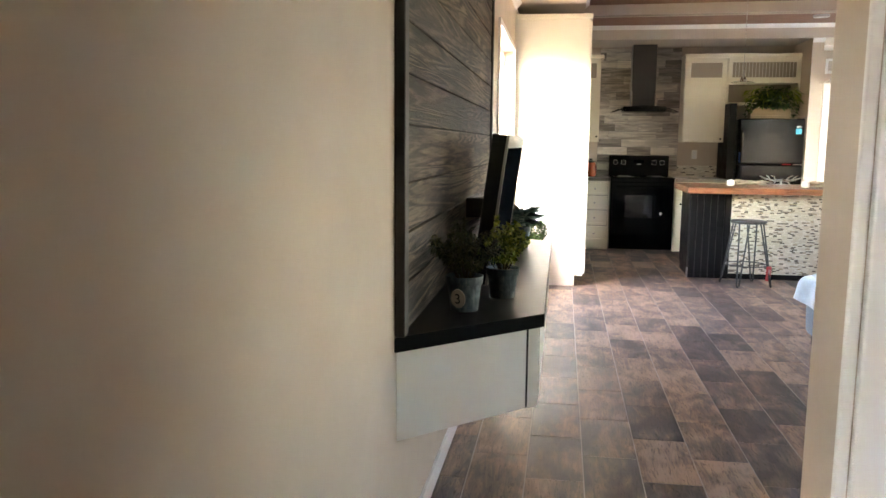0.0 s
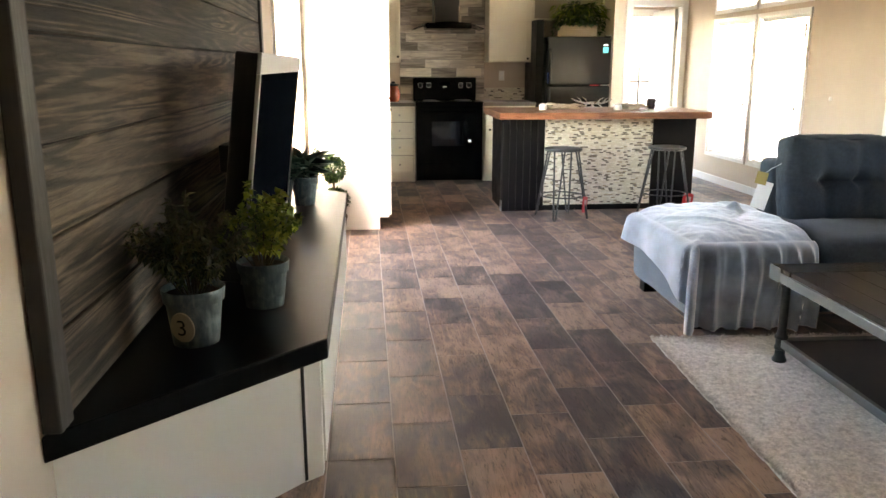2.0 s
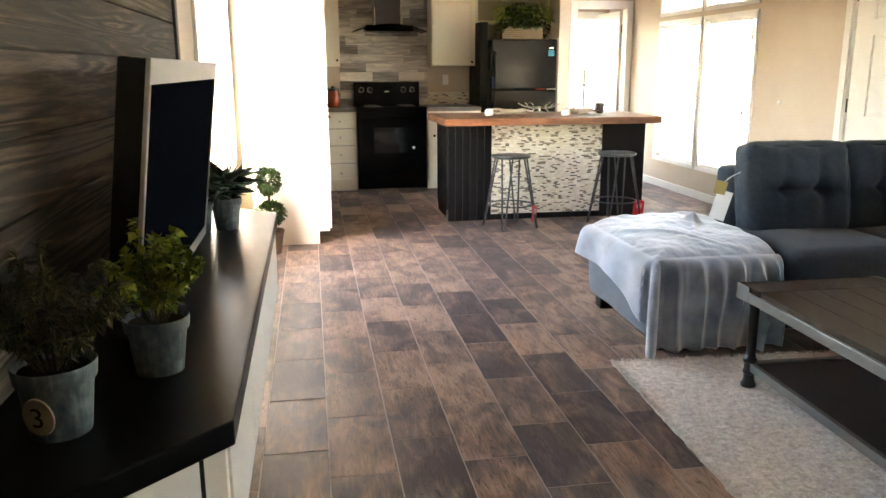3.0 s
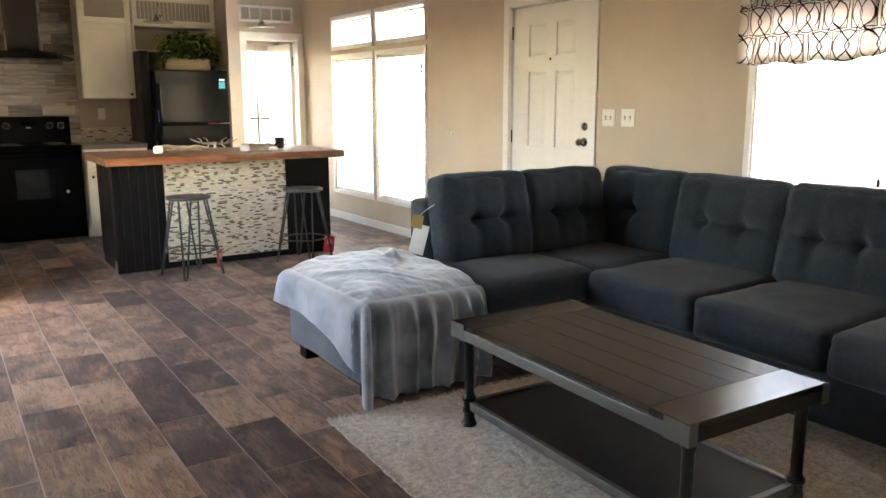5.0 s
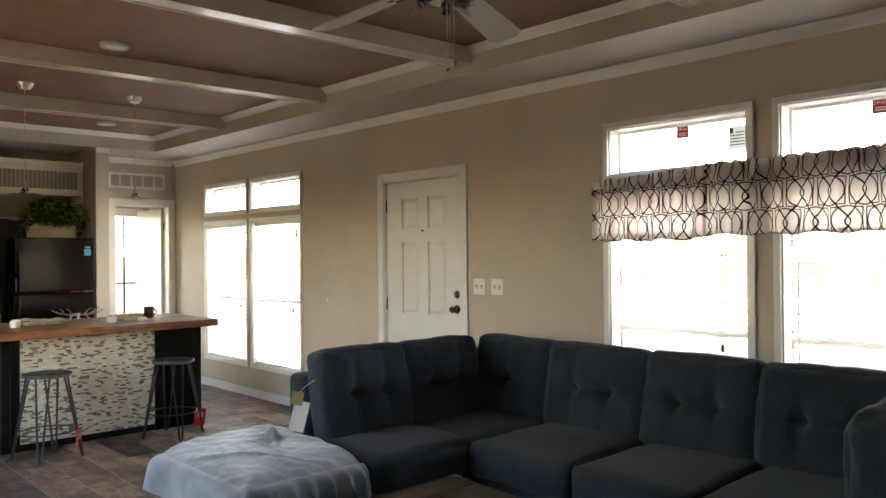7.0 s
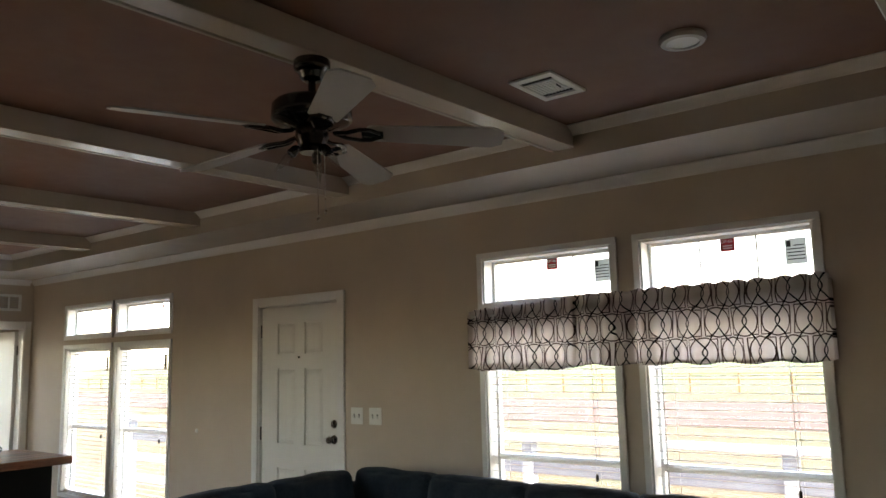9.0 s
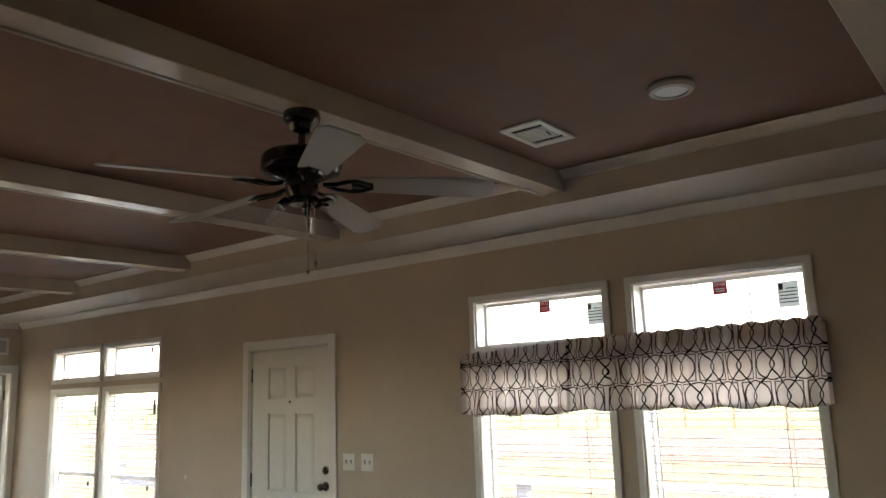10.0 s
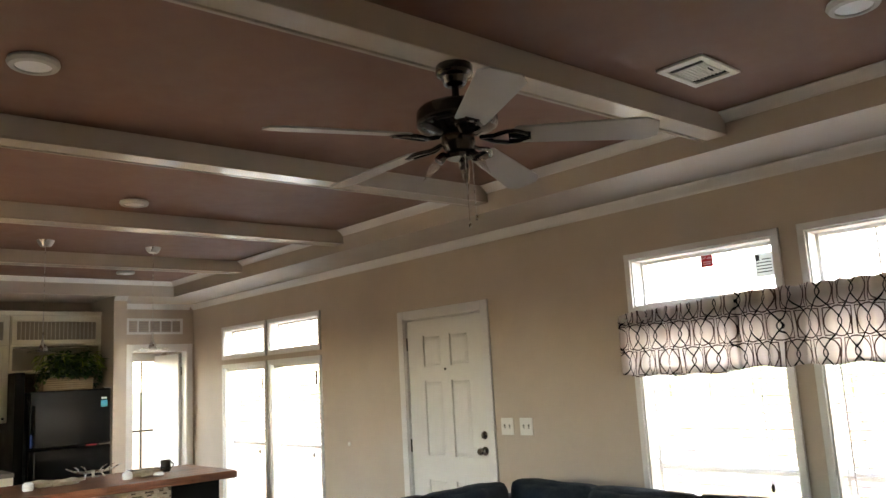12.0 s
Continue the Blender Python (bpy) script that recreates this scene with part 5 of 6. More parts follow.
OT = (1.70, 2.34, 5.06, 5.93)
ot = thing("ottoman", (2.02, 5.5, 0), "grey upholstered chaise ottoman on dark block feet", "ottoman")
part("body", cushion((OT[0] + OT[1]) / 2, (OT[2] + OT[3]) / 2, 0.262, OT[1] - OT[0], OT[3] - OT[2], 0.386, 0.03, 0.006, seed=40), M["sofa_light"], ot, "", True)
for x in (OT[0] + 0.07, OT[1] - 0.07):
    for y in (OT[2] + 0.07, OT[3] - 0.12):
        part("foot", bm_box(x - 0.040, x + 0.040, y - 0.040, y + 0.040, 0.0, 0.080, 0.004), M["black_wood"], ot)

# throw blanket draped over the ottoman
th = thing("throw_blanket", (2.0, 5.4, 0.46), "soft grey plush throw draped over the ottoman", "blanket")
b = bmesh.new()
ns, nt = 150, 150
cloth = {}
z_top = 0.474
left, front = OT[0] + 0.025, OT[2] + 0.025
S1, T0, T1 = OT[1] - 0.005 - left, -0.455, 0.84    # far edges along +x from the left edge and along +y from the front edge


def side_length(t):
    """How far the cloth hangs down the left side, t behind the front edge: longest near the front."""
    return 0.315 - 0.30 * max(0.0, t) if t < 0.38 else 0.201 - 0.05 * (t - 0.38)


for i in range(ns + 1):
    for j in range(nt + 1):
        s = -1.0 + 1.0 * i / 50 if i < 50 else S1 * (i - 50) / (ns - 50)
        t = T0 + (T1 - T0) * j / nt
        dx = -s * side_length(t) if s < 0 else 0.0
        dy = max(0.0, -t)
        x, y = left + max(s, 0), front + max(t, 0)
        r = math.hypot(dx, dy)
        z = z_top
        if r > 0:
            ux, uy = dx / r, dy / r
            bend = 0.045
            turn = min(r / bend, math.pi / 2)
            drop = bend * (1 - math.cos(turn)) + max(0, r - bend * math.pi / 2)
            out = bend * math.sin(turn)
            fold = 0.0
            if dy > 0.02 and dx == 0:
                crest = 1 - abs(math.sin((x - left) * 31 + 0.9 + 1.5 * noise.noise((x * 5, dy * 2.2, 1))))
                fine = 1 - abs(math.sin((x - left) * 71 + 1.0 + 0.8 * noise.noise((x * 5, dy * 3, 7))))
                fold += min(1, dy / 0.16) * (0.082 * crest * (0.35 + 1.5 * abs(noise.noise((x * 6, dy * 1.5, 8)))) + 0.012 * fine * max(0.0, 0.3 + 1.6 * noise.noise((x * 9, dy * 2, 11)))) + 0.05 * dy
                fold += min(1, dy / 0.15) * (-0.05 * math.exp(-((x - left) / 0.045) ** 2))
            if dx > 0.02 and dy == 0:
                fold += 0.007 * min(1, dx / 0.12) * math.sin((y - front) * 17 + 1.0) + 0.010 * min(1, dx / 0.2)
                # the far corner stands away from the side
                fold += 0.040 * max(0.0, min(1.0, (t - 0.60) / 0.24)) ** 1.5 * dx / 0.22
            if dx > 0 and dy > 0:
                # at the corner the cloth gathers into one thick hanging fold with a hollow beside it
                ang = math.atan2(dy, dx)
                column = 0.150 * math.exp(-((ang - 1.12) / 0.19) ** 2) + 0.030 * math.exp(-((ang - 0.15) / 0.15) ** 2)
                fold += min(1, r / 0.2) * (column - 0.012)
            out += max(-0.004, fold + 0.008)
            x -= ux * out
            y -= uy * out
            z = z_top - 0.022 - drop
        else:
            z += 0.006 * noise.noise((x * 7, y * 7, 2)) + 0.005 * noise.noise((x * 19, y * 16, 4)) + 0.002 * noise.noise((x * 50, y * 40, 4))
            z += 0.050 * math.exp(-((x - 2.19) / 0.030) ** 2 - ((y - 5.66) / 0.045) ** 2) + 0.022 * math.exp(-((x - 2.05 - 0.3 * (y - 5.6)) / 0.09) ** 2 - ((y - 5.66) / 0.14) ** 2)
            z += 0.014 * math.exp(-((x - 1.95 + 0.8 * (y - 5.4)) / 0.02) ** 2) * max(0, 1 - abs(y - 5.4) / 0.3)
            z += 0.012 * math.exp(-((x - 2.12 - 0.5 * (y - 5.5)) / 0.015) ** 2) * max(0, 1 - abs(y - 5.5) / 0.25)
            z += 0.030 - 0.052 * math.exp(-max(0, min(s, t)) / 0.10)
            z += 0.009 * noise.noise((x * 11 + y * 6, y * 3, 6))
        cloth[i, j] = b.verts.new((x, y, max(z, 0.032 + 0.008 * noise.noise((x * 30, y * 30, 0)))))
for i in range(ns):
    for j in range(nt):
        b.faces.new((cloth[i, j], cloth[i + 1, j], cloth[i + 1, j + 1], cloth[i, j + 1]))
bmesh.ops.recalc_face_normals(b, faces=b.faces[:])
cl = part("cloth", b, M["throw"], th, "", True)
so = cl.modifiers.new("thickness", "SOLIDIFY")
so.thickness, so.offset = 0.006, 1.0

# ---- kitchen ----
FRONT = 10.40


def shaker(parent, x0, x1, z0, z1, y, mat, rail=0.05, name="door"):
    """A framed flat-panel front that faces -y."""
    b = bmesh.new()
    bm_box(x0, x1, y - 0.010, y, z0, z1, bm=b)
    for a in ((x0, x0 + rail, z0, z1), (x1 - rail, x1, z0, z1), (x0 + rail, x1 - rail, z0, z0 + rail), (x0 + rail, x1 - rail, z1 - rail, z1)):
        bm_box(a[0], a[1], y - 0.019, y - 0.010, a[2], a[3], 0.0015, 1, bm=b)
    return part(name, b, mat, parent)


def knob_on(parent, x, y, z, mat=None):
    k = bm_lathe([(0, 0), (0.006, 0.0), (0.005, 0.012), (0.013, 0.018), (0.012, 0.025), (0, 0.027)], 12)
    k.transform(Matrix.Translation((x, y, z)) @ Matrix.Rotation(radians(90), 4, "X"))
    return part("knob", k, mat or M["bronze"], parent, "dark round knob", True)


# tall pantry whose plain end panel faces the living room
p = thing("pantry_cabinet", (-0.06, 8.1, 0), "tall cream pantry cabinet with a plain end panel", "cabinet")
b = bmesh.new()
bm_box(LEFT + 0.002, 0.272, 7.755, 8.65, 0.10, 2.43, 0.002, bm=b)
bm_box(LEFT + 0.002, 0.195, 7.756, 8.65, 0.0, 0.10, bm=b)
part("body", b, M["pantry"], p)
part("top_trim", bm_box(LEFT + 0.002, 0.295, 7.732, 8.66, 2.43, 2.475, 0.006), M["pantry"], p)
for y0, y1 in ((7.76, 8.20), (8.21, 8.645)):
    for z0, z1 in ((0.12, 1.05), (1.07, 2.41)):
        d = part("door", bm_box(0.2725, 0.291, y0, y1, z0, z1, 0.002), M["pantry"], p)
        yk = y1 - 0.05 if y0 < 8 else y0 + 0.05
        k = bm_lathe([(0, 0), (0.006, 0), (0.005, 0.012), (0.013, 0.018), (0, 0.026)], 12)
        k.transform(Matrix.Translation((0.291, yk, z1 - 0.1 if z0 < 1 else z0 + 0.1)) @ Matrix.Rotation(radians(90), 4, "Y"))
        part("knob", k, M["bronze"], d)

# drawer base left of the range
c = thing("drawer_cabinet", (0.45, 10.7, 0), "cream base cabinet with four drawers and dark knobs", "cabinet")
part("body", bm_box(LEFT + 0.002, 0.648, FRONT, NORTH - 0.002, 0.09, 0.868), M["cab"], c)
part("toe_kick", bm_box(LEFT + 0.002, 0.648, FRONT + 0.05, NORTH - 0.01, 0, 0.09), M["cab"], c)
zz = [0.11, 0.31, 0.505, 0.69, 0.855]
part("drawer_reveal", bm_box(0.312, 0.628, FRONT - 0.004, FRONT - 0.0006, 0.112, 0.853), M["inset"], c)
for z0, z1 in zip(zz, zz[1:]):
    d = shaker(c, 0.315, 0.625, z0 + 0.005, z1 - 0.005, FRONT - 0.0045, M["cab"], 0.03, "drawer")
    knob_on(d, 0.47, FRONT - 0.023, (z0 + z1) / 2, M["nickel"])
d = shaker(c, -0.09, 0.30, 0.115, 0.85, FRONT - 0.0005, M["cab"], 0.05)
t = tagged(part("countertop", bm_box(LEFT + 0.002, 0.65, FRONT - 0.025, NORTH - 0.002, 0.8685, 0.91, 0.004), M["granite"], None), "dark speckled laminate countertop beside the range", "countertop")

c = thing("base_cabinet", (1.75, 10.7, 0), "cream base cabinet beside the black range", "cabinet")
part("body", bm_box(1.442, 2.040, FRONT, NORTH - 0.002, 0.09, 0.868), M["cab"], c)
part("toe_kick", bm_box(1.442, 2.040, FRONT + 0.05, NORTH - 0.01, 0, 0.09), M["cab"], c)
d = shaker(c, 1.46, 2.025, 0.115, 0.66, FRONT - 0.0005, M["cab"])
knob_on(d, 1.51, FRONT - 0.019, 0.6)
d = shaker(c, 1.46, 2.025, 0.675, 0.855, FRONT - 0.0005, M["cab"], 0.03, "drawer")
knob_on(d, 1.775, FRONT - 0.019, 0.765)
tagged(part("countertop", bm_box(1.44, 2.043, FRONT - 0.025, NORTH - 0.002, 0.8685, 0.91, 0.004), M["granite"], None), "dark speckled laminate countertop beside the refrigerator", "countertop")

# upper cabinets
UP = 10.74
c = thing("wall_cabinet", (0.1, 10.9, 1.35), "cream wall cabinet above the drawer counter", "cabinet", "upper cabinets")
part("body", bm_box(LEFT + 0.002, 0.508, UP, NORTH - 0.002, 1.355, 2.40), M["cab"], c)
part("top_trim", bm_box(LEFT + 0.002, 0.545, UP - 0.03, NORTH - 0.002, 2.40, 2.445, 0.006), M["cab"], c)
d = shaker(c, 0.08, 0.500, 1.365, 2.09, UP - 0.0005, M["cab"])
knob_on(d, 0.475, UP - 0.019, 1.42)
d = shaker(c, 0.08, 0.500, 2.11, 2.385, UP - 0.0005, M["cab"], 0.045)
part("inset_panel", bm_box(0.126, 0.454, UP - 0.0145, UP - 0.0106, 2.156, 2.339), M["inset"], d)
c = thing("wall_cabinet", (1.8, 10.9, 1.35), "cream wall cabinet with a frosted upper panel beside the hood", "cabinet", "upper cabinets")
part("body", bm_box(1.541, 2.044, UP, NORTH - 0.002, 1.358, 2.40), M["cab"], c)
part("top_trim", bm_box(1.535, 3.0 - 0.09, UP - 0.03, NORTH - 0.002, 2.40, 2.445, 0.006), M["cab"], c)
d = shaker(c, 1.549, 2.035, 1.366, 2.09, UP - 0.0005, M["cab"])
knob_on(d, 2.0, UP - 0.019, 1.40)
d = shaker(c, 1.549, 2.035, 2.105, 2.385, UP - 0.0005, M["cab"], 0.05)
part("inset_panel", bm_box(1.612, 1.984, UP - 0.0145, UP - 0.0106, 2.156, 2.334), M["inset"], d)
c = thing("wall_cabinet", (2.48, 10.9, 1.83), "cream cabinet over the refrigerator with a beadboard panel", "cabinet", "upper cabinets")
b = bmesh.new()
bm_box(2.051, 2.913, UP, NORTH - 0.002, 2.09, 2.40, bm=b)
bm_box(2.051, 2.913, UP, NORTH - 0.002, 1.83, 1.855, bm=b)
bm_box(2.051, 2.076, UP, NORTH - 0.002, 1.855, 2.09, bm=b)
bm_box(2.888, 2.913, UP, NORTH - 0.002, 1.855, 2.09, bm=b)
part("body", b, M["cab"], c)
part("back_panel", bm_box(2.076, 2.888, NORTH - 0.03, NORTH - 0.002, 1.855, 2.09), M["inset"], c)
d = shaker(c, 2.06, 2.905, 2.11, 2.385, UP - 0.0005, M["cab"], 0.045)
for k in range(19):
    x = 2.107 + k * (0.751 / 19)
    part("bead", bm_box(x + 0.001, x + 0.751 / 19 - 0.005, UP - 0.0165, UP - 0.0106, 2.157, 2.338, 0.002, 1), M["inset"], d)

# grey wall tile behind the range
bs = thing("backsplash", (1.07, NORTH, 0.91), "grey wood-look wall tiles stacked behind the range", "tile wall", kind="structure")
part("mortar", bm_box(0.510, 1.540, NORTH - 0.006, NORTH - 0.0005, 0.88, 2.56), M["grout_grey"], bs)
rng = random.Random(5)
row, z = 0, 0.885
while z < 2.53:
    x = 0.512 - (0.0, 0.17, 0.09, 0.23)[row % 4]
    while x < 1.538:
        x0, x1 = max(x, 0.512), min(x + 0.305, 1.538)
        if x1 - x0 > 0.02:
            part("wall_tile", bm_box(x0 + 0.001, x1 - 0.001, NORTH - 0.013 - rng.uniform(0, 0.002), NORTH - 0.0062, z + 0.001, min(z + 0.1, 2.56) - 0.001), M["wall_tile"], bs)
        x += 0.305
    z += 0.1015
    row += 1


def mosaic(x0, x1, z0, z1, y, piece, parent, seed):
    """Small glass and stone strips set in running rows, facing -y."""
    rng = random.Random(seed)
    vv, ff = [], []
    h, w = piece
    z = z0
    while z < z1 - h * 0.4:
        x = x0 - rng.uniform(0, w)
        zt = min(z + h, z1)
        while x < x1:
            ln = w * rng.uniform(0.75, 1.25)
            a, e = max(x, x0), min(x + ln, x1)
            if e - a > 0.004:
                g = 0.0011
                d = rng.uniform(0.003, 0.0048)
                i = len(vv)
                for yy in (y, y - d):
                    vv += [(a + g, yy, z + g), (e - g, yy, z + g), (e - g, yy, zt - g), (a + g, yy, zt - g)]
                ff += [tuple(i + k for k in f) for f in ((4, 5, 6, 7), (0, 1, 5, 4), (1, 2, 6, 5), (2, 3, 7, 6), (3, 0, 4, 7))]
            x += ln
        z += h
    me = bpy.data.meshes.new("mosaic")
    me.from_pydata(vv, [], ff)
    me.materials.append(M["mosaic"])
    o = new("mosaic", me)
    o.parent, o.matrix_parent_inverse = parent, Matrix.Translation(-parent.matrix_basis.translation)
    return tagged(o, "cream and brown strip mosaic", kind="stuff")


ms = thing("backsplash_strip", (1.81, NORTH, 0.91), "strip mosaic backsplash above the counter", "tile wall", kind="structure")
part("mortar", bm_box(1.543, 2.043, NORTH - 0.006, NORTH - 0.0005, 0.911, 1.055), M["cab"], ms)
mosaic(1.543, 2.043, 0.912, 1.054, NORTH - 0.0055, (0.0155, 0.048), ms, 3)
t = thing("wall_outlet", (1.755, NORTH, 1.2), "white wall outlet above the counter", "outlet")
part("plate", bm_box(1.72, 1.79, NORTH - 0.007, NORTH - 0.0005, 1.142, 1.258, 0.003), M["white_plastic"], t)
for z in (1.175, 1.225):
    part("socket", bm_box(1.738, 1.772, NORTH - 0.009, NORTH - 0.0065, z - 0.016, z + 0.016, 0.002), M["label_white"], t)

# range
r = thing("range", (1.045, 10.7, 0), "black freestanding electric range with oven window", "stove")
part("body", bm_box(0.660, 1.430, 10.40, 11.04, 0.02, 0.905, 0.004), M["black_gloss"], r)
part("cooktop", bm_box(0.656, 1.434, 10.37, 10.98, 0.9055, 0.918, 0.004), M["black_gloss"], r, "glossy black cooktop")
for x, y, rr in ((0.85, 10.53, 0.10), (1.24, 10.53, 0.08), (0.85, 10.80, 0.08), (1.24, 10.80, 0.10)):
    part("burner", bm_lathe([(0, 0.0), (rr, 0.0), (rr, 0.003), (rr * 0.85, 0.006), (0, 0.006)], 24, (x, y, 0.918)), M["black_matte"], r)
bp = bmesh.new()
bm_box(0.664, 1.426, 10.965, 11.055, 0.918, 1.18, 0.008, bm=bp)
part("control_panel", bp, M["black_gloss"], r)
for x in (0.75, 0.85, 1.24, 1.34):
    k = bm_lathe([(0, 0), (0.026, 0.0), (0.024, 0.022), (0.018, 0.026), (0, 0.026)], 16)
    k.transform(Matrix.Translation((x, 10.9645, 1.09)) @ Matrix.Rotation(radians(90), 4, "X"))
    kn = part("control_knob", k, M["black_matte"], r, "", True)
    part("dial_mark", bm_tube([(x + 0.030 * math.cos(a * 0.42), 10.9635, 1.09 + 0.030 * math.sin(a * 0.42)) for a in range(15)], 0.0013, 5, True), M["label_white"], kn, "white dial ring")
part("display", bm_box(0.98, 1.11, 10.962, 10.966, 1.085, 1.125), M["screen"], r)
part("display_mark", bm_box(1.02, 1.07, 10.9605, 10.9622, 1.065, 1.075), M["label_white"], r)
part("oven_door", bm_box(0.666, 1.424, 10.362, 10.3995, 0.225, 0.86, 0.006), M["black_gloss"], r)
part("oven_window", bm_box(0.84, 1.25, 10.359, 10.363, 0.42, 0.70, 0.002), M["glass_tint"], r)
part("sticker", bm_lathe([(0, 0), (0.016, 0), (0.016, 0.001), (0, 0.001)], 16, (0, 0, 0)), M["label_white"], r, "small round white sticker").matrix_basis = Matrix.Translation((1.275, 10.3615, 0.475)) @ Matrix.Rotation(radians(90), 4, "X")
part("oven_handle", bm_tube([(0.74, 10.362, 0.80), (0.74, 10.322, 0.805), (1.35, 10.322, 0.805), (1.35, 10.362, 0.80)], 0.011, 10), M["black_gloss"], r)
part("drawer", bm_box(0.668, 1.422, 10.372, 10.3995, 0.05, 0.215, 0.004), M["black_gloss"], r)

# hood
h = thing("range_hood", (1.06, 10.85, 1.70), "black chimney range hood with a curved glass canopy", "range hood")
part("chimney", bm_box(0.905, 1.200, 10.80, NORTH - 0.014, 1.80, 2.575, 0.004), M["hood_black"], h)
for x in (0.902, 1.191):
    part("chrome_strip", bm_box(x, x + 0.012, 10.794, 10.800, 1.78, 1.99), M["chrome"], h, "chrome strip")
b = bmesh.new()
n = 20
rows_v = []
for (zoff, yy) in ((0, 10.58), (0, NORTH - 0.015), (0.010, NORTH - 0.015), (0.010, 10.58)):
    rows_v.append([b.verts.new((0.66 + 0.81 * i / n, yy + (0.05 * abs(2 * i / n - 1) ** 2 if yy < 10.7 else 0), 1.725 + zoff + 0.075 * (1 - (2 * i / n - 1) ** 2))) for i in range(n + 1)])
for a in range(4):
    for i in range(n):
        b.faces.new((rows_v[a][i], rows_v[a][i + 1], rows_v[(a + 1) % 4][i + 1], rows_v[(a + 1) % 4][i]))
b.faces.new([rows_v[a][0] for a in range(4)]), b.faces.new([rows_v[a][n] for a in range(4)][::-1])
bmesh.ops.recalc_face_normals(b, faces=b.faces[:])
part("canopy", b, M["black_gloss"], h, "dark curved glass canopy", True)
part("filter_box", bm_box(0.80, 1.33, 10.68, NORTH - 0.02, 1.735, 1.80, 0.01), M["black_gloss"], h)

# refrigerator
f = thing("refrigerator", (2.52, 10.7, 0), "glossy black top-freezer refrigerator in the kitchen corner", "refrigerator")
part("body", bm_box(2.15, 2.893, 10.44, 11.05, 0.02, 1.635, 0.006), M["black_matte"], f)
part("freezer_door", bm_box(2.148, 2.895, 10.355, 10.435, 1.108, 1.640, 0.012, 3), M["fridge_black"], f)
part("lower_door", bm_box(2.148, 2.895, 10.355, 10.435, 0.06, 1.092, 0.012, 3), M["fridge_black"], f)
for z0, z1 in ((1.12, 1.50), (0.62, 1.08)):
    part("handle", bm_tube([(2.185, 10.355, z0), (2.185, 10.315, z0 + 0.03), (2.185, 10.315, z1 - 0.03), (2.185, 10.355, z1)], 0.012, 8), M["black_gloss"], f)
part("hinge_cover", bm_box(2.82, 2.905, 10.36, 10.44, 1.641, 1.656, 0.003), M["chrome"], f)
part("hinge_cover", bm_box(2.78, 2.90, 10.349, 10.36, 1.094, 1.106, 0.002), M["chrome"], f)
part("red_tape", bm_box(2.66, 2.76, 10.351, 10.3545, 1.094, 1.106), M["red"], f)
st = part("sticker", bm_box(2.795, 2.860, 10.3525, 10.3545, 1.46, 1.525), M["cyan"], f, "cyan energy sticker")
part("sticker_head", bm_box(2.800, 2.855, 10.3525, 10.3545, 1.538, 1.556), M["label_white"], f)
part("blue_tag", bm_box(2.155, 2.170, 10.33, 10.334, 1.12, 1.24), M["blue"], f)

# black end panel between counter and refrigerator
tagged(part("end_panel", bm_box(2.046, 2.132, 10.47, NORTH - 0.002, 0.0, 1.828, 0.003), M["black_wood"], None), "tall black panel beside the refrigerator", "cabinet panel")

# planter above the refrigerator
pl = thing("fridge_planter", (2.53, 10.53, 1.6405), "woven planter box of trailing greenery on the refrigerator", "potted plant")
b = bmesh.new()
bm_box(2.29, 2.75, 10.46, 10.60, 1.6405, 1.765, 0.008, bm=b)
part("planter_box", b, M["basket"], pl)
for k in range(6):
    part("weave_band", bm_box(2.286, 2.754, 10.456, 10.604, 1.648 + k * 0.021, 1.662 + k * 0.021, 0.004, 1), M["basket"], pl)
rngp = random.Random(31)


def fern_place(q):
    a = q.uniform(0, 2 * math.pi)
    e = q.random()
    x, y = 2.535 + 0.30 * e * math.cos(a), 10.51 + 0.12 * e * math.sin(a)
    lump = 0.05 * noise.noise((x * 9, y * 9, 4)) + 0.03 * noise.noise((x * 22, y * 9, 1))
    z = 1.775 + (0.24 + 2 * lump) * (1 - e ** 4) * q.random()
    if abs(x - 2.535) > 0.20:
        z -= 0.14 * q.random() ** 2
    return Vector((x, y, max(z, 1.68))), (math.cos(a), math.sin(a) * 0.6, 0.35 - 0.4 * e)


part("foliage", leaves(rngp, 900, fern_place, 0.062, 0.8, 0.5, 0.72), M["leaf_fern"], pl)


def fern_blade(q):
    a = q.uniform(0, 2 * math.pi)
    return Vector((2.535 + 0.27 * math.cos(a), 10.50 + 0.10 * math.sin(a), 1.86 + 0.14 * q.random())), (math.cos(a), math.sin(a) * 0.3, -0.1)


part("foliage", leaves(rngp, 110, fern_blade, 0.11, 0.5, 1.1, 0.16), M["leaf_lime"], pl)

# jar on the counter
j = thing("cookie_jar", (0.415, 10.62, 0.91), "red apple-filled glass jar with a black lid on the counter", "jar")
part("jar", bm_lathe([(0, 0), (0.062, 0.001), (0.075, 0.05), (0.075, 0.13), (0.058, 0.17), (0.056, 0.18)], 24, (0.415, 10.62, 0.9105)), M["jar_red"], j, "", True)
part("lid", bm_lathe([(0.062, 0), (0.062, 0.02), (0.02, 0.03), (0.02, 0.05), (0, 0.052)], 20, (0.415, 10.62, 1.091)), M["black_matte"], j, "black lid", True)

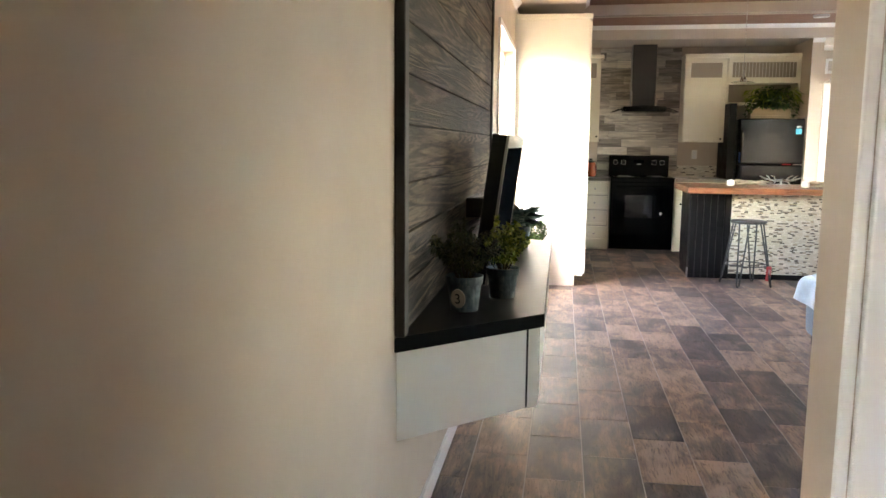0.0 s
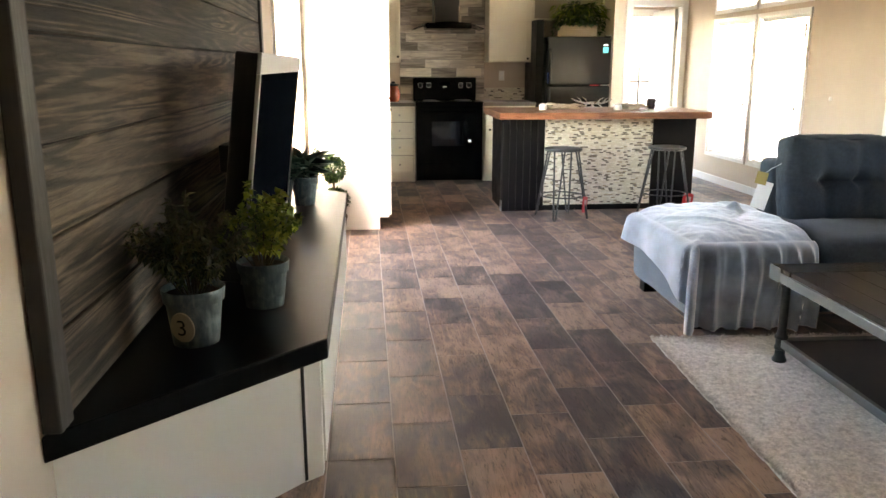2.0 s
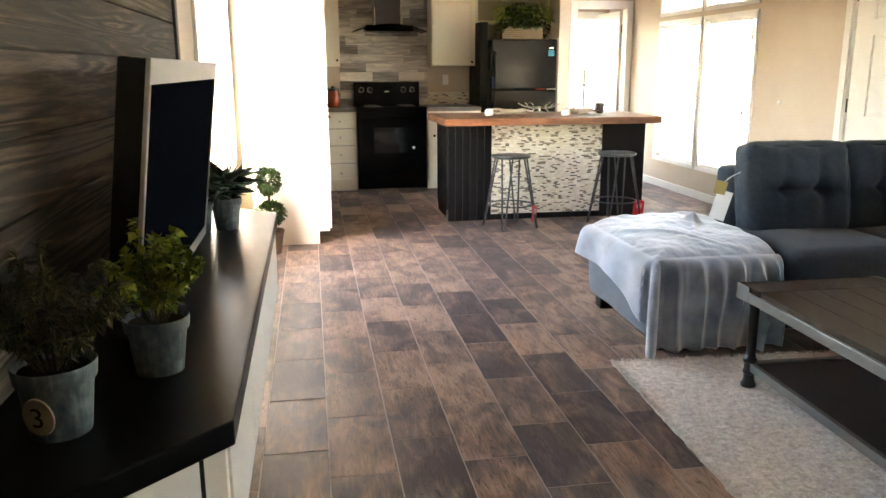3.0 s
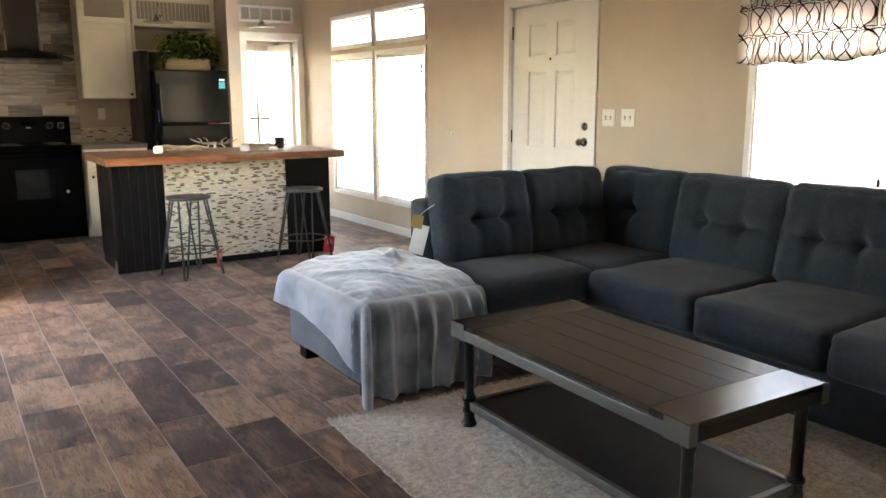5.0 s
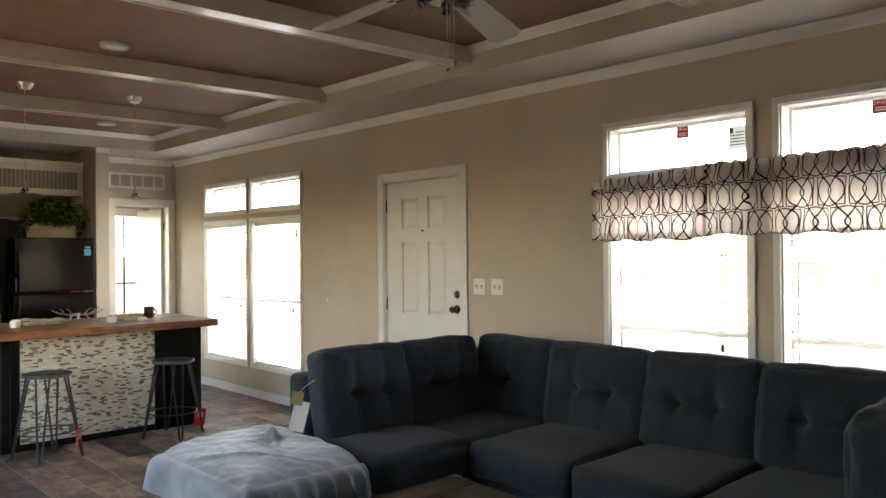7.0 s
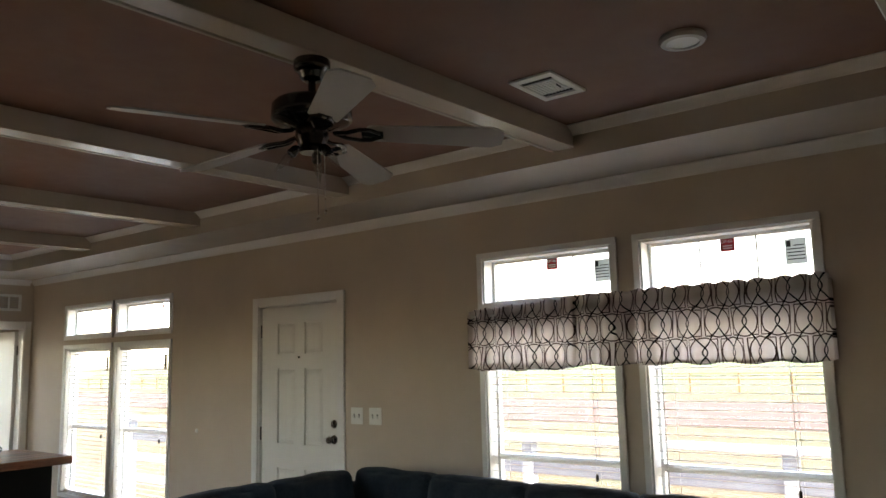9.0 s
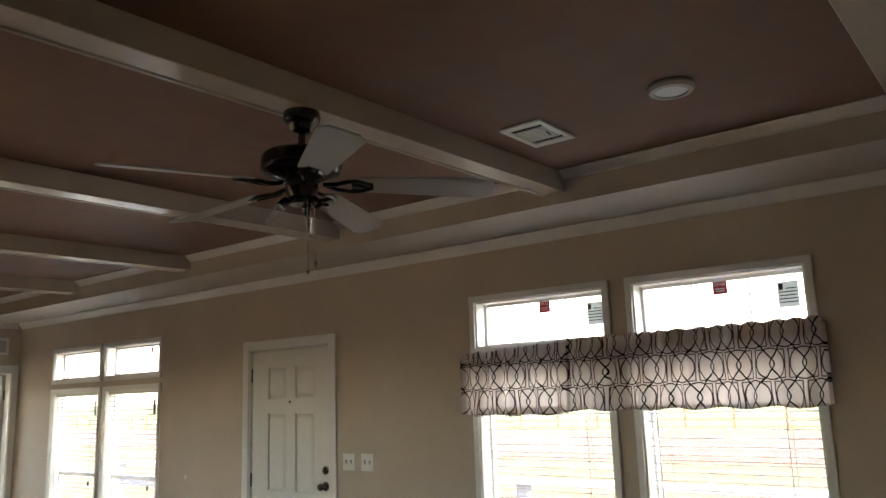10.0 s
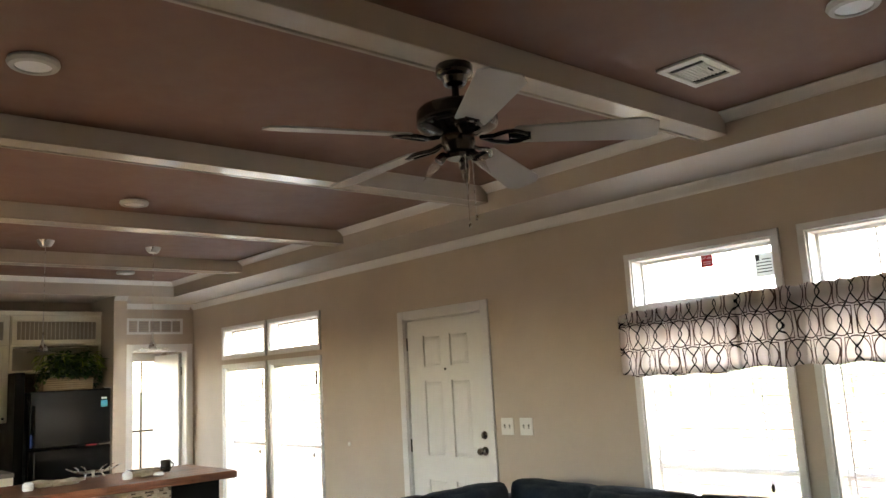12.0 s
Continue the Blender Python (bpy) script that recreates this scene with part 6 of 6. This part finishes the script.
# ---- island ----
isl = thing("kitchen_island", (2.22, 8.75, 0), "black kitchen island with a strip mosaic front and a wood top", "kitchen island")
IX0, IX1, IY0, IY1 = 1.328, 3.145, 8.47, 9.12
MX0, MX1 = 1.722, 2.736    # mosaic front
part("base", bm_box(IX0 + 0.02, IX1 - 0.005, IY0 + 0.012, IY1, 0.0, 0.858), M["black_wood"], isl)
for k in range(6):
    w = (MX0 - 0.004 - IX0) / 6
    x = IX0 + k * w
    part("batten", bm_box(x + 0.003, x + w - 0.003, IY0 - 0.006, IY0 + 0.0115, 0.0, 0.857, 0.005, 2), M["black_wood"], isl)
part("side_panel", bm_box(IX0 - 0.004, IX0 + 0.0195, IY0 + 0.014, IY1 - 0.1, 0.10, 0.857, 0.002), M["black_wood"], isl)
part("corner_block", bm_box(IX0 - 0.002, IX0 + 0.022, IY0 + 0.03, IY0 + 0.09, 0.0, 0.095, 0.003), M["galv"], isl, "grey metal corner guard")
part("end_panel", bm_box(MX1 + 0.004, IX1, IY0 - 0.004, IY0 + 0.0115, 0.0, 0.857, 0.003), M["black_wood"], isl)
part("mosaic_backing", bm_box(MX0, MX1, IY0 - 0.001, IY0 + 0.0115, 0.054, 0.857), M["mortar_light"], isl)
mosaic(MX0 + 0.001, MX1 - 0.001, 0.056, 0.856, IY0 - 0.0008, (0.0128, 0.036), isl, 9)
top_y = [8.19, 8.33, 8.47, 8.62, 8.76, 8.90, 9.03, 9.14]
for a, e in zip(top_y, top_y[1:]):
    part("top_board", bm_box(1.255, 3.170, a + 0.0003, e - 0.0003, 0.8585, 0.917, 0.003, 1), M["island_top"], isl, "reddish butcher-block board")

# things on the island
rngd = random.Random(77)


def driftwood(x, y, label, ln):
    t = thing("driftwood_decor", (x, y, 0.9175), label, "ornament")
    part("candle", bm_lathe([(0, 0), (0.034, 0.002), (0.040, 0.02), (0.036, 0.05), (0.02, 0.062), (0, 0.064)], 16, (x - ln / 2, y, 0.9175)), M["label_white"], t, "white pebble-shaped candle", True)
    for k in range(16):
        a = rngd.uniform(-0.35, 0.35)
        l = rngd.uniform(0.10, 0.2)
        cx, cy = x + rngd.uniform(-ln * 0.3, ln * 0.42), y + rngd.uniform(-0.04, 0.04)
        zc = 0.9175 + 0.013 + 0.035 * rngd.random()
        part("stick", bm_tube([(cx - l / 2 * math.cos(a), cy - l / 2 * math.sin(a), zc), (cx, cy + 0.006, zc + 0.009), (cx + l / 2 * math.cos(a), cy + l / 2 * math.sin(a), zc - 0.003)], 0.013, 6, False, [0.6, 1, 0.5]), M["drift"], t)
    return t


driftwood(1.89, 8.585, "twisted driftwood bundle with a white candle on the island", 0.34)
d2 = driftwood(2.52, 8.50, "driftwood and white pebbles centrepiece on the island", 0.24)
part("pebble", bm_lathe([(0, 0), (0.035, 0.004), (0.045, 0.018), (0.03, 0.03), (0, 0.033)], 14, (2.63, 8.46, 0.9175)), M["label_white"], d2, "white pebble", True)
tr = thing("dark_tray", (2.62, 8.66, 0.9175), "dark shallow serving bowl on the island", "bowl")
part("bowl", bm_lathe([(0, 0.004), (0.09, 0.006), (0.15, 0.04), (0.155, 0.045), (0.147, 0.045), (0.085, 0.012), (0, 0.010)], 28, (2.62, 8.68, 0.9145)), M["bronze"], tr, "", True)
an = thing("antler_bowl", (2.31, 9.02, 0.9175), "silver antler centrepiece on the island", "ornament")
part("base", bm_lathe([(0, 0), (0.05, 0.002), (0.05, 0.006), (0.012, 0.012), (0.012, 0.05), (0, 0.05)], 16, (2.31, 9.02, 0.9175)), M["nickel"], an, "", True)
for sgn in (-1, 1):
    pts = [(2.31 + sgn * 0.22 * u, 9.02 - 0.03 * u, 0.965 + 0.045 * u * u - 0.01 * math.sin(u * 3)) for u in [k / 8 for k in range(9)]]
    part("antler", bm_tube(pts, 0.011, 8, False, [1, 1.1, 1, 0.95, 0.9, 0.8, 0.65, 0.5, 0.3]), M["nickel"], an, "", True)
    for u in (0.25, 0.5):
        bx = 2.31 + sgn * 0.22 * u
        part("prong", bm_tube([(bx, 9.02, 0.97), (bx + sgn * 0.02, 9.0, 1.0), (bx + sgn * 0.05, 8.99, 1.015)], 0.006, 6, False, [1, 0.8, 0.4]), M["nickel"], an)
    part("foot_prong", bm_tube([(2.31 + sgn * 0.05, 9.02, 0.965), (2.31 + sgn * 0.08, 8.98, 0.9235)], 0.006, 6), M["nickel"], an)
mg = thing("mug", (2.80, 8.74, 0.9175), "dark patterned coffee mug on the island", "mug")
part("cup", bm_lathe([(0, 0), (0.036, 0.001), (0.040, 0.01), (0.042, 0.095), (0.0395, 0.095), (0.037, 0.012), (0, 0.010)], 24, (2.80, 8.74, 0.9175)), M["mug"], mg, "", True)
part("handle", bm_tube([(2.838 + 0.028 * math.sin(math.pi * k / 8), 8.735, 0.9175 + 0.078 - 0.055 * k / 8) for k in range(9)], 0.005, 8), M["mug"], mg)


# bar stools
def stool(x, y, turn, label, tag_turn):
    t = thing("bar_stool", (x, y, 0), label, "stool", "stools at the island")
    part("seat", bm_lathe([(0, 0.592), (0.150, 0.592), (0.163, 0.597), (0.166, 0.606), (0.163, 0.615), (0.150, 0.619), (0, 0.621)], 32, (x, y, 0)), M["stool_seat"], t, "round dark metal seat", True)
    for k in range(4):
        a = turn + math.pi / 2 * k
        ca, sa = math.cos(a), math.sin(a)
        tx, ty = -sa, ca
        top, low = 0.125, 0.235
        pts = [(x + ca * top + tx * 0.045, y + sa * top + ty * 0.045, 0.592), (x + ca * (low - 0.004) + tx * 0.011, y + sa * (low - 0.004) + ty * 0.011, 0.022)]
        pts += [(x + ca * low + tx * 0.006, y + sa * low + ty * 0.006, 0.0085), (x + ca * low - tx * 0.006, y + sa * low - ty * 0.006, 0.0085)]
        pts += [(x + ca * (low - 0.004) - tx * 0.011, y + sa * (low - 0.004) - ty * 0.011, 0.022), (x + ca * top - tx * 0.045, y + sa * top - ty * 0.045, 0.592)]
        part("hairpin_leg", bm_tube(pts, 0.0078, 8), M["steel"], t)
    part("footrest_ring", bm_tube([(x + 0.185 * math.cos(2 * math.pi * k / 40), y + 0.185 * math.sin(2 * math.pi * k / 40), 0.20) for k in range(40)], 0.006, 8, True), M["steel"], t)
    lx, ly = x + math.cos(turn + math.pi * 1.5 + math.pi / 2) * 0.205, y + math.sin(turn + math.pi * 1.5 + math.pi / 2) * 0.205
    m = Matrix.Translation((lx, ly - 0.012, 0.140)) @ Matrix.Rotation(radians(tag_turn), 4, "Z") @ Matrix.Rotation(radians(7), 4, "Y")
    tag = bm_box(-0.052, 0.052, -0.004, 0.004, -0.078, 0.060, 0.0)
    bmesh.ops.bevel(tag, geom=[e for e in tag.edges if abs(e.verts[0].co.y - e.verts[1].co.y) > 0.005], offset=0.016, segments=4, affect="EDGES", profile=0.5)
    tag.transform(m)
    tg = part("hang_tag", tag, M["red"], t, "red hang tag")
    pr = bm_box(-0.026, 0.030, -0.0052, -0.0042, -0.010, 0.030)
    pr.transform(m)
    part("print_patch", pr, M["pink"], tg)
    return t


stool(1.81, 8.13, radians(-28), "round backless grey metal stool with hairpin legs and red tag", 55)
stool(2.76, 8.16, radians(-10), "round backless grey metal stool with hairpin legs and red tag", 12)

# ---- ceiling fixtures ----
FX, FY, FZ = 1.885, 4.008, 0.030
fan = thing("ceiling_fan", (FX, FY, 2.598 + FZ), "bronze five-blade ceiling fan with grey blades and clear bulbs", "ceiling fan")
part("canopy", bm_lathe([(0.0, 0.0), (0.022, 0.0), (0.034, 0.004), (0.041, 0.012), (0.045, 0.026), (0.052, 0.034), (0.061, 0.040), (0.064, 0.048), (0.064, 0.072), (0.061, 0.076), (0, 0.076)], 28, (FX, FY, 2.522 + FZ)), M["bronze"], fan, "", True)
part("downrod", bm_tube([(FX, FY, 2.45 + FZ), (FX, FY, 2.53 + FZ)], 0.013, 12), M["bronze"], fan)
part("motor", bm_lathe([(0, 0.106), (0.030, 0.106), (0.034, 0.100), (0.110, 0.098), (0.128, 0.092), (0.137, 0.080), (0.139, 0.034), (0.134, 0.026), (0.120, 0.020), (0.084, 0.010), (0.066, 0), (0, 0)], 40, (FX, FY, 2.352 + FZ)), M["bronze"], fan, "", True)
part("switch_housing", bm_lathe([(0, 0.085), (0.056, 0.082), (0.058, 0.055), (0.046, 0.025), (0.052, 0.012), (0.040, 0), (0, 0)], 28, (FX, FY, 2.268 + FZ)), M["bronze"], fan, "", True)
for k, deg in enumerate((166, 94, 22, -50, -122)):
    a = radians(deg)
    m = Matrix.Translation((FX, FY, 2.345 + FZ)) @ Matrix.Rotation(a, 4, "Z") @ Matrix.Rotation(radians(3), 4, "Y") @ Matrix.Rotation(radians(-13), 4, "X")
    b = bm_prism([(0.20, -0.050), (0.615, -0.069), (0.657, -0.044), (0.660, 0.0), (0.657, 0.044), (0.615, 0.069), (0.20, 0.050), (0.185, 0.03), (0.185, -0.03)], -0.003, 0.003, 0.001)
    b.transform(m)
    bl = part("blade", b, M["blade"], fan, "pale grey fan blade")
    arm = bmesh.new()
    for sgn in (-1, 1):
        add_bm(arm, bm_tube([(0.075, 0, -0.004), (0.12, sgn * 0.018, -0.012), (0.165, sgn * 0.036, -0.008), (0.20, sgn * 0.034, -0.006), (0.235, sgn * 0.012, -0.006)], 0.0075, 8))
    bm_box(0.17, 0.245, -0.024, 0.024, -0.0085, -0.0035, 0.002, bm=arm)
    arm.transform(m)
    part("blade_iron", arm, M["bronze"], fan, "", True)
for k in range(3):
    a = radians(35 + 120 * k)
    ca, sa = math.cos(a), math.sin(a)
    cup = bm_lathe([(0.010, 0.0), (0.015, 0.01), (0.018, 0.033), (0.016, 0.038), (0, 0.036)], 16)
    m = Matrix.Translation((FX + ca * 0.050, FY + sa * 0.050, 2.285 + FZ)) @ Matrix.Rotation(a, 4, "Z") @ Matrix.Rotation(radians(140), 4, "Y")
    cup.transform(m)
    so2 = part("socket", cup, M["bronze"], fan, "", True)
    gl = bm_lathe([(0, 0.128), (0.002, 0.120), (0.008, 0.098), (0.0155, 0.070), (0.0145, 0.052), (0.010, 0.040)], 16)
    gl.transform(m)
    part("bulb", gl, M["bulb"], so2, "clear candle bulb", True)
for dx, ln in ((-0.012, 0.235), (0.02, 0.205)):
    part("pull_chain", bm_tube([(FX + dx, FY - 0.04, 2.28 + FZ), (FX + dx, FY - 0.045, 2.28 + FZ - ln)], 0.0014, 5), M["nickel"], fan)
    part("pull_knob", bm_lathe([(0, 0), (0.005, 0.004), (0.006, 0.014), (0.002, 0.026), (0, 0.027)], 10, (FX + dx, FY - 0.045, 2.255 + FZ - ln)), M["nickel"], fan)


def disc_light(x, y, label="round white flush ceiling light, switched off"):
    t = thing("ceiling_light", (x, y, TRAY), label, "ceiling light", "flush ceiling lights")
    part("ring", bm_lathe([(0.082, 0), (0.085, -0.012), (0.078, -0.024), (0.060, -0.026), (0.058, -0.018)], 32, (x, y, TRAY - 0.0005)), M["light_ring"], t, "", True)
    part("diffuser", bm_lathe([(0.059, -0.020), (0.03, -0.023), (0, -0.024)], 28, (x, y, TRAY - 0.0005)), M["label_white"], t, "", True)


disc_light(1.84, 6.86)
disc_light(2.80, 9.72)
disc_light(0.81, 4.98)
disc_light(2.81, 3.04)

v = thing("ceiling_vent", (2.918, 3.672, TRAY), "white louvred ceiling supply vent", "vent")
vx0, vx1, vy0, vy1 = 2.768, 3.066, 3.572, 3.775
part("backing", bm_box(vx0 + 0.02, vx1 - 0.02, vy0 + 0.02, vy1 - 0.02, TRAY - 0.004, TRAY - 0.001), M["dark_hole"], v)
b = bmesh.new()
for a in ((vx0, vx1, vy0, vy0 + 0.026), (vx0, vx1, vy1 - 0.026, vy1), (vx0, vx0 + 0.040, vy0 + 0.026, vy1 - 0.026), (vx1 - 0.040, vx1, vy0 + 0.026, vy1 - 0.026)):
    bm_box(*a, TRAY - 0.012, TRAY - 0.0005, 0.003, bm=b)
part("frame", b, M["white_plastic"], v)
part("centre_plate", bm_box(vx0 + 0.078, vx1 - 0.078, vy0 + 0.026, vy1 - 0.026, TRAY - 0.009, TRAY - 0.0045), M["white_plastic"], v)
for k in range(9):
    y = vy0 + 0.036 + k * 0.0165
    part("fin", bm_box(vx0 + 0.080, vx1 - 0.080, y, y + 0.0022, TRAY - 0.014, TRAY - 0.009), M["white_plastic"], v)
part("lever", bm_tube([(2.90, vy0 + 0.05, TRAY - 0.012), (2.90, vy0 + 0.03, TRAY - 0.03)], 0.003, 6), M["black_matte"], v)


def pendant(x, y):
    t = thing("pendant_light", (x, y, TRAY), "slim brushed nickel pendant with a clear glass disc shade", "pendant light", "pendants over the island")
    part("canopy", bm_lathe([(0, 0), (0.062, 0.0), (0.055, -0.02), (0.040, -0.045), (0, -0.047)], 24, (x, y, TRAY - 0.0005)), M["nickel"], t, "", True)
    part("cable", bm_tube([(x, y, TRAY - 0.045), (x, y, 1.99)], 0.0022, 6), M["nickel"], t)
    part("stem", bm_lathe([(0.004, 0.13), (0.006, 0.09), (0.014, 0.05), (0.030, 0.03), (0.034, 0.0), (0, 0.0)], 20, (x, y, 1.915)), M["nickel"], t, "", True)
    part("shade", bm_lathe([(0.034, 0.012), (0.080, 0.008), (0.112, -0.002), (0.114, -0.007), (0.080, 0.002), (0.034, 0.006)], 32, (x, y, 1.915)), M["shade_glass"], t, "clear glass disc shade", True)


pendant(1.735, 8.36)
pendant(2.54, 8.36)

# ---- valance over the sofa windows ----


def valance(y0, y1, z0, z_near, z_far, sag, seed, phase):
    t = thing("window_valance", (RIGHT - 0.06, (y0 + y1) / 2, z0), "white gathered valance with a dark interlocking ring pattern", "curtain", "window valances")
    b = bmesh.new()
    n, mrow = int((y1 - y0) * 170), 26
    g = []
    for i in range(n + 1):
        u = i / n
        y = y0 + (y1 - y0) * u
        z1 = z_near + (z_far - z_near) * u
        colv = []
        for k in range(mrow + 1):
            v = k / mrow
            wave = math.sin(y * 52 + phase + 0.8 * math.sin(y * 11)) * (0.010 + 0.006 * (1 - v) + 0.007 * max(0.0, v - 0.7) / 0.3) + 0.008 * noise.noise((y * 14, v * 2, seed))
            head = 0.012 * math.exp(-((v - 0.80) / 0.07) ** 2) * 1.3
            bottom = z0 - sag * math.sin(math.pi * u) + 0.006 * math.sin(y * 26 + seed)
            x = RIGHT - 0.075 - wave - head - 0.012 * (1 - v)
            colv.append(b.verts.new((x, y, bottom + (z1 - bottom) * v + 0.013 * abs(math.sin(y * 34 + phase + 0.6 * math.sin(y * 17))) * v ** 6)))
        g.append(colv)
    for i in range(n):
        for k in range(mrow):
            b.faces.new((g[i][k], g[i][k + 1], g[i + 1][k + 1], g[i + 1][k]))
    bmesh.ops.recalc_face_normals(b, faces=b.faces[:])
    top_rows = bmesh.new()
    for i in range(n):
        for k in range(20, mrow):
            vs = [g[i][k].co, g[i][k + 1].co, g[i + 1][k + 1].co, g[i + 1][k].co]
            top_rows.faces.new([top_rows.verts.new(p + Vector((0.016, 0, 0))) for p in vs])
    bmesh.ops.remove_doubles(top_rows, verts=top_rows.verts[:], dist=0.0001)
    part("rod_pocket", top_rows, M["valance_header"], t, "", True)
    cl = part("fabric", b, M["valance"], t, "", True)
    so = cl.modifiers.new("thickness", "SOLIDIFY")
    so.thickness = 0.0012
    part("return", bm_box(RIGHT - 0.085, RIGHT - 0.002, y0 - 0.0008, y0 + 0.0008, z0 + 0.01, z_near - 0.02), M["valance"], t)
    part("return", bm_box(RIGHT - 0.085, RIGHT - 0.002, y1 - 0.0008, y1 + 0.0008, z0 + 0.01, z_far - 0.02), M["valance"], t)
    return t


valance(2.885, 4.212, 1.535, 1.936, 1.918, 0.0, 2, 0.0)
valance(4.202, 4.942, 1.520, 1.914, 1.872, 0.006, 5, 1.3)
rod = thing("curtain_rod", (RIGHT - 0.06, 3.93, 1.86), "slim white curtain rod behind the valance", "curtain rod")
part("rod", bm_tube([(RIGHT - 0.062, 2.89, 1.842), (RIGHT - 0.062, 4.937, 1.842)], 0.009, 10), M["white_plastic"], rod)
for y in (2.905, 4.922):
    part("bracket", bm_box(RIGHT - 0.070, RIGHT - 0.0005, y - 0.008, y + 0.008, 1.828, 1.856), M["white_plastic"], rod)

# ---- outside ----
gs = Shader("dry_ground")
gp = gs.coords()
gs.set(color=gs.ramp(gs.noise(gp, 0.35, 5, 0.6), (0.35, (0.034, 0.023, 0.008)), (0.5, (0.055, 0.036, 0.011)), (0.65, (0.030, 0.032, 0.009))), rough=0.95)
gs.bump(gs.noise(gp, 9, 4), 0.4, 0.05)
b = bmesh.new()
vs = [b.verts.new((x, y, -0.55)) for x, y in ((-1500, -1500), (1500, -1500), (1500, 1500), (-1500, 1500))]
b.faces.new(vs)
structure("ground", b, gs.mat, "dry yellow grass reaching the horizon", "ground")
M["dirt"] = painted("red_dirt", (0.042, 0.018, 0.012), 0.95, 0.25, 0.4)
M["rail_white"] = painted("deck_rail_white", (0.30, 0.33, 0.40), 0.6, 0.05, 0.05)
M["deck"] = painted("deck_boards", (0.16, 0.09, 0.04), 0.8, 0.2, 0.2)
structure("road", bm_box(23, 34, -200, 200, -0.56, -0.53), M["dirt"], "reddish dirt road across the dry grass", "road")
dk = thing("deck", (5.0, 6.5, -0.55), "weathered timber deck with a pale railing", "deck")
for k in range(9):
    part("deck_board", bm_box(4.24 + k * 0.15, 4.24 + k * 0.15 + 0.142, 1.5, 11.5, -0.05, -0.012, 0.004, 1), M["deck"], dk)
for k in range(6):
    part("post", bm_box(5.48, 5.57, 1.5 + k * 1.98, 1.59 + k * 1.98, -0.55, 0.93, 0.004, 1), M["rail_white"], dk)
part("top_rail", bm_box(5.45, 5.60, 1.45, 11.55, 0.93, 0.97, 0.004, 1), M["rail_white"], dk)
for z in (0.18, 0.43, 0.68):
    part("rail", bm_box(5.51, 5.54, 1.5, 11.5, z, z + 0.09, 0.003, 1), M["rail_white"], dk)
M["field"] = painted("green_field", (0.038, 0.054, 0.008), 0.95, 0.25, 0.3)
structure("field", bm_box(41, 400, -400, 400, -0.56, -0.52), M["field"], "yellow-green meadow beyond the dirt road", "field")
fn = thing("field_fence", (40, 0, -0.55), "dark wire fence along the meadow", "fence")
for k in range(60):
    part("post", bm_box(39.95, 40.05, -60 + k * 2.5, -59.9 + k * 2.5, -0.55, 0.55), M["deck"], fn)
for zf in (-0.1, 0.2, 0.5):
    part("wire", bm_box(39.98, 40.02, -60, 88, zf, zf + 0.04), M["deck"], fn)

# ---- floor tiles, the nearest as single pieces ----
TW, TL, GAP = 0.229, 0.457, 0.0048
tile_bm = bm_box(-TW / 2 + GAP / 2, TW / 2 - GAP / 2, -TL / 2 + GAP / 2, TL / 2 - GAP / 2, -0.009, 0.0)
tile_me = mesh_of("floor_tile", tile_bm, M["floor"])
floor_ob = bpy.data.objects["floor"]
rest_v, rest_f = [], []
singles = 0
col = 0
x = -0.05 - TW * 2
while x < RIGHT:
    x0, x1 = max(x, LEFT), min(x + TW, RIGHT)
    shift = 4.35 - 0.215 * ((col - 2) % 2) + 0.02 * (col - 2)
    y = shift - TL * 20
    while y < NORTH:
        y0, y1 = max(y, -1.6), min(y + TL, NORTH)
        inside = y1 - y0 > 0.02 and x1 - x0 > 0.02
        whole = y1 - y0 > TL - 0.01 and x1 - x0 > TW - 0.01
        if inside and whole and x < 2.35 and 3.1 < y < 9.6 and singles < 300:
            o = new("tile", tile_me)
            o.parent = floor_ob
            o.location = (x + TW / 2, y + TL / 2, random.uniform(-0.0004, 0.0004))
            singles += 1
        elif inside and (x0 < 0.72 or y0 > 1.5):
            i = len(rest_v)
            g = GAP / 2
            for z in (-0.009, 0.0):
                rest_v += [(x0 + g, y0 + g, z), (x1 - g, y0 + g, z), (x1 - g, y1 - g, z), (x0 + g, y1 - g, z)]
            rest_f += [tuple(i + k for k in f) for f in ((4, 5, 6, 7), (0, 1, 5, 4), (1, 2, 6, 5), (2, 3, 7, 6), (3, 0, 4, 7))]
        y += TL
    x += TW
    col += 1
me = bpy.data.meshes.new("floor_tiles")
me.from_pydata(rest_v, [], rest_f)
me.materials.append(M["floor_joined"])
o = new("tiles", me)
o.parent = floor_ob
tagged(o, kind="stuff")
structure("floor_utility", bm_box(2.62, RIGHT + 0.14, NORTH + 0.01, NORTH + 0.97, -0.003, 0.003), M["floor_joined"], "dark wood-look tile floor of the back room", "floor")
